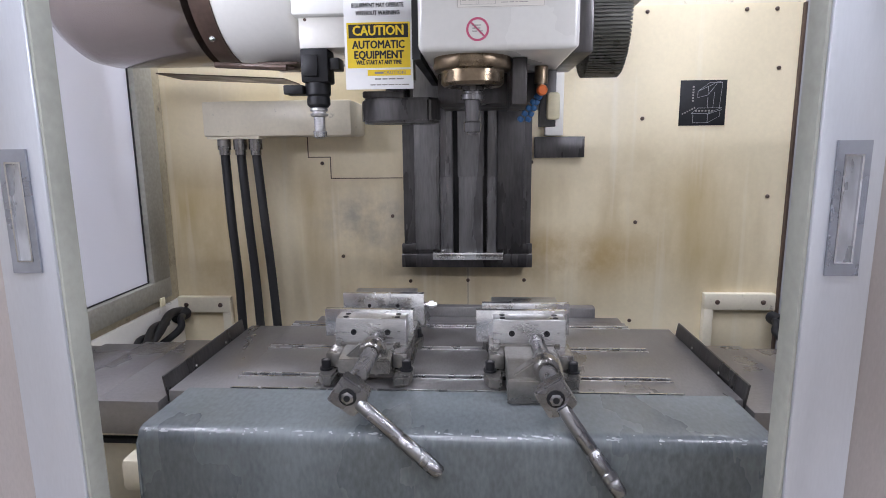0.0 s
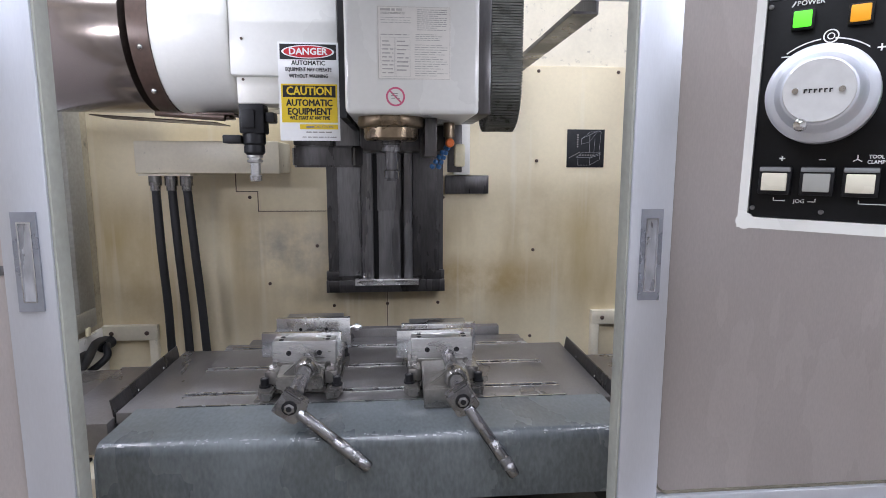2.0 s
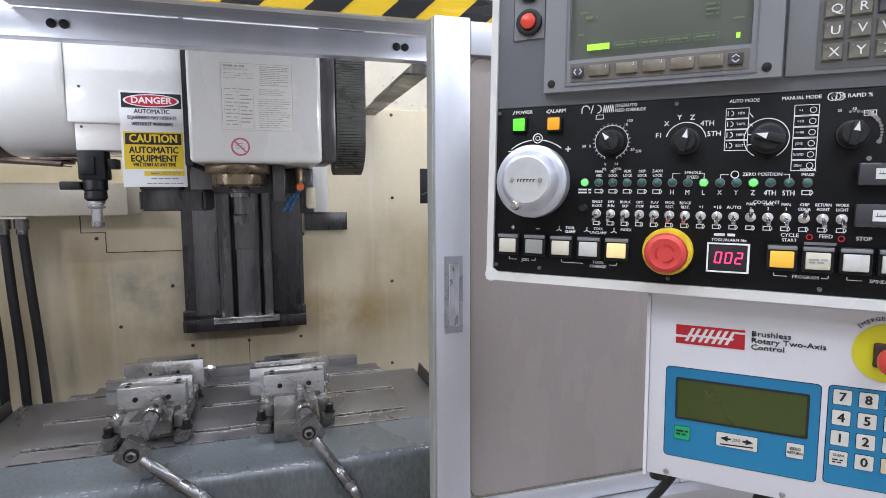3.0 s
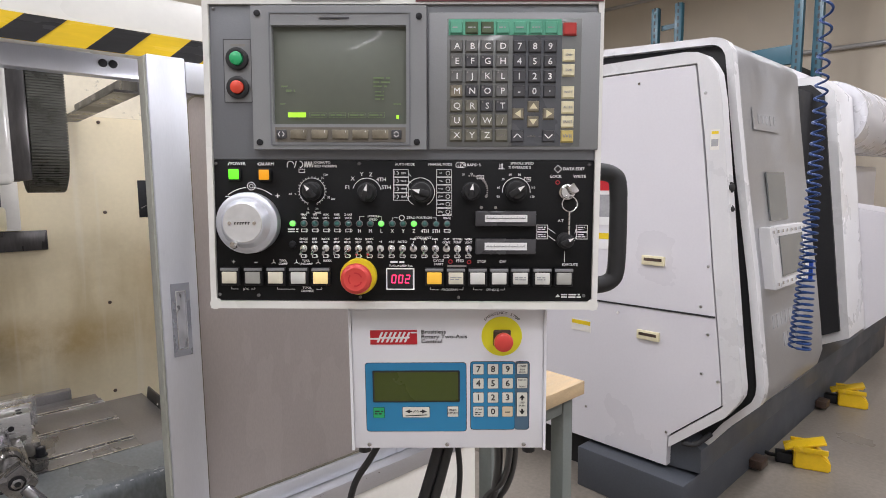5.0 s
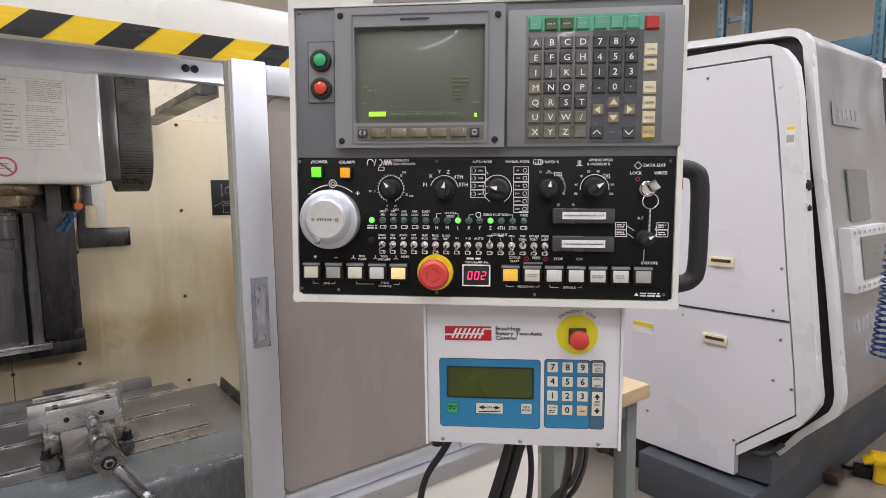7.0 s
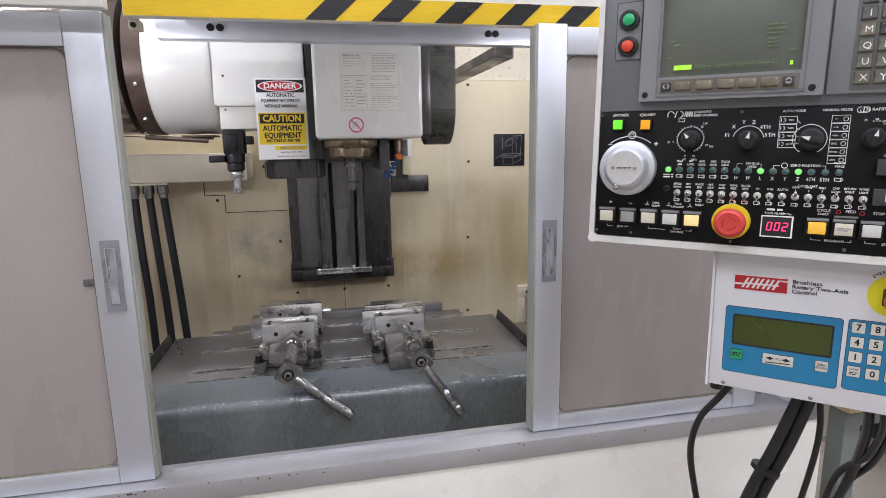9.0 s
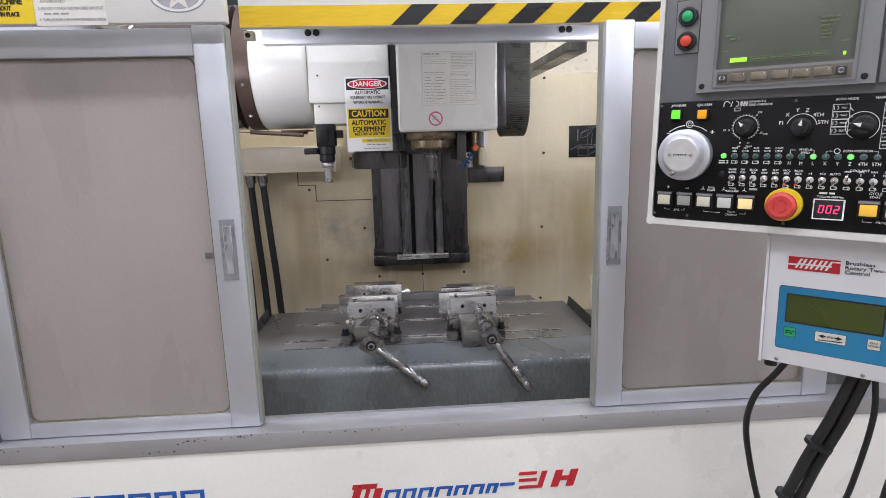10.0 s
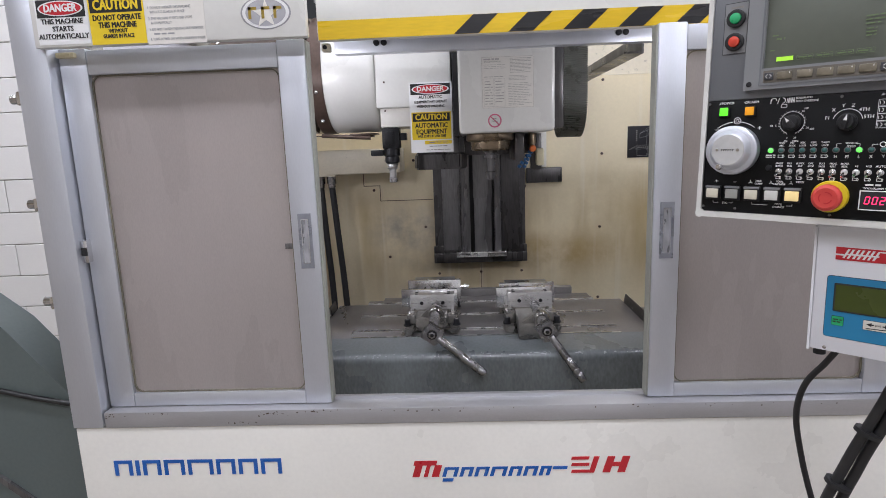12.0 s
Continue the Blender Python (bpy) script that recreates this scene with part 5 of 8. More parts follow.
# ---- machine vises ----
def vise(cx, cfg, label):
    """A bolted machine vise; cfg sets jaw places, bed end, crank turn."""
    v = thing("machine_vise", label, "vise", pose(cx, 0, 0.9024), group="vises on the table")
    # base with slotted ears
    bm = bmesh.new()
    prism(bm, [(-0.094, 0.905), (-0.082, 0.889), (-0.060, 0.886), (-0.055, 0.93), (0.055, 0.93), (0.060, 0.886), (0.082, 0.889), (0.094, 0.905), (0.094, 0.955), (0.086, 0.975), (0.086, 1.09), (0.094, 1.11), (0.094, 1.16), (-0.094, 1.16), (-0.094, 1.11), (-0.086, 1.09), (-0.086, 0.975), (-0.094, 0.955)], "z", 0.0, 0.022)
    bmesh.ops.bevel(bm, geom=list(bm.edges), offset=0.004, segments=2, affect="EDGES")
    part("base", bm, CAST, v, "oily cast base with bolt ears")
    # bed
    e = cfg["bed"]
    bm = bmesh.new()
    low = -0.001 if e < 0.87 else 0.0225
    prism(bm, [(1.22, 0.0225), (1.22, 0.0585), (e + 0.055, 0.0585), (e + 0.006, 0.046), (e, low + 0.008), (e + 0.004, low), (min(e + 0.05, 0.925), low), (0.9255, 0.0225)] if low < 0.02
          else [(1.22, 0.0225), (1.22, 0.0585), (e + 0.05, 0.0585), (e + 0.004, 0.050), (e, 0.0225)], "x", -0.052, 0.052)
    bmesh.ops.bevel(bm, geom=list(bm.edges), offset=0.0025, segments=2, affect="EDGES")
    part("bed", bm, CAST, v, "cast vise bed")
    for s in (-1, 1):
        bm = B(min(s * 0.053, s * 0.084), max(s * 0.053, s * 0.084), 0.930, 1.21, 0.0225, 0.0545, bevel=0.004)
        part("side_wall", bm, CAST, v)
    # moving jaw
    sx0 = cfg["screw_x"] - 0.004
    y = cfg["jaw"]
    bm = bmesh.new()
    prism(bm, [(y - 0.052, 0.062), (y - 0.046, 0.110), (y, 0.110), (y, 0.050), (y - 0.052, 0.050)], "x", -0.0745, 0.0745)
    bmesh.ops.bevel(bm, geom=list(bm.edges), offset=0.0009, segments=1, affect="EDGES")
    jaw = part("moving_jaw", bm, VISE, v, "ground steel moving jaw")
    for sx in (-0.036, 0.036):
        lathe_b = lathe(bmesh.new(), [(0, 0.0062), (0.0022, 0.0062), (0.0022, 0.0035), (0.0002, 0.0030)], (sx, y - 0.0500, 0.082), (0, -1, 0.1), 14)
        part("socket_screw", lathe_b, BLACKOX, jaw)
    for sx in (-0.055, 0.055):
        for yy in (y - 0.012, y - 0.034):
            part("top_screw", lathe(bmesh.new(), [(0, 0.006), (0.0012, 0.006)], (sx, yy, 0.1098), (0, 0, 1), 12), BLACKOX, jaw)
    bm = lathe(bmesh.new(), [(-0.03, 0.0155), (0.004, 0.0155), (y - 0.05 - e - 0.03, 0.0150)], (sx0, y - 0.05, 0.066), (0.02, -1, -0.03), 24)
    part("screw_sleeve", bm, HANDLE, jaw, "plain round screw sleeve")
    bm = lathe(bmesh.new(), [(0, 0.021), (0.004, 0.0245), (0.022, 0.026), (0.040, 0.0245), (0.048, 0.019)], (cfg["screw_x"] * 0.9, e + 0.052, 0.0625), (0.01, -1, 0), 24)
    w_ = cfg["screw_x"] * 0.9
    prism(bm, [(-0.0515, 0.044), (-0.040, 0.052), (w_ - 0.022, 0.078), (w_ + 0.022, 0.078), (0.046, 0.054), (0.0515, 0.044)], "y", e + 0.016, e + 0.042)
    bmesh.ops.bevel(bm, geom=[g for g in bm.edges if g.calc_length() > 0.012], offset=0.003, segments=2, affect="EDGES")
    part("screw_bearing", bm, CAST, v, "rounded cast screw bearing on the bed end")
    bm = bmesh.new()
    prism(bm, [(-0.064, 0.0618), (0.064, 0.0618), (0.053, 0.030), (-0.053, 0.030)], "y", y - 0.062, y - 0.0525)
    bmesh.ops.bevel(bm, geom=list(bm.edges), offset=0.002, segments=2, affect="EDGES")
    part("jaw_skirt", bm, CAST, jaw, "cast lower face of the moving jaw")
    part("jaw_plate", B(-0.110, 0.084, y + 0.0005, y + 0.016, cfg["plate_low"], 0.1165, bevel=0.0008), BRIGHT, v, "wide bright jaw plate")
    # fixed jaw
    yf = cfg["fixed"]
    fp = part("jaw_plate", B(-0.097, 0.097, yf - 0.016, yf, 0.045, cfg["fixed_top"], bevel=0.0008), BRIGHT, v, "wide steel jaw plate")
    if cfg["fixed_top"] > 0.12:
        for sx in (-0.034, 0.034):
            part("plate_hole", lathe(bmesh.new(), [(0, 0.0045), (0.0008, 0.0045)], (sx, yf - 0.0162, 0.092), (0, -1, 0), 12), BLACKOX, fp)
        bm = lathe(bmesh.new(), [(0, 0.005), (0.012, 0.005), (0.0121, 0.010), (0.022, 0.010), (0.0221, 0.006), (0.030, 0.005)], (0.097, yf - 0.008, 0.094), (1, 0, 0), 6)
        part("stop_bolt", bm, BRIGHT, v, "work stop bolt with hex nut")
    bm = B(-0.075, 0.075, yf + 0.0005, yf + 0.055, 0.0225, cfg["fixed_top"] - 0.004, bevel=0.0015)
    part("fixed_jaw", bm, VISE, v, "ground steel fixed jaw")
    # screw and crank
    ye = cfg["end"]
    sx, sz = cfg["screw_x"], 0.0615
    bm = cyl(bmesh.new(), (sx, e + 0.03, sz), (sx, ye + 0.012, sz), 0.0120, seg=18)
    n = int((e - ye) / 0.0062)
    for k in range(n):
        yy = ye + 0.022 + k * 0.0062
        if yy < e + 0.008:
            lathe(bm, [(0, 0.0118), (0.0016, 0.0160), (0.0032, 0.0160), (0.0048, 0.0118)], (sx, yy, sz), (0, 1, 0), 18)
    part("lead_screw", bm, HANDLE, v, "threaded steel screw")
    crank = Matrix.Translation((sx, ye, sz)) @ Matrix.Rotation(radians(cfg["turn"]), 4, "Y")
    bm = bmesh.new()
    prism(bm, [(-0.026, -0.026), (0.026, -0.026), (0.034, 0.0), (0.026, 0.026), (-0.026, 0.026)], "y", -0.012, 0.016)
    bmesh.ops.bevel(bm, geom=list(bm.edges), offset=0.0025, segments=2, affect="EDGES")
    bm.transform(crank)
    hub = part("crank_hub", bm, HANDLE, v, "square steel crank hub")
    bm = lathe(bmesh.new(), [(0, 0.0110), (0.004, 0.0110), (0.005, 0.009)], (0, -0.0130, 0), (0, -1, 0), 6)
    bm.transform(crank)
    part("hub_nut", bm, HANDLE, hub)
    bm = lathe(bmesh.new(), [(0, 0.0150), (0.0010, 0.0150)], (0, -0.0121, 0), (0, -1, 0), 12)
    bm.transform(crank)
    part("hub_ring", bm, BLACKOX, hub)
    bm = lathe(bmesh.new(), [(0, 0.0055), (0.0012, 0.0055)], (0, -0.0181, 0), (0, -1, 0), 12)
    bm.transform(crank)
    part("hub_socket", bm, BLACKOX, hub)
    tip = Vector(cfg["tip"])
    start = Vector((sx, ye - 0.002, sz))
    L = (tip - start).length
    d = (tip - start).normalized()
    bm = lathe(bmesh.new(), [(0.022, 0.0105), (0.03, 0.0115), (L * 0.55, 0.0118), (L * 0.55 + 0.001, 0.0112), (L * 0.55 + 0.003, 0.0112), (L * 0.55 + 0.004, 0.0120), (L - 0.045, 0.0122), (L - 0.044, 0.0118), (L - 0.040, 0.0118), (L - 0.039, 0.0128), (L - 0.028, 0.0128), (L - 0.027, 0.0118), (L - 0.024, 0.0118), (L - 0.023, 0.0125), (L - 0.004, 0.0115), (L, 0.009)], start, d, 20)
    part("crank_handle", bm, HANDLE, v, "bright round crank handle")
    # clamp bolts
    for bx in (-0.082, 0.082):
        for by in (0.925, 1.135):
            bm = lathe(bmesh.new(), [(0, 0.013), (0.004, 0.013), (0.0041, 0.0095), (0.020, 0.0095), (0.0205, 0.009)], (bx, by, 0.0222), (0, 0, 1), 16)
            b = part("clamp_bolt", bm, BLACKOX, v, "black socket head clamp bolt")
            part("bolt_socket", lathe(bmesh.new(), [(0, 0.005), (0.0008, 0.005)], (bx, by, 0.0424), (0, 0, 1), 6), GREYSTEEL, b)
    return v


vise(-0.2105, dict(bed=0.90, jaw=1.032, plate_low=0.055, fixed=1.165, fixed_top=0.122, end=0.722, screw_x=0.0125, turn=35, tip=(0.1665, 0.676, -0.051)),
     "steel machine vise with open jaws, crank hanging down")
vise(0.121, dict(bed=0.82, jaw=1.032, plate_low=0.045, fixed=1.098, fixed_top=0.1185, end=0.728, screw_x=0.0195, turn=58, tip=(0.117, 0.664, -0.073)),
     "steel machine vise with nearly closed jaws, crank hanging down")


# ---- control pendant ----
pend = thing("control_pendant", "white framed control pendant with screen, keys and dark switch panel", "control panel", pose(0.327, 0.1545, 1.3784, -1.46, 0.70, -43.04) @ Matrix.Diagonal((1.0046, 1, 0.9993, 1)))
bm = bmesh.new()
ring_plate(bm, (0.0030, 0.5245, -0.0085, 0.440), (0.0108, 0.5172, 0.0015, 0.393), -0.004, 0.012)
for cx, cz in ((0.0030, -0.0085), (0.5245, -0.0085)):
    lathe(bm, [(0, 0.0075), (0.016, 0.0075)], (cx + (0.0062 if cx < 0.1 else -0.0062), 0.0118, cz + 0.0062), (0, -1, 0), 20)
bmesh.ops.remove_doubles(bm, verts=bm.verts, dist=0.0001)
part("housing_rim", bm, WHITE, pend, "white enamel rim")
part("housing", B(0.0030, 0.5245, 0.0125, 0.150, -0.0085, 0.440, bevel=0.010, seg=3), WHITE, pend, "white sheet metal housing")
part("brand_plate", B(0.281, 0.523, -0.0055, -0.0042, 0.3955, 0.436), INK_MAROON, pend, "dark maroon strip with white writing")
bm = letter(bmesh.new(), "CNC MACHINING CENTER", 0.440, 0.4025, 0.0135, -0.006, bold=0.03, wide=0.88)
x = 0.288
for k in range(9):
    box(bm, x, x + 0.0028, -0.0062, -0.0056, 0.3985, 0.4065)
    box(bm, x + 0.0028, x + 0.0062, -0.0062, -0.0056, 0.4035, 0.4065)
    x += 0.0082
part("lettering", bm, INK_WHITE, pend)
part("pale_strip", B(0.120, 0.235, -0.0047, -0.0041, 0.396, 0.425), INK_FADED, pend)
grey = part("upper_plate", B(0.011, 0.517, -0.0005, 0.010, 0.1925, 0.3925, bevel=0.001), PANEL_GREY, pend, "dark grey upper plate")
blk = part("switch_panel", B(0.011, 0.517, 0.0, 0.010, 0.002, 0.192, bevel=0.001), PANEL_BLACK, pend, "black switch panel with white legends")


def panel_screw(x, z, y, parent, r=0.0026):
    part("panel_screw", lathe(bmesh.new(), [(0, r), (0.001, r), (0.0018, r * 0.6)], (x, y, z), (0, -1, 0), 10), GREYSTEEL, parent)


for x, z in ((0.017, 0.388), (0.513, 0.377), (0.260, 0.3885)):
    panel_screw(x, z, -0.0006, grey)
for x, z in ((0.014, 0.187), (0.014, 0.010), (0.205, 0.007), (0.338, 0.007), (0.507, 0.010), (0.510, 0.186), (0.205, 0.187), (0.338, 0.187), (0.067, 0.009)):
    panel_screw(x, z, -0.0001, blk, 0.0022)

# screen unit
bz = bmesh.new()
ring_plate(bz, (0.069, 0.2950, 0.205, 0.3885), (0.0955, 0.269, 0.2375, 0.3635), -0.012, -0.001)
bezel = part("screen_bezel", bz, BEZEL_GREY, pend, "grey plastic screen bezel")
rb = ring_plate(bmesh.new(), (0.092, 0.2745, 0.210, 0.380), (0.0937, 0.2728, 0.2117, 0.3783), -0.0132, -0.0122)
part("bezel_lip", rb, PANEL_GREY, bezel)
part("vent", B(0.158, 0.196, -0.0134, -0.0122, 0.3715, 0.3735), KEY_DARK, bezel)
for x, z in ((0.0775, 0.3785), (0.2855, 0.3745), (0.0775, 0.214), (0.2825, 0.2145)):
    part("bezel_screw", lathe(bmesh.new(), [(0, 0.0042), (0.001, 0.0042), (0.0014, 0.003)], (x, -0.0122, z), (0, -1, 0), 14), BLACKOX, bezel)
sc = bmesh.new()
nx, nz = 14, 10
vs = [[sc.verts.new((0.095 + 0.1765 * i / nx, -0.0035 - 0.0065 * (1 - (2 * i / nx - 1) ** 2) * (1 - (2 * j / nz - 1) ** 2), 0.237 + 0.127 * j / nz)) for j in range(nz + 1)] for i in range(nx + 1)]
for i in range(nx):
    for j in range(nz):
        sc.faces.new((vs[i][j], vs[i + 1][j], vs[i + 1][j + 1], vs[i][j + 1]))
screen = part("crt_screen", sc, SCREEN, pend, "dim curved green-grey screen glass")
bm = bmesh.new()
rg = random.Random(21)
bars(bm, 0.226, 0.248, 0.284, 0.300, 3, -0.0098, 0.35, rg)
bars(bm, 0.228, 0.240, 0.268, 0.282, 3, -0.0098, 0.35, rg)
bars(bm, 0.106, 0.117, 0.284, 0.289, 1, -0.0094, 0.4, rg)
bars(bm, 0.104, 0.113, 0.262, 0.266, 1, -0.0090, 0.4, rg)
bars(bm, 0.252, 0.262, 0.262, 0.266, 1, -0.0090, 0.4, rg)
bars(bm, 0.112, 0.124, 0.278, 0.284, 1, -0.0092, 0.5, rg)
for k in range(4):
    ring_plate(bm, (0.142 + 0.0255 * k, 0.164 + 0.0255 * k, 0.2465, 0.2530), (0.1425 + 0.0255 * k, 0.1635 + 0.0255 * k, 0.2470, 0.2525), -0.0090, -0.0087)
    bars(bm, 0.144 + 0.0255 * k, 0.162 + 0.0255 * k, 0.2480, 0.2516, 1, -0.0088, 0.6, rg)
tagged(part("screen_text", bm, SCREEN_TEXT, screen), "faint green characters", kind="stuff")
part("screen_block", B(0.2555, 0.2590, -0.0088, -0.0084, 0.2450, 0.2500), SCREEN_BRIGHT, screen)
bm = B(0.1140, 0.1372, -0.0088, -0.0084, 0.2468, 0.2532)
part("screen_cursor", bm, SCREEN_BRIGHT, screen, "bright green cursor block")
part("soft_key_tray", B(0.098, 0.268, -0.0128, -0.0121, 0.2145, 0.2335), KEY_TRAY, bezel)
for i, x in enumerate((0.1065, 0.1288, 0.1562, 0.183, 0.2092, 0.2351, 0.2562)):
    w = 0.0065 if i in (0, 6) else 0.0105
    k = part("soft_key", B(x - w, x + w, -0.0155, -0.0129, 0.2185, 0.2300, bevel=0.001), KEY_DARK if i in (0, 6) else KEY_SOFT, bezel)
    bm = bmesh.new()
    if i in (0, 6):
        for s in (-1, 1):
            for t_ in (-1, 1):
                if i == 0:
                    line(bm, x + s * 0.0042, 0.2243, x + s * 0.0015, 0.2243 + t_ * 0.003, 0.0008, -0.0157)
                else:
                    line(bm, x, 0.2243 + s * 0.0038, x + t_ * 0.0032, 0.2243 + s * 0.001, 0.0008, -0.0157)
    else:
        letter(bm, str(i), x + 0.007, 0.2275, 0.0035, -0.0157)
    part("legend", bm, INK_WHITE, k)

# on / off buttons
pb = ring_plate(bmesh.new(), (0.0285, 0.0655, 0.267, 0.349), (0.0295, 0.0645, 0.268, 0.348), -0.0016, -0.0006)
part("button_frame", pb, KEY_DARK, grey)
part("button_plate", B(0.0295, 0.0645, -0.0014, -0.0006, 0.268, 0.348), BEZEL_GREY, grey)
part("small_label", B(0.0385, 0.0575, -0.0018, -0.0015, 0.3395, 0.3425), INK_FADED, grey)
for z, m_, nm in ((0.3232, BTN_GREEN, "green"), (0.2862, BTN_RED, "red")):
    b = part("push_button", lathe(bmesh.new(), [(0, 0.0145), (0.004, 0.0145), (0.005, 0.0125), (0.0045, 0.0095), (0.002, 0.009)], (0.0472, -0.0015, z), (0, -1, 0), 28), BLACK, pend, "round %s push button in a black ring" % nm)
    part("button_cap", lathe(bmesh.new(), [(0, 0.0085), (0.005, 0.0085), (0.0058, 0.0075)], (0.0472, -0.0036, z), (0, -1, 0), 24), m_, b)

# keypad
kp = part("keypad", B(0.298, 0.520, -0.0055, -0.001, 0.2055, 0.3815, bevel=0.001), BEZEL_GREY, pend, "grey keypad module")
part("membrane", B(0.3215, 0.4955, -0.0063, -0.0056, 0.2095, 0.3735, bevel=0.0003), MEMBRANE, kp)
part("membrane_dark", B(0.4065, 0.4700, -0.0067, -0.0064, 0.2105, 0.3515), MEMBRANE_D, kp)
part("membrane_green", B(0.3235, 0.4695, -0.0068, -0.0064, 0.3525, 0.3725), KEY_GREEN, kp)


def key_mesh(w, h, d):
    me = bpy.data.meshes.new("key")
    bm = bmesh.new()
    prism(bm, [(-w / 2, -h / 2), (w / 2, -h / 2), (w / 2, h / 2), (-w / 2, h / 2)], "y", 0, -d)
    bm.verts.ensure_lookup_table()
    for v in bm.verts:
        if v.co.y < -d / 2:
            v.co.x *= 0.86
            v.co.z = v.co.z * 0.84 + 0.0004
    bm.to_mesh(me)
    bm.free()
    return me


KEY_MESHES = {}


def key(x, z, material, parent, y, w=0.0165, h=0.0160, d=0.0026, name="key"):
    k = (w, h, d, material.name)
    if k not in KEY_MESHES:
        KEY_MESHES[k] = key_mesh(w, h, d)
        KEY_MESHES[k].materials.append(material)
    ob = new(name, KEY_MESHES[k])
    ob.parent = parent
    ob.location = (x, y, z)
    return ob


legends = bmesh.new()
legends_small = bmesh.new()
cols = (0.3335, 0.3533, 0.3730, 0.3928)
ncols = (0.4152, 0.4350, 0.4548)
for r, s in enumerate(("ABCD", "EFGH", "IJKL", "MNOP", "QRST", "UVW/", "XYZ ")):
    z = 0.3381 - 0.01903 * r
    for c, ch in enumerate(s):
        key(cols[c], z, KEY_DARK if ch in "FGNOST" else KEY_SOFT if ch in "M" else KEY_WORN if r > 3 else KEY_GREY, kp, -0.0064)
        if ch != " ":
            letter(legends, ch, cols[c] + 0.0012, z - 0.0004, 0.0112, -0.0093, bold=0.004, wide=1.05)
            if r:
                box(legends_small, cols[c] - 0.0058, cols[c] - 0.0042, -0.0096, -0.0092, z + 0.0040, z + 0.0056)
        else:
            letter(legends_small, "SHIFT", cols[c], z, 0.0044, -0.0093)
for r, s in enumerate(("789", "456", "123", "-0.")):
    z = 0.3376 - 0.01903 * r
    for c, ch in enumerate(s):
        key(ncols[c], z, KEY_DARK, kp, -0.0067)
        letter(legends, "\u00b7" if ch == "." else ch, ncols[c], z - 0.0003, 0.0118, -0.0096, bold=0.004, wide=1.05)
for x, z, a in ((0.4145, 0.2518, 90), (0.4342, 0.2612, 0), (0.4540, 0.2517, 270), (0.4340, 0.2417, 180)):
    key(x, z, KEY_SOFT, kp, -0.0067, 0.0150, 0.0145)
    tri = bmesh.new()
    prism(tri, [(-0.0050, -0.0030), (0.0050, -0.0030), (0, 0.0045)], "y", -0.0003, 0.0003)
    tri.transform(Matrix.Translation((x, -0.0096, z)) @ Matrix.Rotation(radians(-a), 4, "Y"))
    part("arrow_mark", tri, KEY_CREAM, kp)
for x, s in ((0.4138, 1), (0.4542, -1)):
    key(x, 0.2229, KEY_DARK, kp, -0.0067)
    for t_ in (-1, 1):
        line(legends, x, 0.2229 + s * 0.003, x + t_ * 0.0050, 0.2229 - s * 0.0022, 0.0013, -0.0096)
letter(legends_small, "PAGE", 0.4340, 0.2229, 0.0034, -0.0072)
line(legends_small, 0.4265, 0.2229, 0.4315, 0.2229, 0.0005, -0.0072)
line(legends_small, 0.4415, 0.2229, 0.4465, 0.2229, 0.0005, -0.0072)
tagged(part("legend", legends, INK_WHITE, kp), "white key legends", kind="stuff")
tagged(part("legend", legends_small, INK_FADED, kp), "small grey key legends", kind="stuff")
dk = bmesh.new()
for z, s, m_ in ((0.3269, "CAN", KEY_CREAM), (0.3077, "EOB", KEY_CREAM), (0.2796, "INSRT", KEY_CREAM), (0.2602, "ALTER", KEY_CREAM), (0.2415, "ERASE", KEY_CREAM), (0.2227, "WR", KEY_YELLOW)):
    key(0.4788, z, m_, kp, -0.0064)
    letter(dk, s, 0.4788, z, 0.0078 if s == "WR" else 0.0042, -0.0093)
for i, (x, s) in enumerate(zip((0.3335, 0.3535, 0.3735, 0.3935, 0.4155, 0.4360, 0.4560), ("PROG", "", "", "MAINT", "COMM", "ALM1", "AUX"))):
    key(x, 0.3614, KEY_OLIVE if i in (1, 2) else KEY_GREEN, kp, -0.0069, 0.0165, 0.0160, 0.0020 if i > 2 else 0.0028)
    bars(dk, x - 0.005, x + 0.005, 0.3600, 0.3628, 1, -0.0098, 0.6, rg)
key(0.4800, 0.3600, KEY_RED, kp, -0.0064, 0.0175, 0.0165, 0.0034)
tagged(part("legend", dk, INK_GREY, kp), "grey key legends", kind="stuff")

# switch panel fittings
W = bmesh.new()      # white printing
for x, z, m_, nm in ((0.0391, 0.1727, LAMP_GREEN, "lit green power lamp"), (0.0794, 0.1720, LAMP_ORANGE, "lit orange alarm lamp")):
    b = part("pilot_lamp", B(x - 0.0085, x + 0.0085, -0.004, -0.0001, z - 0.0085, z + 0.0085, bevel=0.001), BLACKOX, blk, nm)
    part("lens", B(x - 0.0068, x + 0.0068, -0.0065, -0.0041, z - 0.0068, z + 0.0068, bevel=0.001), m_, b)
letter(W, "POWER", 0.0435, 0.1868, 0.0058, bold=0.015)
line(W, 0.030, 0.1845, 0.0325, 0.189, 0.0012)
letter(W, "ALARM", 0.0825, 0.1864, 0.0058, bold=0.015)
line(W, 0.0695, 0.1864, 0.0735, 0.1888, 0.0009)
line(W, 0.0695, 0.1864, 0.0735, 0.1840, 0.0009)
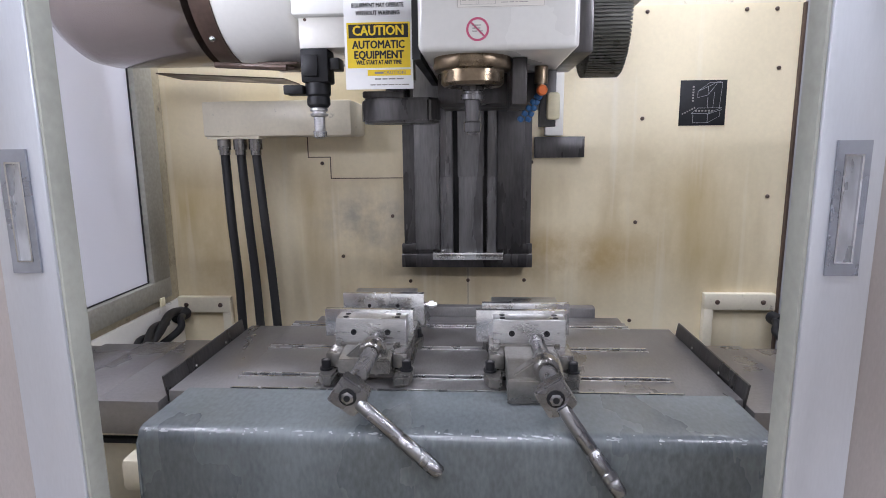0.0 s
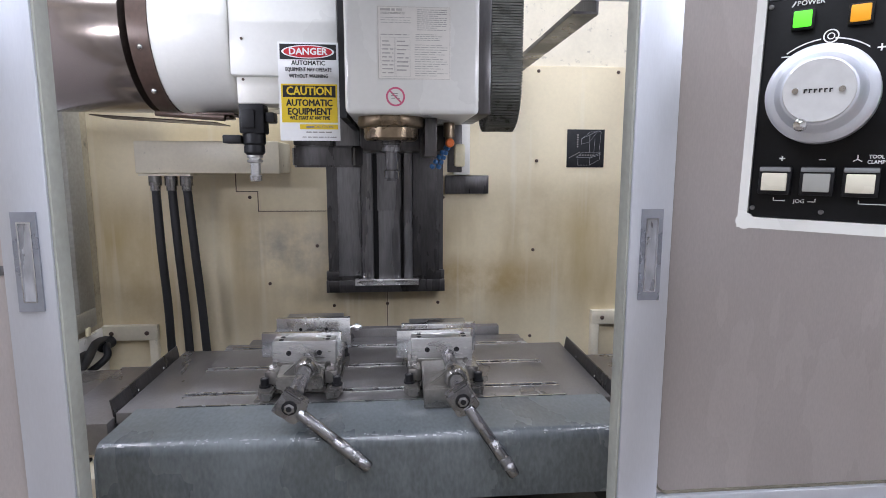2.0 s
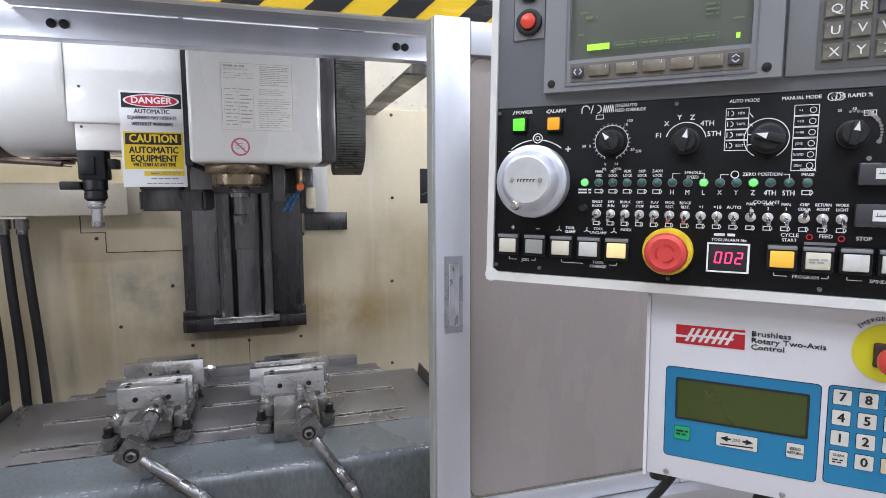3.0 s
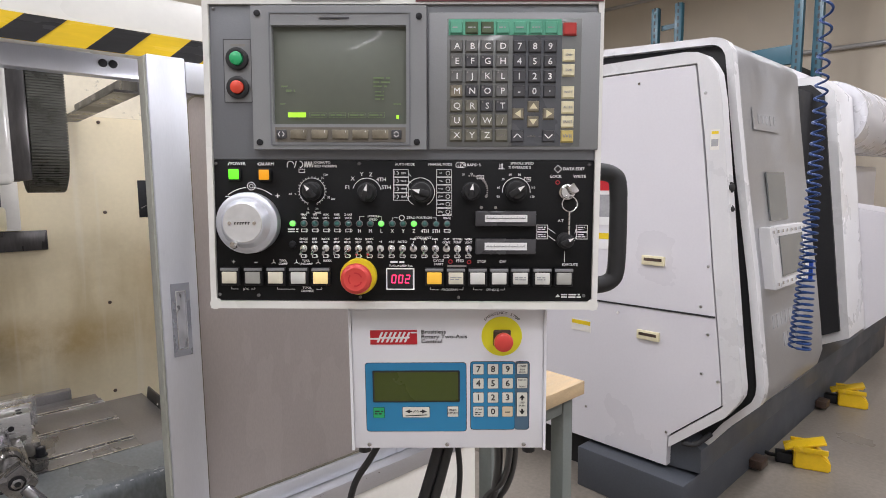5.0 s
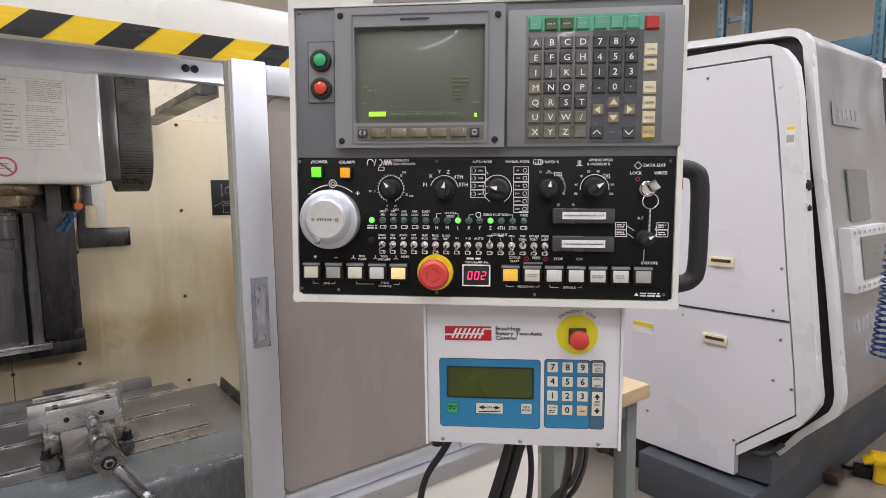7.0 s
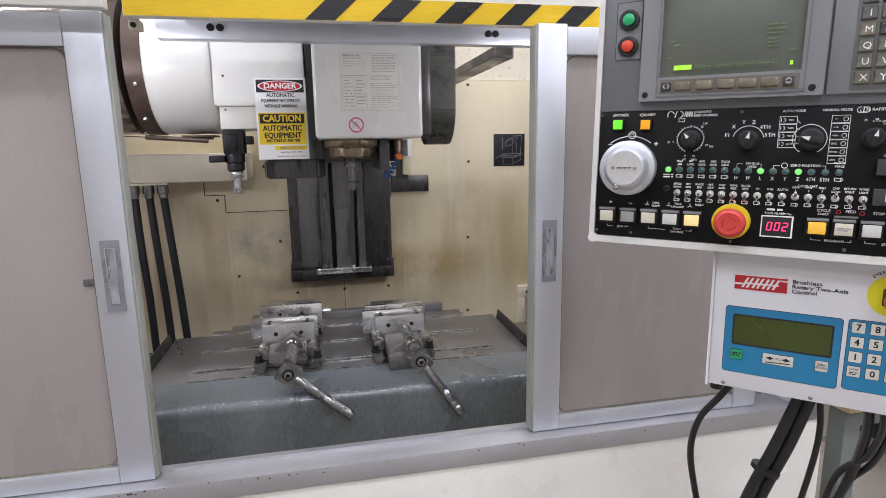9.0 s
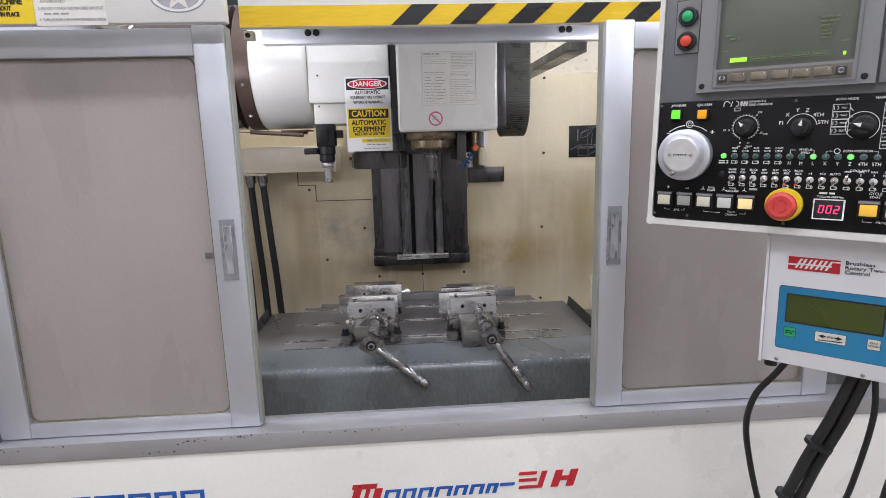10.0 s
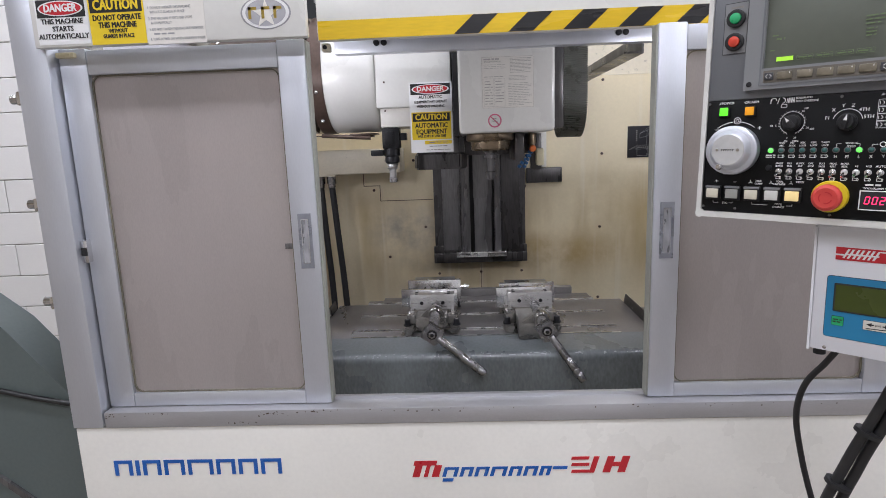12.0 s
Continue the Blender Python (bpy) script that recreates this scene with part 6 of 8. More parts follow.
# handwheel
hw = part("handwheel", lathe(bmesh.new(), [(0, 0.0405), (0.004, 0.0410), (0.016, 0.0405), (0.018, 0.0385), (0.019, 0.0360), (0.0195, 0.0330), (0.022, 0.0310), (0.030, 0.0275), (0.031, 0.0262)], (0.0586, -0.0005, 0.1079), (0, -1, 0), 64), ALU, pend, "silver hand pulse wheel")
part("wheel_face", lathe(bmesh.new(), [(0, 0.0255), (0.0010, 0.0250)], (0.0586, -0.0316, 0.1085), (0, -1, 0), 48), mat("wheel_face", (0.62, 0.62, 0.61), 0.45, 0.3, bump=0.02), hw)
for dx in (-0.0160, 0.0160):
    bm = bmesh.new()
    disc(bm, 0.0586 + dx, 0.1085, 0.0024, -0.0342, -0.0327, 12)
    part("wheel_screw", bm, CHROME, hw)
bm = bmesh.new()
x = 0.0485
for k in range(6):
    box(bm, x, x + 0.0011, -0.0330, -0.0327, 0.1066, 0.1098)
    box(bm, x + 0.0011, x + 0.0024, -0.0330, -0.0327, 0.1088, 0.1098)
    x += 0.0035
part("brand_mark", bm, INK_BLACK, hw)
part("crank_knob", lathe(bmesh.new(), [(0, 0.0040), (0.010, 0.0046), (0.014, 0.0052), (0.017, 0.0045), (0.018, 0.002)], (0.0490, -0.0240, 0.0805), (0, -1, 0), 18), CHROME, hw)
arc(W, 0.0586, 0.1079, 0.0475, 52, 84, 0.0011)
arc(W, 0.0586, 0.1079, 0.0475, 96, 128, 0.0011)
arc(W, 0.0605, 0.1570, 0.0052, 0, 360, 0.0011)
arc(W, 0.0605, 0.1570, 0.0024, 0, 360, 0.0008)
letter(W, "+", 0.0955, 0.1435, 0.0115, bold=0.01)
letter(W, "\u2013", 0.0285, 0.1435, 0.0115, bold=0.01)


def knob(x, z, angle, r=0.0135):
    r *= 0.88
    k = part("rotary_knob", lathe(bmesh.new(), [(0, r * 1.12), (0.003, r * 1.12), (0.0035, r), (0.014, r * 0.92), (0.0155, r * 0.8)], (x, -0.0002, z), (0, -1, 0), 28), BLACK, pend, "black rotary selector knob")
    bm = bmesh.new()
    box(bm, -r * 0.30, r * 0.30, -0.0195, -0.0150, -r * 0.95, r * 0.95, bevel=0.001)
    bm.transform(Matrix.Translation((x, 0, z)) @ Matrix.Rotation(radians(angle), 4, "Y"))
    part("knob_grip", bm, BLACK, k)
    bm = bmesh.new()
    prism(bm, [(-r * 0.22, r * 0.15), (r * 0.22, r * 0.15), (0, r * 0.9)], "y", -0.0199, -0.0196)
    bm.transform(Matrix.Translation((x, 0, z)) @ Matrix.Rotation(radians(angle), 4, "Y"))
    part("pointer", bm, INK_WHITE, k)


knob(0.1420, 0.1507, -40, 0.0130)
knob(0.2151, 0.1490, 12, 0.0135)
knob(0.2880, 0.1495, -75, 0.0150)
knob(0.3542, 0.1505, 10, 0.0130)
knob(0.4142, 0.1515, 55, 0.0145)
knob(0.4805, 0.0850, 60, 0.0115)
# feed override dial
for k in range(25):
    a = radians(250 - 320 * k / 24)
    line(W, 0.1420 + 0.0172 * math.cos(a), 0.1507 + 0.0172 * math.sin(a), 0.1420 + 0.0195 * math.cos(a), 0.1507 + 0.0195 * math.sin(a), 0.0007)
arc(W, 0.1420, 0.1507, 0.0172, -70, 250, 0.0006, n=40)
letter(W, "JOG/AUTO", 0.1445, 0.1885, 0.0046, align="LEFT", bold=0.012)
letter(W, "FEED OVERRIDE", 0.1445, 0.1836, 0.0046, align="LEFT", bold=0.012, wide=0.95)
for s, x, z in (("0", 0.1365, 0.1268), ("0%", 0.1355, 0.1215), ("24", 0.1478, 0.1268), ("240%", 0.1490, 0.1215), ("150", 0.1600, 0.1722), ("15", 0.1562, 0.1680), ("50", 0.1130, 0.1465), ("5", 0.1195, 0.1465), ("20", 0.1640, 0.1420), ("200", 0.1700, 0.1400)):
    letter(W, s, x, z, 0.0040)
ring_plate(W, (0.1245, 0.1330, 0.1750, 0.1800), (0.1252, 0.1323, 0.1757, 0.1793), -0.0008, -0.0004)
arc(W, 0.1135, 0.1860, 0.0042, 0, 180, 0.0012)
line(W, 0.1093, 0.1820, 0.1093, 0.1860, 0.0012)
line(W, 0.1190, 0.1815, 0.1215, 0.1905, 0.0012)
arc(W, 0.1258, 0.1860, 0.0042, -90, 90, 0.0012)
for k in range(5):
    line(W, 0.1320 + 0.0022 * k, 0.1820, 0.1331 + 0.0022 * k, 0.1900, 0.0009)
    line(W, 0.1331 + 0.0022 * k, 0.1900, 0.1342 + 0.0022 * k, 0.1820, 0.0009)
# axis select
arc(W, 0.2151, 0.1490, 0.0190, 10, 165, 0.0009)
for s, x, z in (("F1", 0.1895, 0.1555), ("X", 0.1965, 0.1672), ("Y", 0.2085, 0.1730), ("Z", 0.2205, 0.1725), ("4TH", 0.2345, 0.1660), ("5TH", 0.2410, 0.1555)):
    letter(W, s, x, z, 0.0070, bold=0.012)
# mode boxes
for k in range(4):
    ring_plate(W, (0.2505, 0.2708, 0.1695 - 0.0104 * k, 0.1797 - 0.0104 * k), (0.2511, 0.2702, 0.1701 - 0.0104 * k, 0.1791 - 0.0104 * k), -0.0008, -0.0004)
    arc(W, 0.2550, 0.1746 - 0.0104 * k, 0.0024, -90, 90, 0.0007)
    line(W, 0.2525, 0.1770 - 0.0104 * k, 0.2525, 0.1722 - 0.0104 * k, 0.0007)
    line(W, 0.2708, 0.1746 - 0.0104 * k, 0.2745, 0.1700 - 0.0085 * k, 0.0007)
for s, k in (("MDI", 0), ("TAPE", 1), ("MEM", 2), ("EDIT", 3)):
    letter(W, s, 0.2640, 0.1744 - 0.0104 * k, 0.0034)
for k in range(6):
    ring_plate(W, (0.3080, 0.3280, 0.1697 - 0.0103 * k, 0.1797 - 0.0103 * k), (0.3086, 0.3274, 0.1703 - 0.0103 * k, 0.1791 - 0.0103 * k), -0.0008, -0.0004)
for s, k in (("\u00d71", 0), ("\u00d710", 1), ("\u00d7100", 2), ("JOG", 3), ("RAPID", 4), ("ZRN", 5)):
    letter(W, s, 0.3135, 0.1746 - 0.0103 * k, 0.0032)
    arc(W, 0.3232, 0.1746 - 0.0103 * k, 0.0026, 0, 360, 0.0006, n=12)
arc(W, 0.2865, 0.1495, 0.0190, -60, 240, 0.0008, n=30)
letter(W, "AUTO MODE", 0.2660, 0.1862, 0.0046, bold=0.012, wide=0.95)
letter(W, "MANUAL MODE", 0.3130, 0.1862, 0.0046, bold=0.012, wide=0.95)
W2 = bmesh.new()
# rapid and spindle override
letter(W2, "% RAPID %", 0.3580, 0.1850, 0.0050, bold=0.012)
for k in range(3):
    arc(W2, 0.3395 + 0.003 * k, 0.1850, 0.0035, 0, 360, 0.0008, n=12)
for s, x, z in (("25", 0.3460, 0.1722), ("50", 0.3570, 0.1730)):
    letter(W2, s, x, z, 0.0036)
ring_plate(W2, (0.3640, 0.3735, 0.1665, 0.1715), (0.3646, 0.3729, 0.1671, 0.1709), -0.0008, -0.0004)
letter(W2, "100", 0.3688, 0.1690, 0.0034)
arc(W2, 0.4166, 0.1500, 0.0185, -5, 185, 0.0009)
letter(W2, "SPINDLE SPEED", 0.4240, 0.1872, 0.0048, bold=0.012, wide=0.95)
letter(W2, "% OVERRIDE %", 0.4210, 0.1818, 0.0048, bold=0.012, wide=0.95)
for k in range(3):
    line(W2, 0.3945 + 0.0018 * k, 0.1800, 0.3945 + 0.0018 * k, 0.1870, 0.0009)
line(W2, 0.3925, 0.1800, 0.4005, 0.1800, 0.0010)
for s, x, z in (("50", 0.3925, 0.1430), ("60", 0.3930, 0.1550), ("70", 0.3990, 0.1660), ("80", 0.4085, 0.1722), ("90", 0.4205, 0.1722), ("110", 0.4385, 0.1550), ("120", 0.4380, 0.1430)):
    letter(W2, s, x, z, 0.0042)
ring_plate(W2, (0.4270, 0.4360, 0.1635, 0.1690), (0.4276, 0.4354, 0.1641, 0.1684), -0.0008, -0.0004)
letter(W2, "100", 0.4315, 0.1662, 0.0036)
# key switch and legends
letter(W2, "DATA EDIT", 0.4925, 0.1800, 0.0056, bold=0.014)
line(W2, 0.4715, 0.1850, 0.4765, 0.1800, 0.0009), line(W2, 0.4765, 0.1800, 0.4715, 0.1750, 0.0009)
line(W2, 0.4715, 0.1750, 0.4665, 0.1800, 0.0009), line(W2, 0.4665, 0.1800, 0.4715, 0.1850, 0.0009)
letter(W2, "LOCK", 0.4690, 0.1700, 0.0056, bold=0.014)
letter(W2, "WRITE", 0.5005, 0.1700, 0.0056, bold=0.014)
letter(W2, "A.T", 0.4765, 0.1110, 0.0052, bold=0.012)
letter(W2, "EXECUTE", 0.4900, 0.0515, 0.0050, bold=0.012)
for x0, z0 in ((0.4445, 0.0960), (0.4445, 0.0862), (0.4975, 0.0960), (0.4975, 0.0862)):
    ring_plate(W2, (x0, x0 + 0.0150, z0, z0 + 0.0095), (x0 + 0.0007, x0 + 0.0143, z0 + 0.0007, z0 + 0.0088), -0.0008, -0.0004)
    bars(W2, x0 + 0.002, x0 + 0.013, z0 + 0.002, z0 + 0.0075, 2, -0.0005, 0.5, rg)
    line(W2, x0 + (0.0150 if x0 < 0.47 else 0), z0 + 0.005, 0.4825 + (-0.013 if x0 < 0.47 else 0.013), z0 - 0.002, 0.0007)
line(W2, 0.4825, 0.070, 0.4825, 0.055, 0.0008)
ks = part("key_switch", lathe(bmesh.new(), [(0, 0.0105), (0.003, 0.0105), (0.0035, 0.009), (0.009, 0.0085)], (0.4815, -0.0002, 0.1500), (0, -1, 0), 24), CHROME, pend, "chrome key switch with key and ring")
bm = B(-0.0065, 0.0065, -0.0010, 0.0010, -0.0040, 0.0065, bevel=0.0006)
bm.transform(Matrix.Translation((0.4855, -0.016, 0.1530)) @ Matrix.Rotation(radians(55), 4, "Y"))
part("key_blade", bm, CHROME, ks)
bm = bmesh.new()
cc = [(0.4826 + 0.0098 * math.cos(2 * math.pi * i / 28), -0.0150, 0.1340 + 0.0098 * math.sin(2 * math.pi * i / 28)) for i in range(29)]
part("key_ring", sweep(bm, cc, 0.0008, 6), CHROME, ks)
bm = bmesh.new()
for k in range(5):
    cyl(bm, (0.4826, -0.014, 0.1240 - 0.0062 * k), (0.4823, -0.014, 0.1188 - 0.0062 * k), 0.0014, seg=8)
part("key_chain", bm, CHROME, ks)
bm = bmesh.new()
for x, z in ((0.4690, 0.1628),):
    arc(bm, x, z, 0.0024, 0, 360, 0.0010)
arc(bm, 0.3520, 0.0555, 0.0024, 0, 360, 0.0010)
arc(bm, 0.3270, 0.0560, 0.0024, 0, 360, 0.0010)
part("red_mark", bm, INK_RED, blk)
# panel meters
for z0, z1 in ((0.1045, 0.1245), (0.0670, 0.0875)):
    mt = part("panel_meter", B(0.3600, 0.4400, -0.010, -0.0001, z0, z1, bevel=0.001), METER_GLASS, pend, "slim panel meter with white scale")
    part("meter_scale", B(0.3722, 0.4282, -0.0106, -0.0101, z0 + 0.0055, z1 - 0.0050), PAPER, mt)
    bm = bmesh.new()
    for k in range(26):
        x = 0.3752 + 0.002 * k
        box(bm, x, x + 0.0003, -0.0110, -0.0107, z0 + 0.0105, z0 + (0.0130 if k % 5 == 0 else 0.0118))
    box(bm, 0.3742, 0.4257, -0.0110, -0.0107, z0 + 0.0098, z0 + 0.0104)
    part("scale_marks", bm, INK_BLACK, mt)
# worn paint scratches
bm = bmesh.new()
rs = random.Random(4)
for k in range(16):
    a_ = radians(100 - 9 * k)
    px, pz = 0.3545 + 0.0165 * math.cos(a_) + 0.0012 * k * 0.35, 0.1545 + (0.0170 if k < 6 else 0.0185) * math.sin(a_)
    disc(bm, px, pz, rs.uniform(0.0010, 0.0021), -0.0007 - 0.00001 * k, -0.0002, 9)
bars(bm, 0.323, 0.350, 0.0485, 0.0515, 1, -0.0007, 0.9, rg, words=False)
disc(bm, 0.3680, 0.1290, 0.0022, -0.0008, -0.0002, 10)
disc(bm, 0.3870, 0.1290, 0.0020, -0.0008, -0.0002, 10)
part("paint_scrape", bm, INK_FADED, blk)

# leds, toggles
led_x = [0.1154, 0.1305, 0.1453, 0.1602, 0.1750, 0.1900, 0.2048, 0.2194, 0.2341, 0.2488, 0.2634, 0.2779, 0.2925, 0.3077, 0.3223]
for i, x in enumerate(led_x):
    on = i in (0, 8, 11)
    l_ = part("indicator_led", lathe(bmesh.new(), [(0, 0.0046), (0.0016, 0.0046), (0.0020, 0.0036)], (x, -0.0001, 0.1070), (0, -1, 0), 14), GREYSTEEL, pend, "lit green indicator" if on else "unlit teal indicator")
    part("lens", lathe(bmesh.new(), [(0, 0.0036), (0.0022, 0.0034), (0.0036, 0.0020), (0.0040, 0.0006)], (x, -0.0018, 0.1070), (0, -1, 0), 12), LED_ON if on else LED_OFF, l_)
    words = {1: ("MAN.", "ABS."), 2: ("M/T", "LOCK"), 3: ("AUX.", "LOCK"), 4: ("DISP.", "LOCK"), 5: ("Z-AXIS", "LOCK"), 14: ("MIRROR", "IMAGE")}.get(i)
    if words:
        letter(W, words[0], x, 0.1190, 0.0041, bold=0.016, wide=0.85), letter(W, words[1], x, 0.1145, 0.0041, bold=0.016, wide=0.85)
        ring_plate(W, (x - 0.0042, x + 0.0030, 0.0955, 0.1000), (x - 0.0034, x + 0.0022, 0.0963, 0.0992), -0.0008, -0.0004)
        line(W, x + 0.0030, 0.1005, x + 0.0050, 0.0978, 0.0008), line(W, x + 0.0050, 0.0978, x + 0.0030, 0.0950, 0.0008)
bars(W, 0.1085, 0.1225, 0.0945, 0.1010, 2, -0.0005, 0.55, rg)
for s, x in (("H", 0.2048), ("M", 0.2194), ("L", 0.2341), ("X", 0.2488), ("Y", 0.2634), ("Z", 0.2779), ("4TH", 0.2925), ("5TH", 0.3077)):
    letter(W, s, x, 0.0970, 0.0068, bold=0.014, wide=0.85)
letter(W, "SPINDLE", 0.2235, 0.1170, 0.0042, bold=0.01), letter(W, "SPEED", 0.2235, 0.1125, 0.0042, bold=0.01)
letter(W, "ZERO POSITION", 0.2850, 0.1150, 0.0046, bold=0.012)
letter(W, "COOLANT", 0.2900, 0.0880, 0.0046, bold=0.012)
for a, b in ((0.2048, 0.2115), (0.2341, 0.2300)):
    line(W, a, 0.1115, a, 0.1165, 0.0006), line(W, a, 0.1165, b, 0.1165, 0.0006)
line(W, 0.2488, 0.1115, 0.2488, 0.1150, 0.0006), line(W, 0.2488, 0.1150, 0.2560, 0.1150, 0.0006)
line(W, 0.3077, 0.1115, 0.3077, 0.1150, 0.0006), line(W, 0.3077, 0.1150, 0.3030, 0.1150, 0.0006)
arc(W, 0.2615, 0.1150, 0.0034, 0, 360, 0.0009)
for i in range(16):
    x = 0.1295 + 0.01477 * i
    t_ = part("toggle_switch", lathe(bmesh.new(), [(0, 0.0048), (0.0015, 0.0048), (0.0018, 0.0036), (0.0060, 0.0034), (0.0065, 0.0020)], (x, -0.0001, 0.0735), (0, -1, 0), 12), BRIGHT, pend, "small chrome toggle switch" if i == 0 else "")
    up = 1 if i in (10, 13) else -1
    part("lever", lathe(bmesh.new(), [(0, 0.0013), (0.012, 0.0021), (0.014, 0.0017)], (x, -0.0060, 0.0735), (0, -1, 0.55 * up), 10), CHROME, t_)
    if i < 7 or i > 9:
        a_, b_ = (("SINGLE", "BLOCK"), ("DRY", "RUN"), ("BLOCK", "SKIP"), ("OPT.", "STOP"), ("PLAY", "BACK"), ("PROG.", "REST."), ("BLOCK", "REST."), 0, 0, 0, ("MAN.", "1"), ("MAN.", "2"), ("MAN.", "3"), ("CHIP", "CONV."), ("RETURN", "POINT"), ("WORK", "LIGHT"))[i]
        letter(W, a_, x, 0.0862, 0.0040, bold=0.016, wide=0.85), letter(W, b_, x, 0.0819, 0.0040, bold=0.016, wide=0.85)
    ring_plate(W, (x - 0.0038, x + 0.0024, 0.0608, 0.0652), (x - 0.0030, x + 0.0016, 0.0616, 0.0644), -0.0008, -0.0004)
    line(W, x + 0.0024, 0.0655, x + 0.0042, 0.0630, 0.0008), line(W, x + 0.0042, 0.0630, x + 0.0024, 0.0605, 0.0008)
for s, i in (("\u00d71", 7), ("\u00d710", 8), ("AUTO", 9)):
    letter(W, s, 0.1295 + 0.01477 * i, 0.0825, 0.0046, bold=0.012)
part("toggle_switch", lathe(bmesh.new(), [(0, 0.0050), (0.002, 0.0050), (0.004, 0.0030)], (0.1145, -0.0001, 0.0785), (0, -1, 0), 14), BLACKOX, pend)

# square lit buttons
SQ = [(0.0303, CAP_CREAM), (0.0619, CAP_GREY), (0.0924, CAP_CREAM), (0.1229, CAP_WHITE), (0.1528, LAMP_PALE), (0.3054, LAMP_AMBER), (0.3343, CAP_CREAM), (0.3633, CAP_WHITE), (0.3921, CAP_WHITE), (0.4203, CAP_WHITE), (0.4498, CAP_WHITE), (0.4786, CAP_GREY)]
for i, (x, m_) in enumerate(SQ):
    b = part("square_button", B(x - 0.0125, x + 0.0125, -0.006, -0.0001, 0.0230, 0.0478, bevel=0.0012), BLACKOX, pend, "square push button with hinged guard, %s cap" % {"button_cap_cream": "cream", "button_cap_grey": "grey", "button_cap_white": "white", "lamp_amber": "lit amber", "lamp_pale_amber": "lit pale amber"}[m_.name])
    part("button_cap", B(x - 0.0098, x + 0.0098, -0.0095, -0.0061, 0.0262, 0.0420, bevel=0.0010), m_, b)
    part("guard_bar", B(x - 0.0120, x + 0.0120, -0.0085, -0.0061, 0.0432, 0.0470, bevel=0.0008), BEZEL_GREY, b)
bm = bmesh.new()
for x in (0.4203, 0.4498, 0.3343):
    bars(bm, x - 0.0075, x + 0.0075, 0.0315, 0.0370, 2, -0.0097, 0.5, rg)
part("cap_print", bm, INK_GREY, blk)
letter(W, "+", 0.0340, 0.0545, 0.0090, bold=0.02), letter(W, "\u2013", 0.0640, 0.0545, 0.0090, bold=0.02)
for x, a_, b_ in ((0.1010, "TOOL", "CLAMP"), (0.1320, "TOOL", "UNCLAMP"), (0.1610, "INDEX", "")):
    letter(W, a_, x, 0.0565, 0.0042, bold=0.016, wide=0.9)
    if b_:
        letter(W, b_, x, 0.0522, 0.0042, bold=0.016, wide=0.9)
    for q in (90, 210, 330):
        line(W, x - 0.0125, 0.0545, x - 0.0125 + 0.0036 * math.cos(radians(q)), 0.0545 + 0.0036 * math.sin(radians(q)), 0.0009)
letter(W, "CYCLE", 0.3110, 0.0570, 0.0050, bold=0.012), letter(W, "START", 0.3110, 0.0522, 0.0042, bold=0.012)
letter(W, "FEED", 0.3400, 0.0570, 0.0050, bold=0.012), letter(W, "STOP", 0.3690, 0.0560, 0.0050, bold=0.012), letter(W, "CW", 0.3970, 0.0560, 0.0052, bold=0.012)
letter(W, "JOG", 0.0500, 0.0175, 0.0048), letter(W, "TOOL", 0.1330, 0.0195, 0.0044), letter(W, "CHANGE", 0.1330, 0.0150, 0.0044)
letter(W, "PROGRAM", 0.3260, 0.0175, 0.0046), letter(W, "SPINDLE", 0.3840, 0.0175, 0.0046)
letter(W, "TOOL/ALARM No.", 0.2600, 0.0500, 0.0040, bold=0.01)
bars(W, 0.246, 0.270, 0.0530, 0.0575, 1, -0.0005, 0.6, rg)
for a, b in ((0.0303, 0.0395), (0.0619, 0.0565), (0.0924, 0.1170), (0.1528, 0.1450), (0.3000, 0.3110), (0.3440, 0.3385), (0.3585, 0.3700), (0.4000, 0.3950)):
    line(W, a, 0.0205, a, 0.0175, 0.0007), line(W, a, 0.0175, b, 0.0175, 0.0007)
prism(W, [(0.4690, 0.0080), (0.4750, 0.0080), (0.4720, 0.0125)], "y", -0.0008, -0.0003)
bars(W, 0.4765, 0.5030, 0.0065, 0.0130, 2, -0.0005, 0.55, rg)
W2.transform(Matrix.Translation((-0.0024, 0, 0.0006)))
tagged(part("legend", W2, INK_WHITE, blk), "white printed legends", kind="stuff")
tagged(part("legend", W, INK_WHITE, blk), "white printed legends", kind="stuff")

# emergency stop and digit window
es = part("emergency_stop", lathe(bmesh.new(), [(0, 0.0245), (0.008, 0.0245), (0.010, 0.0235), (0.0105, 0.021)], (0.2037, -0.0001, 0.0360), (0, -1, 0), 40), ESTOP_Y, pend, "red mushroom emergency stop on a yellow collar")
part("mushroom", lathe(bmesh.new(), [(0.0, 0.012), (0.010, 0.012), (0.0105, 0.0195), (0.016, 0.0205), (0.021, 0.0190), (0.0235, 0.0150), (0.0230, 0.0120), (0.0230, 0.002)], (0.2037, -0.0100, 0.0355), (0, -1, 0), 40), ESTOP_R, es)
bm = bmesh.new()
for k in range(3):
    arc(bm, 0.2037, 0.0355, 0.0085, 20 + 120 * k, 100 + 120 * k, 0.0018, -0.0335, 10)
part("turn_arrows", bm, INK_RED, es)
dg = part("digit_window", B(0.2420, 0.2765, -0.003, -0.0001, 0.0190, 0.0455, bevel=0.0005), DARK, pend, "dark window with glowing red digits")
part("window_rim", ring_plate(bmesh.new(), (0.2405, 0.2785, 0.0175, 0.0470), (0.2420, 0.2765, 0.0190, 0.0455), -0.0036, -0.0002), INK_WHITE, dg)


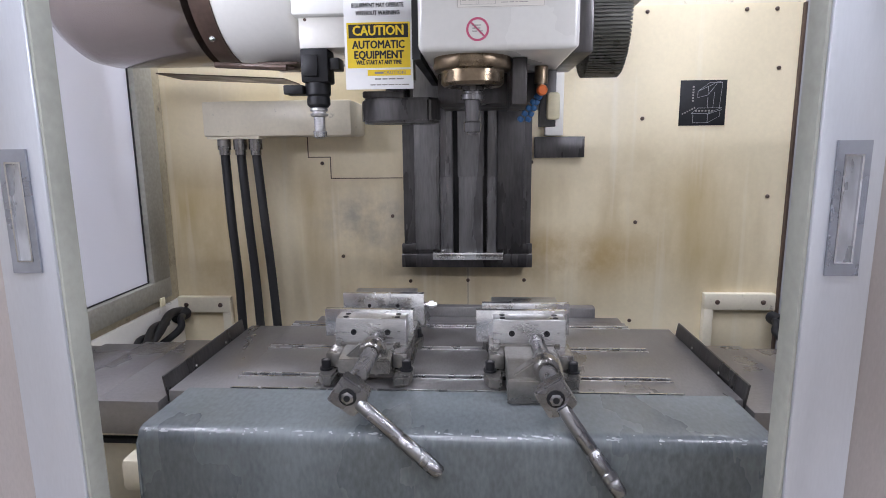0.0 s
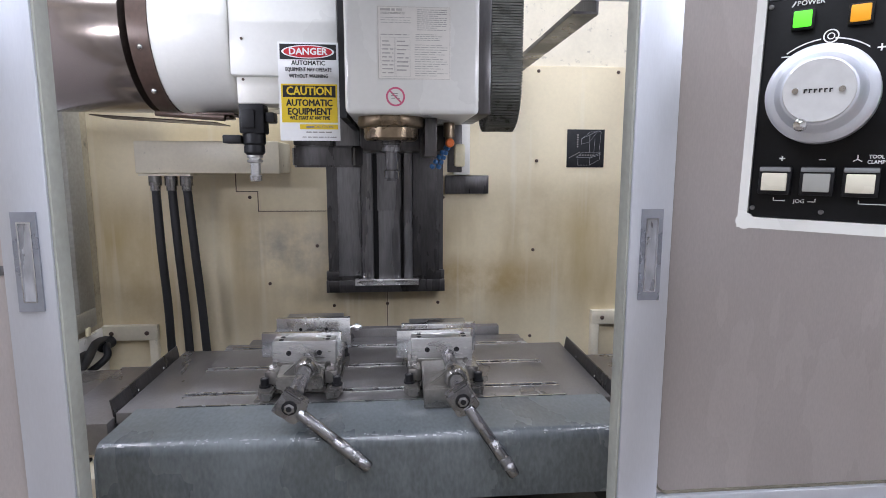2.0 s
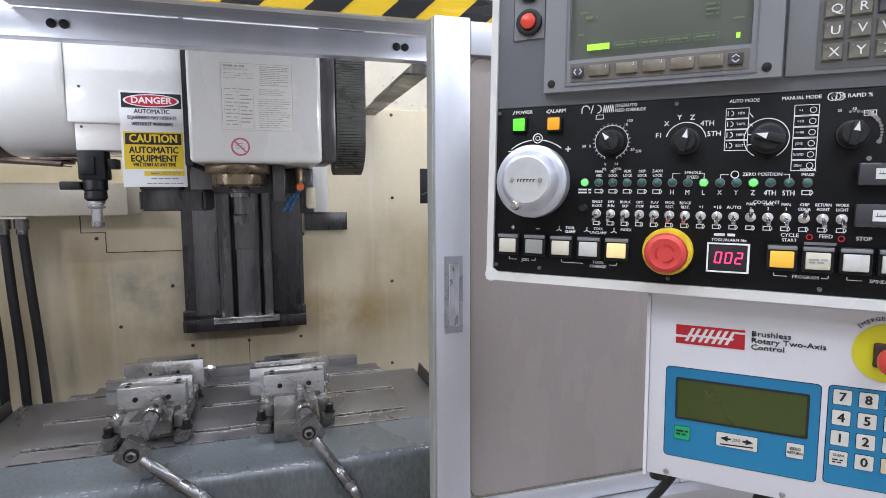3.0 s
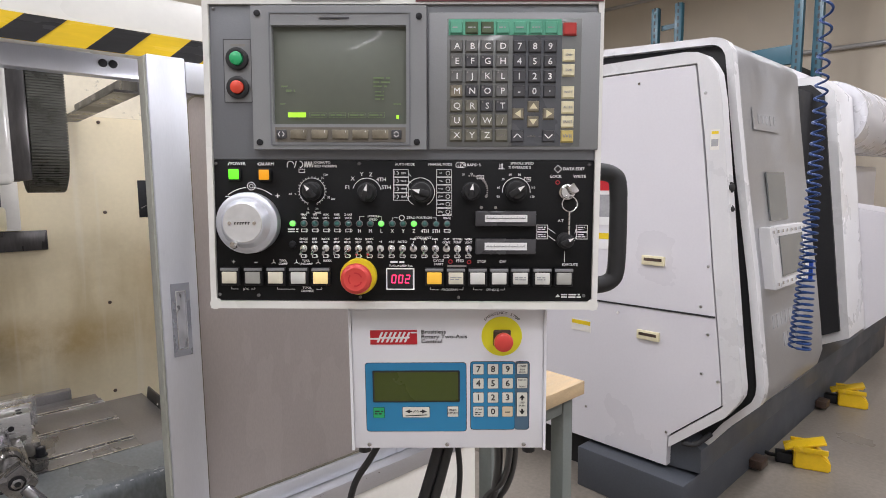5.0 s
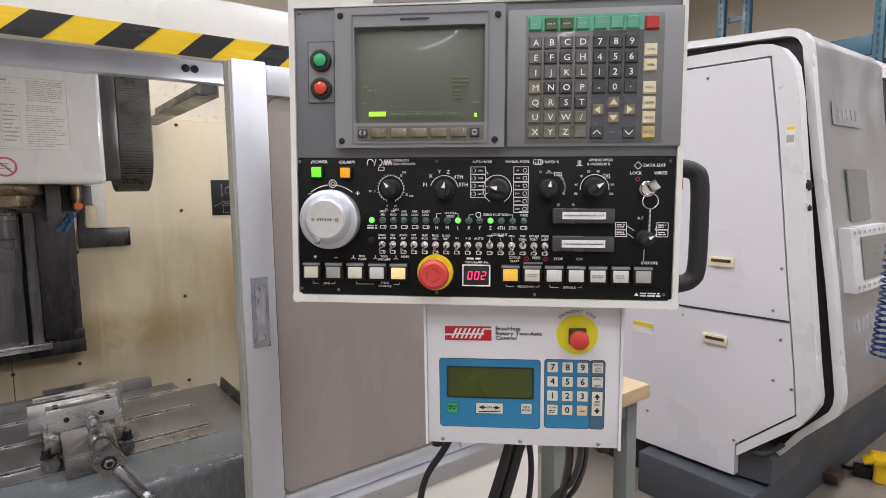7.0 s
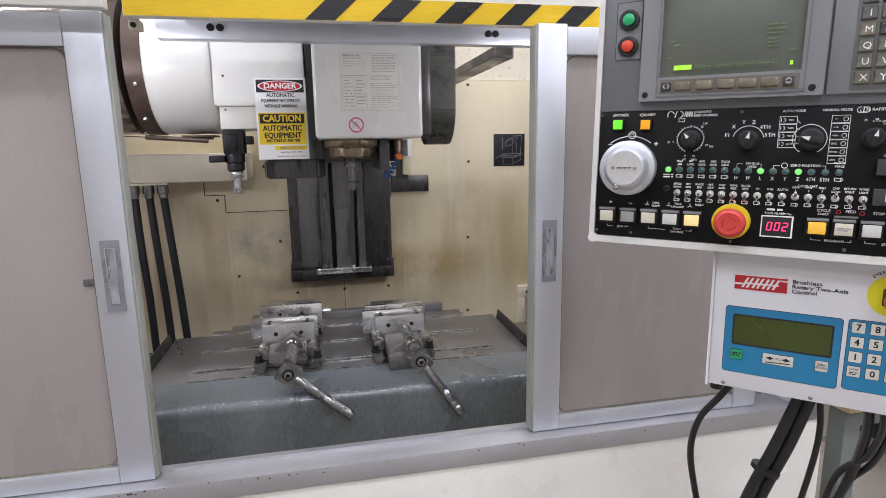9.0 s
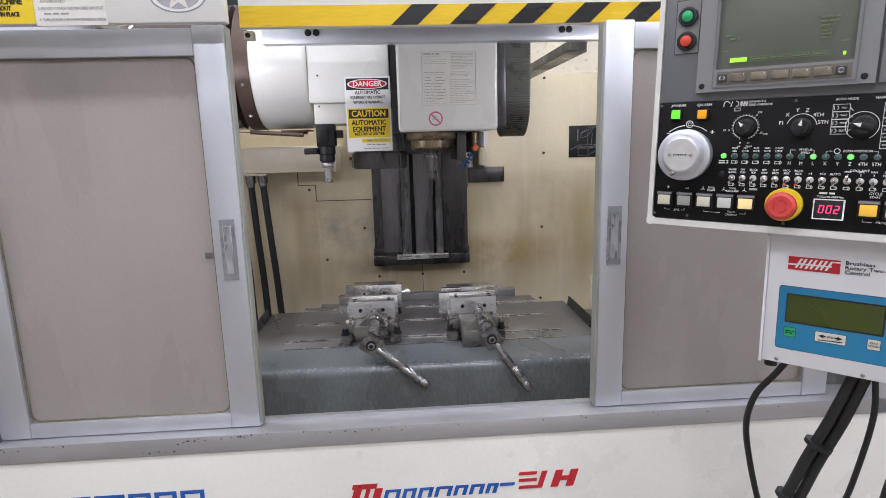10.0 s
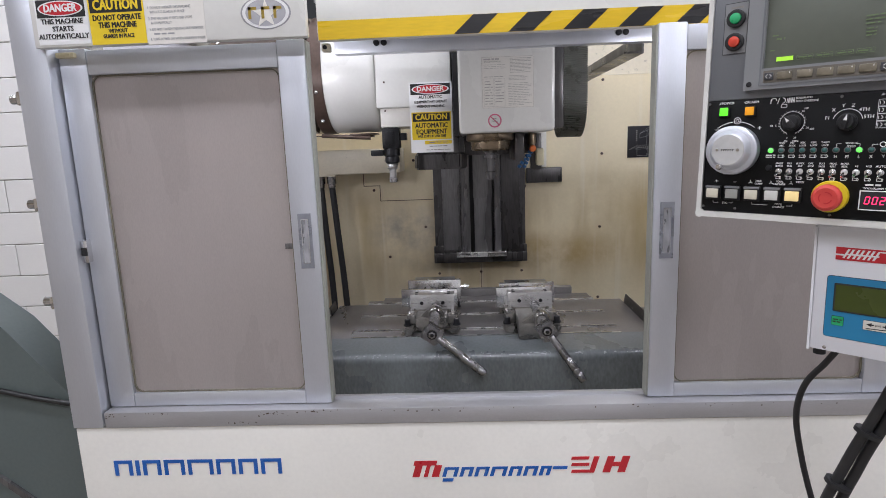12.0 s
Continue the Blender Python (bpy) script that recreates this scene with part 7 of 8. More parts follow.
def digit(bm, x, z, w, h, segs, lean=0.12, t=0.0017, y=-0.0036):
    for s in segs:
        a, b = {"a": ((0, h), (w, h)), "b": ((w, h), (w, h / 2)), "c": ((w, h / 2), (w, 0)), "d": ((0, 0), (w, 0)), "e": ((0, h / 2), (0, 0)), "f": ((0, h), (0, h / 2)), "g": ((0, h / 2), (w, h / 2))}[s]
        line(bm, x + a[0] + lean * a[1], z + a[1], x + b[0] + lean * b[1], z + b[1], t, y)


bm = bmesh.new()
for k, s in enumerate(("abcdef", "abcdef", "abdeg")):
    digit(bm, 0.2478 + 0.0092 * k, 0.0272, 0.0050, 0.0104, s, t=0.0013)
part("digits", bm, DIGIT, dg)

# grab handle
pts = curve_points([(0.512, 0.055, 0.1800), (0.538, 0.055, 0.1800), (0.557, 0.055, 0.1755), (0.5655, 0.055, 0.1600), (0.5670, 0.055, 0.100), (0.5655, 0.055, 0.040), (0.557, 0.055, 0.0225), (0.538, 0.055, 0.0165), (0.512, 0.055, 0.0165)], 8)
part("grab_handle", sweep(bmesh.new(), pts, 0.0125, 14), BLACK, pend, "black tubular grab handle")
part("arm_socket", B(0.20, 0.31, 0.1505, 0.172, 0.29, 0.39, bevel=0.004), WHITE, pend)

# ---- rotary control box ----
PM = pose(0.347, 0.1753, 1.3721, 1.27, 0, -43.57) @ Matrix.Scale(1.005, 4)
rb_ = thing("rotary_control_box", "white rotary axis control box with blue keypad, hung under the pendant", "control box", PM)
part("case", B(0.1845, 0.4595, 0.004, 0.100, -0.2205, -0.0085, bevel=0.003), WHITE_BOX, rb_, "white powder-coated case")
part("face_plate", B(0.1865, 0.4575, 0.0, 0.0038, -0.2185, -0.0130, bevel=0.0006), WHITE_BOX, rb_, "white face plate")
bm = bmesh.new()
for x0, x1, z0, z1 in ((0.1825, 0.1862, -0.2205, -0.0095), (0.4578, 0.4615, -0.2205, -0.0095), (0.1825, 0.4615, -0.0128, -0.0092)):
    box(bm, x0, x1, -0.0035, 0.0035, z0, z1)
part("hood_lip", bm, WHITE_BOX, rb_)
part("hanger_strap", B(0.23, 0.41, 0.03, 0.09, -0.0083, 0.0, bevel=0.0), GREYSTEEL, rb_)
logo = part("logo_plate", B(0.2127, 0.2791, -0.0009, -0.0001, -0.0632, -0.0425), INK_RED, rb_, "red badge with white strokes")
bm = bmesh.new()
box(bm, 0.2127, 0.2240, -0.0013, -0.0010, -0.0560, -0.0535)
box(bm, 0.2700, 0.2791, -0.0013, -0.0010, -0.0470, -0.0450)
for x in (0.2245, 0.2305, 0.2375, 0.2435, 0.2505, 0.2565, 0.2630):
    prism(bm, [(x - 0.003, -0.0600), (x + 0.0002, -0.0600), (x + 0.0072, -0.0450), (x + 0.0040, -0.0450)], "y", -0.0013, -0.0010)
prism(bm, [(0.2245, -0.0545), (0.268, -0.0545), (0.269, -0.0522), (0.2256, -0.0522)], "y", -0.00135, -0.00105)
part("badge_mark", bm, PAPER, logo)
bm = letter(bmesh.new(), "Brushless", 0.2845, -0.0452, 0.0078, align="LEFT", bold=0.008, wide=1.2)
letter(bm, "Rotary Two-Axis", 0.2845, -0.0523, 0.0078, align="LEFT", bold=0.008, wide=1.2)
letter(bm, "Control", 0.2845, -0.0592, 0.0078, align="LEFT", bold=0.008, wide=1.2)
for i, ch in enumerate("EMERGENCY STOP"):
    a = radians(134 - 88 * i / 13)
    if ch != " ":
        letter(bm, ch, 0, 0, 0.0054, 0, bold=0.0, m=Matrix.Translation((0.3985 + 0.0335 * math.cos(a), -0.0004, -0.0520 + 0.0335 * math.sin(a))) @ Matrix.Rotation(-(a - math.pi / 2), 4, "Y"))
part("lettering", bm, INK_BLACK, rb_, "black printed words")
e2 = part("emergency_stop", lathe(bmesh.new(), [(0, 0.0285), (0.0006, 0.0285)], (0.3985, -0.0002, -0.0520), (0, -1, 0), 48), ESTOP_DISC, rb_, "red emergency stop on a bright yellow disc")
part("stop_base", B(0.3865, 0.4110, -0.0050, -0.0009, -0.0660, -0.0420, bevel=0.002), BROWN, e2)
part("mushroom", lathe(bmesh.new(), [(0, 0.008), (0.012, 0.008), (0.0125, 0.0125), (0.017, 0.0135), (0.021, 0.0125), (0.0228, 0.009), (0.0232, 0.003)], (0.3992, -0.0051, -0.0545), (0, -1, 0), 30), ESTOP_R, e2)


def rounded_plate(x0, x1, z0, z1, y0, y1, r):
    bm = bmesh.new()
    pts_ = []
    for cx, cz, a0 in ((x1 - r, z1 - r, 0), (x0 + r, z1 - r, 90), (x0 + r, z0 + r, 180), (x1 - r, z0 + r, 270)):
        for k in range(6):
            a = radians(a0 + 18 * k)
            pts_.append((cx + r * math.cos(a), cz + r * math.sin(a)))
    return prism(bm, pts_, "y", y0, y1)


for x0, x1, z0, z1, m_ in ((0.2045, 0.3478, -0.1925, -0.0908, BLUE), (0.3545, 0.4172, -0.1900, -0.0895, BLUE), (0.4176, 0.4375, -0.1900, -0.0895, BLUE_DARK)):
    part("keypad_edge", rounded_plate(x0 - 0.0008, x1 + 0.0008, z0 - 0.0008, z1 + 0.0008, -0.0003, -0.0001, 0.0045), INK_BLACK, rb_)
    part("keypad_sheet", rounded_plate(x0, x1, z0, z1, -0.0008, -0.0004, 0.004), m_, rb_)
part("lcd_rim", rounded_plate(0.2145, 0.3390, -0.1485, -0.1015, -0.0016, -0.0009, 0.002), DARK, rb_)
part("lcd_display", rounded_plate(0.2170, 0.3365, -0.1460, -0.1040, -0.0020, -0.0017, 0.001), LCD, rb_, "blank olive-green display")
LB = bmesh.new()


def flat_key(x0, x1, z0, z1, m_):
    part("key_rim", rounded_plate(x0 - 0.0006, x1 + 0.0006, z0 - 0.0006, z1 + 0.0006, -0.0010, -0.0009, 0.0014), INK_BLACK, rb_)
    return part("key", rounded_plate(x0, x1, z0, z1, -0.0018, -0.0011, 0.0012), m_, rb_)


flat_key(0.2146, 0.2302, -0.1716, -0.1568, BTN_GREEN)
bars(LB, 0.2165, 0.2285, -0.1675, -0.1600, 2, -0.0020, 0.5, rg)
flat_key(0.2566, 0.2952, -0.1712, -0.1561, KEY_WHITE)
for s in (-1, 1):
    prism(LB, [(0.2759 + s * 0.0155, -0.1622), (0.2759 + s * 0.0085, -0.1590), (0.2759 + s * 0.0085, -0.1654)], "y", -0.0022, -0.0019)
    box(LB, 0.2759 + min(s * 0.0085, s * 0.0055), 0.2759 + max(s * 0.0085, s * 0.0055), -0.0022, -0.0019, -0.1632, -0.1612)
letter(LB, "JOG", 0.2759, -0.1622, 0.0042, -0.0020)
line(LB, 0.2605, -0.1690, 0.2915, -0.1674, 0.0014, -0.0020)
flat_key(0.3214, 0.3364, -0.1704, -0.1553, KEY_WHITE)
letter(LB, "ZERO", 0.3289, -0.1605, 0.0040, -0.0020), letter(LB, "RETURN", 0.3289, -0.1650, 0.0036, -0.0020)
for r, row in enumerate(("789", "456", "123", " 0-")):
    for c, ch in enumerate(row):
        x, z = (0.3654, 0.3862, 0.4070)[c], -0.0999 - 0.0210 * r
        flat_key(x - 0.0074, x + 0.0074, z - 0.0074, z + 0.0074, KEY_TAN if ch == "-" else KEY_WHITE)
        if ch == " ":
            letter(LB, "CLEAR", x, z + 0.0035, 0.0034, -0.0020)
            bars(LB, x - 0.005, x + 0.005, z - 0.005, z, 2, -0.0019, 0.5, rg)
        else:
            letter(LB, "\u2013" if ch == "-" else ch, x, z, 0.0125, -0.0020, bold=0.02)
for z0, z1 in ((-0.1070, -0.0920), (-0.1280, -0.1130)):
    flat_key(0.4203, 0.4350, z0, z1, KEY_WHITE)
letter(LB, "MODE", 0.4277, -0.0955, 0.0038, -0.0020), letter(LB, "RUN", 0.4277, -0.1005, 0.0034, -0.0020), letter(LB, "PROG", 0.4277, -0.1045, 0.0034, -0.0020)
letter(LB, "DISPLAY", 0.4277, -0.1160, 0.0032, -0.0020), letter(LB, "SCAN", 0.4277, -0.1255, 0.0034, -0.0020)
flat_key(0.4203, 0.4350, -0.1700, -0.1345, KEY_WHITE)
for s, zc in ((1, -0.1375), (-1, -0.1670)):
    prism(LB, [(0.4277, zc), (0.4277 - 0.0042, zc - s * 0.0055), (0.4277 + 0.0042, zc - s * 0.0055)], "y", -0.0022, -0.0019)
    box(LB, 0.4265, 0.4289, -0.0022, -0.0019, min(zc - s * 0.0055, zc - s * 0.0085), max(zc - s * 0.0055, zc - s * 0.0085))
letter(LB, "STEP", 0.4277, -0.1495, 0.0034, -0.0020), letter(LB, "SCAN", 0.4277, -0.1540, 0.0034, -0.0020)
tagged(part("legend", LB, INK_BLACK, rb_), "black printed legends", kind="stuff")
for x, z in ((0.2073, -0.2130), (0.3202, -0.2130), (0.4305, -0.2130)):
    part("face_screw", lathe(bmesh.new(), [(0, 0.0030), (0.001, 0.0030), (0.0014, 0.0015)], (x, -0.0001, z), (0, -1, 0), 12), CHROME, rb_)
for x in (0.1970, 0.4400):
    part("rubber_foot", cyl(bmesh.new(), (x, 0.020, -0.2206), (x, 0.020, -0.232), 0.0095, seg=16), BLACK, rb_)

# ---- pendant stand and cables ----
bm = B(0.0, 0.515, -0.04, 0.04, 1.67, 1.75, bevel=0.008)
bm.transform(Matrix.Translation((0.628, 0.118, 0)) @ Matrix.Rotation(math.atan2(0.30, 0.41), 4, "Z"))
part("pendant_arm", bm, WHITE_FRONT, mc, "white pendant arm on the corner post")
for k, (ctrl, r) in enumerate((
        ([(0.222, 0.05, -0.222), (0.200, 0.055, -0.262), (0.172, 0.06, -0.31), (0.160, 0.065, -0.37), (0.168, 0.07, -0.44), (0.19, 0.09, -0.55), (0.24, 0.14, -0.75), (0.30, 0.16, -1.05)], 0.0055),
        ([(0.312, 0.05, -0.222), (0.285, 0.035, -0.31), (0.248, 0.015, -0.42), (0.215, 0.0, -0.56), (0.19, 0.0, -0.90)], 0.0085),
        ([(0.326, 0.05, -0.222), (0.302, 0.04, -0.31), (0.266, 0.025, -0.42), (0.235, 0.01, -0.56), (0.21, 0.01, -0.90)], 0.0085),
        ([(0.334, 0.045, -0.222), (0.338, 0.05, -0.30), (0.322, 0.05, -0.42), (0.290, 0.05, -0.60), (0.27, 0.06, -1.0)], 0.0045),
        ([(0.405, 0.08, -0.222), (0.420, 0.10, -0.27), (0.415, 0.16, -0.36), (0.375, 0.22, -0.46), (0.35, 0.26, -0.70)], 0.0055),
        ([(0.415, 0.08, -0.222), (0.432, 0.12, -0.28), (0.425, 0.18, -0.38), (0.385, 0.24, -0.50), (0.36, 0.28, -0.75)], 0.0055),
        ([(0.395, 0.09, -0.222), (0.405, 0.13, -0.30), (0.40, 0.20, -0.42), (0.37, 0.26, -0.60), (0.35, 0.30, -0.85)], 0.0075))):
    bm = sweep(bmesh.new(), curve_points(ctrl, 10), r, 10)
    bm.transform(PM)
    solo("control_cable", bm, CABLE, "black rubber control cable hanging from the box", "cable", group="cables under the control box")
for x, y, z in ((0.272, 0.028, -0.36), (0.240, 0.012, -0.46)):
    bm = lathe(bmesh.new(), [(0, 0.021), (0.007, 0.021)], (x, y, z), (0.33, 0.15, 1), 14)
    bm.transform(PM)
    solo("cable_tie", bm, BLACK, "black cable tie around the hanging cables", "cable tie", group="cable ties")

# ---- workbench ----
wb = thing("workbench", "small workbench with a worn maple top and grey legs", "workbench")
part("bench_top", B(1.15, 1.59, 0.385, 1.20, 0.855, 0.900, bevel=0.004), MAPLE, wb, "worn maple butcher-block top")
for x, y in ((1.17, 0.41), (1.51, 0.41), (1.17, 1.12), (1.51, 1.12)):
    part("leg", B(x, x + 0.05, y, y + 0.05, 0.0, 0.8548, bevel=0.003), BENCH_GREY, wb)
part("rail", B(1.2205, 1.5095, 0.415, 0.455, 0.80, 0.8546, bevel=0.002), BENCH_GREY, wb)

# ---- lathe ----
lt = thing("cnc_lathe", "light grey enclosed lathe with sliding silver door", "machine tool", Matrix.Translation((0, 0.02, 0)) @ Matrix.Diagonal((1, 1, 0.984, 1)))


def slant_y(z):
    return 0.161 + (z - 0.674) * 0.1346


SEAM = [(1.75, 2.100), (0.447, 2.064), (0.410, 1.790), (0.377, 1.501), (0.340, 1.138), (0.298, 0.773), (0.283, 0.595), (0.515, 0.384), (0.515, 0.236), (1.75, 0.22)]
bm = bmesh.new()
prism(bm, SEAM, "x", 2.50, 2.56)
body = part("end_cover", bm, LATHE_GREY, lt, "light grey end cover panels")
bm = bmesh.new()
prism(bm, [(1.75, 2.16), (0.49, 2.126), (0.440, 2.117), (0.405, 2.098), (0.377, 2.063), (0.353, 2.020), (0.333, 1.905), (0.303, 1.620), (0.258, 1.190), (0.216, 0.805), (0.201, 0.690), (0.204, 0.650), (0.222, 0.612), (0.267, 0.545), (0.508, 0.330), (0.508, 0.380),
           (0.276, 0.592), (0.291, 0.773), (0.333, 1.138), (0.370, 1.501), (0.403, 1.790), (0.440, 2.071), (1.75, 2.107)], "x", 2.499, 2.562)
bmesh.ops.bevel(bm, geom=[g for g in bm.edges if abs(g.verts[0].co.x - 2.499) < 1e-4 and abs(g.verts[1].co.x - 2.499) < 1e-4 and min(q.co.y + 0.001 for q in g.verts) < slant_y((g.verts[0].co.z + g.verts[1].co.z) / 2) + 0.075 and g.verts[0].co.z > 0.6 and g.verts[1].co.z > 0.6], offset=0.003, segments=2, affect="EDGES")
part("end_trim", bm, LATHE_WHITE, lt, "white rounded end trim")
seam = bmesh.new()
prism(seam, [(1.75, 0.958), (0.322, 0.978), (0.322, 0.986), (1.75, 0.966)], "x", 2.4955, 2.4995)
part("panel_seam", seam, DARK, lt)
# dark solid paints the shade between end trim and hood frame
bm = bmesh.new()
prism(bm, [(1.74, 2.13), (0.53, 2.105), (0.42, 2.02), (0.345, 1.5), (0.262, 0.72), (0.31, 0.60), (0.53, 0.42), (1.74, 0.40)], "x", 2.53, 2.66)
part("hood_gap_shade", bm, DARK, lt, "dark block painting the shade in the gap behind the hood frame")
for y, z in ((0.605, 1.205), (0.62, 0.846)):
    p_ = part("finger_pull", B(2.486, 2.4995, y - 0.055, y + 0.055, z - 0.022, z + 0.022, bevel=0.003), KEY_CREAM, lt, "cream recessed finger pull")
    part("pull_slot", B(2.4845, 2.4865, y - 0.043, y + 0.043, z - 0.002, z + 0.012), BROWN, p_)
for y, z in ((0.40, 1.94), (0.36, 1.20), (0.35, 0.90), (0.30, 0.70), (0.52, 0.40), (0.78, 0.93), (0.95, 0.40), (0.70, 2.02), (0.385, 1.02), (0.37, 0.72)):
    part("cover_screw", lathe(bmesh.new(), [(0, 0.008), (0.004, 0.006)], (2.4995, y, z), (-1, 0, 0), 10), CHROME, body)
# hood with sliding door
RIM_OUT = [(1.75, 2.28), (0.93, 2.232), (0.587, 2.204), (0.424, 2.192), (0.388, 2.182), (0.360, 2.162), (0.340, 2.125), (0.330, 2.05), (0.314, 1.910), (0.276, 1.621), (0.204, 1.140), (0.162, 0.803), (0.149, 0.690), (0.152, 0.640), (0.167, 0.596), (0.288, 0.461), (0.369, 0.353)]
RIM_IN = [(0.388, 0.362), (0.312, 0.478), (0.198, 0.608), (0.184, 0.645), (0.181, 0.690), (0.194, 0.803), (0.236, 1.140), (0.308, 1.621), (0.345, 1.910), (0.360, 2.045), (0.368, 2.108), (0.383, 2.136), (0.402, 2.152), (0.428, 2.161), (0.587, 2.173), (0.93, 2.199), (1.75, 2.245)]
hood = bmesh.new()
prism(hood, RIM_OUT + RIM_IN, "x", 2.60, 2.648)
part("hood_frame", hood, LATHE_WHITE, lt, "white rounded hood frame")
bm = bmesh.new()
prism(bm, [(1.75, 2.27), (0.60, 2.205), (0.44, 2.196), (0.385, 2.172), (0.352, 2.125), (0.330, 1.916), (0.292, 1.623), (0.219, 1.134), (0.175, 0.792), (0.162, 0.668), (0.181, 0.582), (0.303, 0.445), (0.50, 0.43), (1.75, 0.43)], "x", 2.649, 3.50)
# added dark plate, paints the shade inside the hood rim
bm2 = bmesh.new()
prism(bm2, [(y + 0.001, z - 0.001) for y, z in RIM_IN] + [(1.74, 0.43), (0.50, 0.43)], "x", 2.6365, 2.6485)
part("hood_shadow_plate", bm2, DARK, lt, "dark plate painting the shade behind the hood rim")
sd_ = part("sliding_hood", bm, LATHE_SILVER, lt, "silver-grey sliding front door")


def on_front(bm, x0, x1, z0, z1, d0, d1):
    """A slab laid on the sloping front, from d0 to d1 in front of it."""
    vs_ = [bm.verts.new((x, slant_y(z) + 0.028 - d, z)) for d in (d0, d1) for x, z in ((x0, z0), (x1, z0), (x1, z1), (x0, z1))]
    for f in ((0, 1, 2, 3), (7, 6, 5, 4), (0, 4, 5, 1), (1, 5, 6, 2), (2, 6, 7, 3), (3, 7, 4, 0)):
        bm.faces.new([vs_[i] for i in f])
    bmesh.ops.recalc_face_normals(bm, faces=bm.faces)
    return bm


part("door_window", on_front(bmesh.new(), 2.89, 3.13, 1.385, 1.61, 0.030, 0.036), GLASS_GREY, sd_, "small grey door window")
bm = on_front(bmesh.new(), 2.74, 3.25, 1.09, 1.36, 0.030, 0.075)
wb2 = part("window_box", bm, LATHE_WHITE, sd_, "white bolted window box")
part("window_glass", on_front(bmesh.new(), 2.84, 3.16, 1.14, 1.32, 0.0765, 0.080), GLASS_GREY, wb2)
for k in range(8):
    for z in (1.105, 1.335):
        part("window_bolt", on_front(bmesh.new(), 2.765 + 0.06 * k, 2.78 + 0.06 * k, z, z + 0.013, 0.0765, 0.081), CHROME, wb2)
bm = on_front(bmesh.new(), 2.80, 3.13, 1.80, 1.90, 0.030, 0.032)
bd = part("brand_badge", bm, LATHE_SILVER, sd_, "pale badge with grey strokes")
bm = bmesh.new()
for k in range(5):
    on_front(bm, 2.86 + 0.05 * k, 2.875 + 0.05 * k, 1.83, 1.875, 0.0325, 0.034)
    on_front(bm, 2.875 + 0.05 * k, 2.89 + 0.05 * k, 1.86, 1.875, 0.0325, 0.034)
part("badge_mark", bm, INK_GREY, bd)
for x, n_, z in ((2.80, 7, 0.90), (2.92, 4, 0.80)):
    for k in range(n_):
        part("model_stroke", on_front(bmesh.new(), x + 0.055 * k, x + 0.055 * k + 0.030, z, z + 0.06, 0.030, 0.032), INK_GREY, sd_)
for y, z, r in ((0.300, 1.541, 0.024), (0.294, 1.450, 0.017)):
    part("end_knob", lathe(bmesh.new(), [(0, r), (0.006, r), (0.0065, 0.6 * r), (0.016, 0.62 * r), (0.019, 0.4 * r)], (2.530, y, z), (-0.45, -0.89, 0), 16), BLACK, lt)
bm = B(2.4975, 2.4985, 0.336, 0.372, 1.70, 1.785)
lab = part("caution_label", bm, PAPER_OLD, lt, "small caution label")
part("label_head", B(2.4968, 2.4974, 0.340, 0.368, 1.766, 1.778), YELLOW, lab)
part("label_print", B(2.4968, 2.4974, 0.340, 0.368, 1.715, 1.745), INK_GREY, lab)
lab = part("caution_label", B(2.497, 2.4995, 0.932, 1.045, 0.800, 0.860), PAPER_OLD, lt, "small caution label")
part("label_head", B(2.4955, 2.4968, 0.934, 1.043, 0.836, 0.856), YELLOW, lab)
lab = part("caution_label", B(2.497, 2.4995, 0.80, 0.92, 1.36, 1.58), PAPER, lt, "red topped warning label")
part("label_head", B(2.4955, 2.4968, 0.80, 0.92, 1.53, 1.58), INK_RED, lab)
part("label_picture", B(2.4955, 2.4968, 0.82, 0.90, 1.40, 1.51), INK_GREY, lab)
lab = part("caution_label", B(2.497, 2.4995, 0.83, 0.92, 1.24, 1.32), PAPER, lt, "small caution label")
part("label_head", B(2.4955, 2.4968, 0.83, 0.92, 1.29, 1.32), YELLOW, lab)
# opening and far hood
# dark sheet and solid block stand in for shade in the open bay
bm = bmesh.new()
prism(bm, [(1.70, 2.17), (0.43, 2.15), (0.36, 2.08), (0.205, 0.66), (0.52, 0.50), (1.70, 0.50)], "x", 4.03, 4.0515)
part("bay_shade_sheet", bm, DARK, lt, "dark sheet painting the shade on the side of the cutting bay")
part("bay_shade_block", B(3.502, 4.0295, 0.42, 1.70, 0.60, 2.10), DARK, lt, "solid dark block for the shade inside the open cutting bay")
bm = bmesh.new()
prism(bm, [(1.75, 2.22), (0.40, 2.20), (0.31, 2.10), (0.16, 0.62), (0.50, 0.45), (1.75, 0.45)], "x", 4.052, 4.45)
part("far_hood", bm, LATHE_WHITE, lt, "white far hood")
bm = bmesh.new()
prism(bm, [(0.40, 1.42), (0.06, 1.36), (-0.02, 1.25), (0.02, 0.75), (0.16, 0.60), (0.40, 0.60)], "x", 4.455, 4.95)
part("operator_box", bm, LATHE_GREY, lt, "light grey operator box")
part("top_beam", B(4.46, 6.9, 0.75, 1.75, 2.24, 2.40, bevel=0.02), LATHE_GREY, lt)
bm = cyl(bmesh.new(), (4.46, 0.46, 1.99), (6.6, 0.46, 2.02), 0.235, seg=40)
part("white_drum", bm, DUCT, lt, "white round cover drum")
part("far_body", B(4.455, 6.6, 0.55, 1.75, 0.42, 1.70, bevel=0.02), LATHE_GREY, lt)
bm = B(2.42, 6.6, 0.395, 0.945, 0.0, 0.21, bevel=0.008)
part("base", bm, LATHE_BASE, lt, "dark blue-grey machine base")
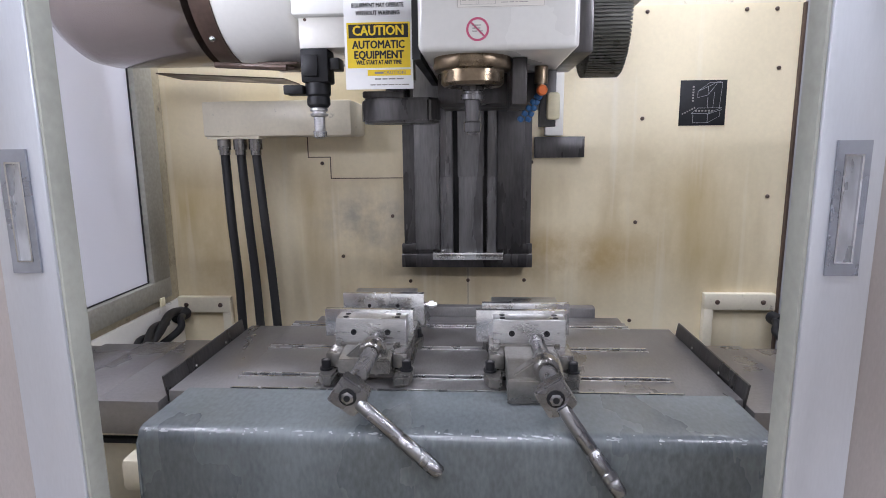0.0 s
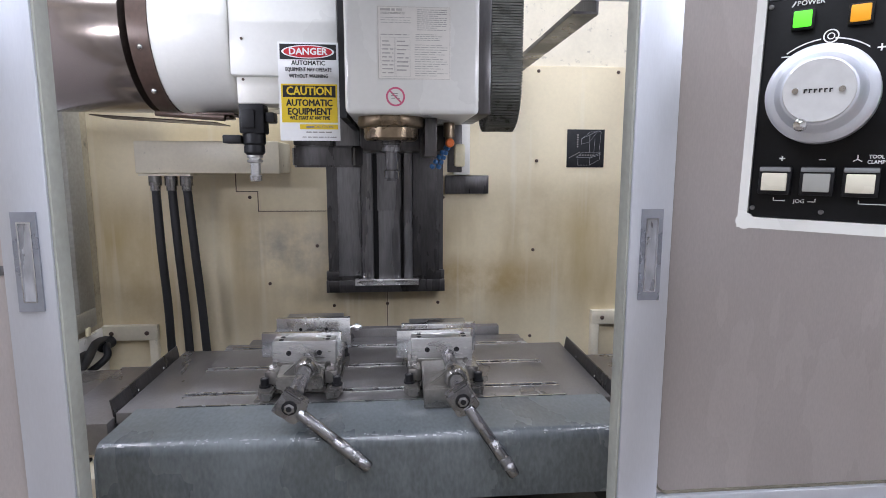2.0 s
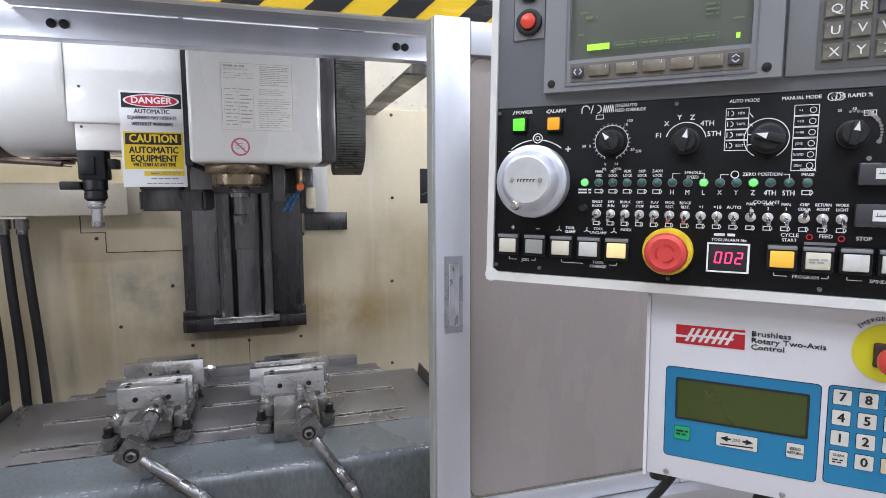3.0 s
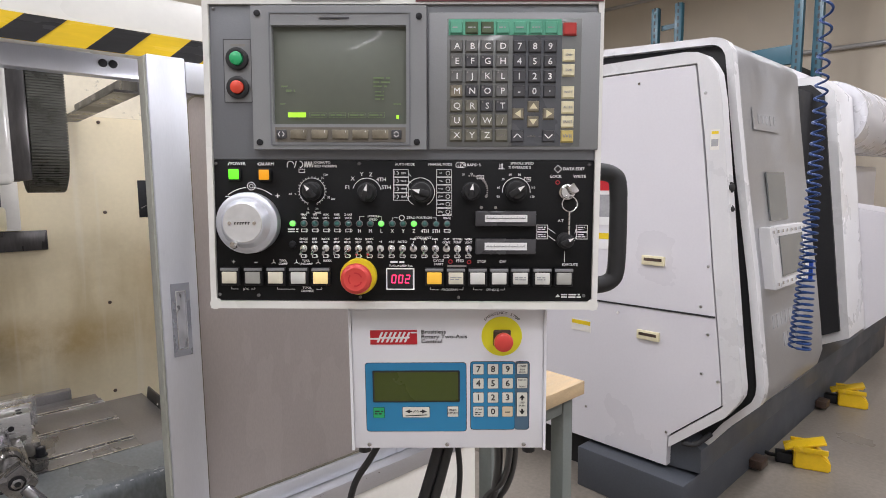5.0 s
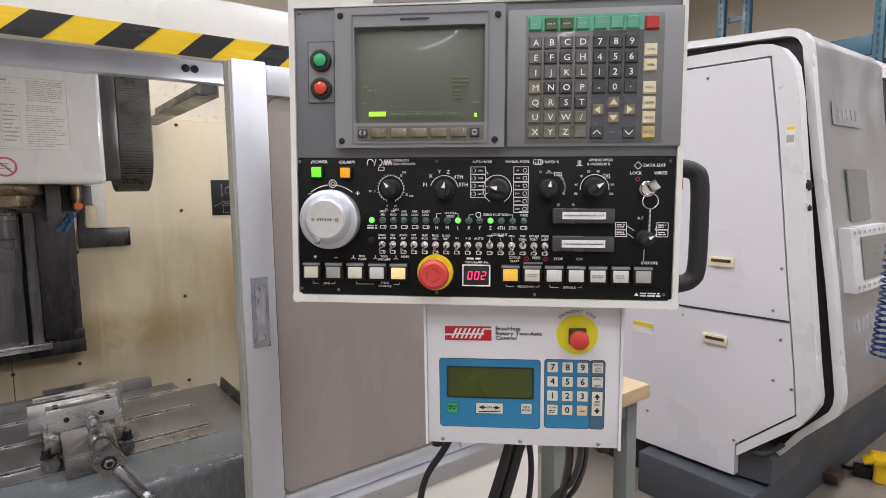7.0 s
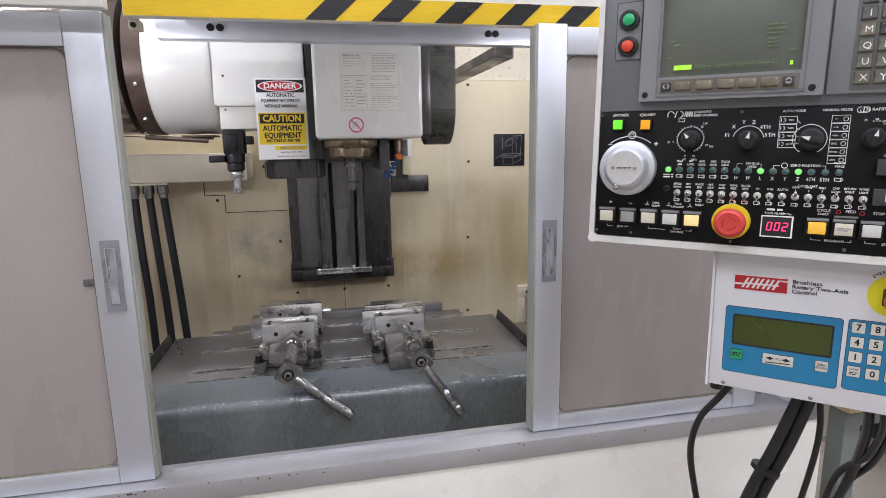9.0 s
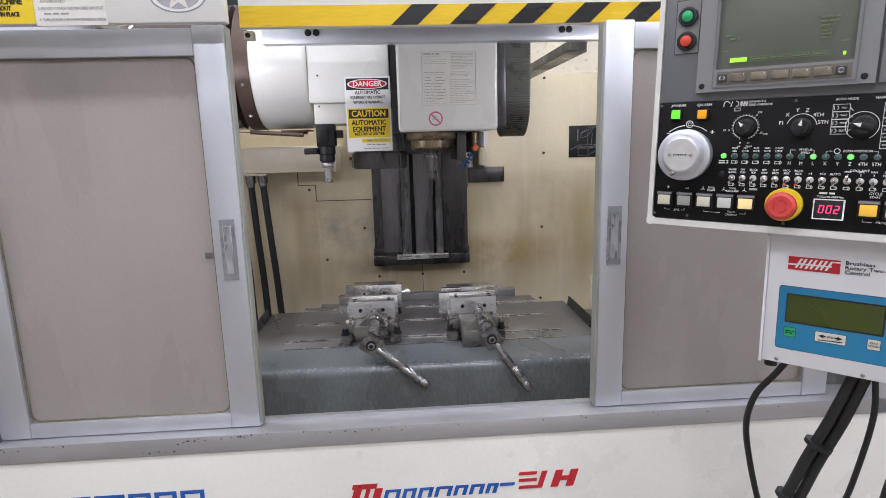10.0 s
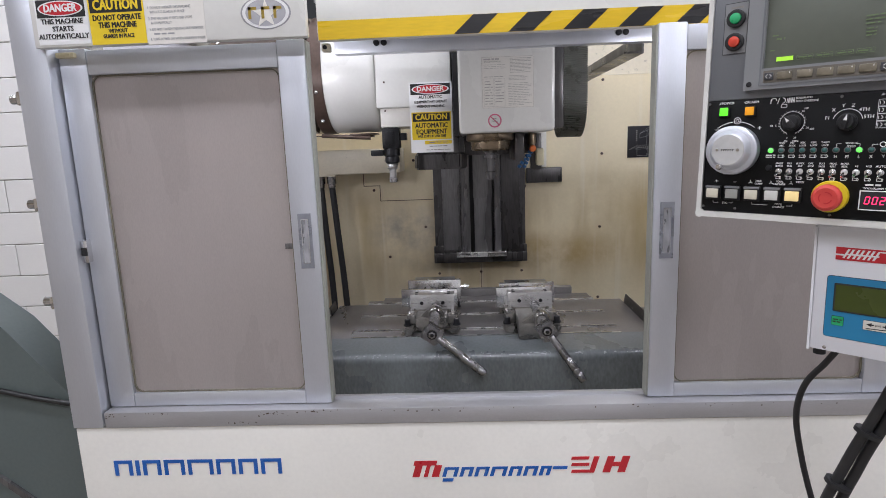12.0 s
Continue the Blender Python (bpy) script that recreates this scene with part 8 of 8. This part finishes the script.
# solid dark block paints the shade below the lathe
part("underside", B(2.62, 6.55, 0.947, 1.70, 0.0, 0.21), DARK, lt, "solid dark block for the shade under the machine")
bm = bmesh.new()
prism(bm, [(0.60, 0.215), (0.375, 0.235), (0.375, 0.345), (0.45, 0.40), (1.70, 0.428), (1.70, 0.215)], "x", 2.54, 6.6)
part("coolant_pan", bm, LATHE_BASE, lt)
bm = sweep(bmesh.new(), curve_points([(2.53, 0.45, 0.36), (2.50, 0.42, 0.375), (2.52, 0.39, 0.38), (2.60, 0.36, 0.41)], 6), 0.012)
part("drain_hose", bm, DARK, lt)
for x in (3.2, 4.4):
    part("levelling_foot", B(x, x + 0.10, 0.33, 0.394, 0.02, 0.07, bevel=0.005), BROWN, lt)


# ---- foot pedals ----
def foot_pedal(x, y, rot):
    p = thing("foot_pedal", "yellow cast foot pedal with a raised guard on the floor", "foot pedal", pose(x, y, 0, 0, 0, rot), group="foot pedals by the lathe")
    bm = bmesh.new()
    prism(bm, [(-0.085, 0.0), (0.085, 0.0), (0.085, 0.055), (0.02, 0.115), (-0.085, 0.115)], "y", -0.062, 0.062)
    bmesh.ops.bevel(bm, geom=list(bm.edges), offset=0.008, segments=2, affect="EDGES")
    part("pedal_body", bm, PEDAL, p)
    bm = B(-0.11, 0.09, -0.052, 0.052, 0.0, 0.014, bevel=0.004)
    bm.transform(Matrix.Translation((-0.02, 0, 0.118)) @ Matrix.Rotation(radians(-18), 4, "Y"))
    part("treadle", bm, PEDAL, p)
    for s in (-1, 1):
        bm = B(-0.09, 0.07, 0.0, 0.008, 0.0, 0.03, bevel=0.003)
        bm.transform(Matrix.Translation((0.0, s * 0.066 - 0.004, 0.095)))
        part("guard_cheek", bm, PEDAL, p)
    part("cable_gland", B(-0.165, -0.086, -0.03, 0.03, 0.0, 0.06, bevel=0.006), BLACKOX, p)
    bm = sweep(bmesh.new(), curve_points([(-0.16, 0, 0.03), (-0.20, 0.03, 0.02), (-0.24, 0.10, 0.02), (-0.22, 0.20, 0.02)], 6), 0.011)
    part("lead", bm, CABLE, p)


foot_pedal(3.50, 0.205, -68)
foot_pedal(4.68, 0.265, -72)

# ---- coiled air hose ----
hs = thing("coiled_air_hose", "dark blue coiled air hose hanging with a blow gun", "air hose", pose(-0.035, 0.03, -0.06))
pts = []
turns = 42
for i in range(turns * 14 + 1):
    a = 2 * math.pi * i / 14
    u = i / (turns * 14)
    zz = 2.75 - (u ** 0.50) * 1.85
    rr = 0.020 + 0.020 * u * u
    pts.append((2.775 - 0.03 * u + rr * math.cos(a), 0.03 + 0.02 * u + rr * math.sin(a), zz))
part("coil", sweep(bmesh.new(), pts, 0.0052, 6), HOSE_BLUE, hs, "dark blue plastic coil")
part("hanger_line", cyl(bmesh.new(), (2.798, 0.03, 2.75), (2.798, 0.03, 5.4), 0.006, seg=6), HOSE_BLUE, hs)
bm = B(2.785, 2.800, 0.03, 0.045, 1.18, 1.27, bevel=0.004)
part("blow_gun", bm, mat("blue_gun", (0.02, 0.10, 0.55), 0.35), hs, "blue blow gun")

# ---- far shop ----
rk = thing("pallet_rack", "teal blue steel pallet rack", "rack")
for x, y in ((7.0, 2.66), (7.0, 2.96), (7.0, 1.36), (7.25, 1.24)):
    up_ = part("upright", B(x, x + 0.07, y, y + 0.09, 0.0, 3.72 if y > 2 else 4.6, bevel=0.004), RACK, rk)
    bm = bmesh.new()
    for k in range(30):
        box(bm, x - 0.002, x - 0.0005, y + 0.035, y + 0.055, 2.0 + 0.08 * k, 2.045 + 0.08 * k)
        if 2.0 + 0.08 * k > (3.6 if y > 2 else 4.4):
            break
    tagged(part("punched_holes", bm, DARK, up_), "rows of punched slots", kind="stuff")
part("beam", B(7.0, 7.06, 1.452, 2.658, 2.80, 3.00, bevel=0.004), RACK, rk)
part("beam", B(7.07, 7.10, 2.70, 2.95, 3.45, 3.51), RACK, rk)
# dark block stands in for the shadow beneath the beam
part("shelf", B(7.12, 7.9, 1.40, 2.6, 2.60, 2.79, bevel=0.01), DARK, rk)
for z, y0 in ((4.2, -5.9), (3.05, -5.9)):
    solo("conduit", cyl(bmesh.new(), (8.94, y0, z), (8.94, 6.3, z + 0.35), 0.03, seg=10), PIPE, "grey conduit along the beige wall", "pipe", group="wall conduits")
solo("drop_pipe", cyl(bmesh.new(), (6.2, 1.75, 3.55), (6.2, 1.75, 5.4), 0.018, seg=10), BROWN, "thin brown drop pipe from the ceiling", "pipe")
bm = cyl(bmesh.new(), (5.0, -0.05, 2.55), (5.0, -2.71, 5.4), 0.016, seg=8)
solo("support_rod", bm, BROWN, "thin dark slanted support rod", "rod", )
solo("wooden_crate", B(7.6, 8.6, -0.35, 0.45, 0.0, 1.15, bevel=0.01), MAPLE, "pale wooden crate by the far wall", "crate")

# ---- machine beside the enclosure ----
nb = thing("neighbour_machine", "green-grey sloping sheet metal machine cover", "machine cover")
bm = bmesh.new()
prism(bm, [(-1.95, 0.0), (-1.95, 1.50), (-1.40, 1.050), (-1.245, 0.86), (-1.19, 0.60), (-1.17, 0.0)], "y", 0.60, 0.72)
part("cover", bm, GREENGREY, nb)
bm = bmesh.new()
prism(bm, [(-1.62, 0.70), (-1.60, 0.70), (-1.30, 0.45), (-1.30, 0.42)], "y", 0.590, 0.5995)
part("pressed_rib", bm, GREYSTEEL, nb)
bm = sweep(bmesh.new(), curve_points([(-1.70, 0.592, 0.92), (-1.45, 0.585, 0.875), (-1.32, 0.585, 0.845), (-1.15, 0.59, 0.81)], 8), 0.008)
solo("black_lead", bm, CABLE, "black lead lying across the green-grey cover", "cable")

# ---- blocks of the white wall ----
bw, bh = 0.40, 0.20
block_me = bpy.data.meshes.new("block")
bm = B(-bw / 2 + 0.0025, bw / 2 - 0.0025, -0.012, 0.0, -bh / 2 + 0.0025, bh / 2 - 0.0025, bevel=0.003, seg=1)
bm.to_mesh(block_me)
bm.free()
block_me.materials.append(WALL_WHITE)
for r in range(14):
    for c in range(10):
        ob = new("block", block_me)
        ob.parent = block_wall
        ob.location = (-1.5 - bw * c - (0.2 if r % 2 else 0), 2.5199, 0.1 + bh * r)
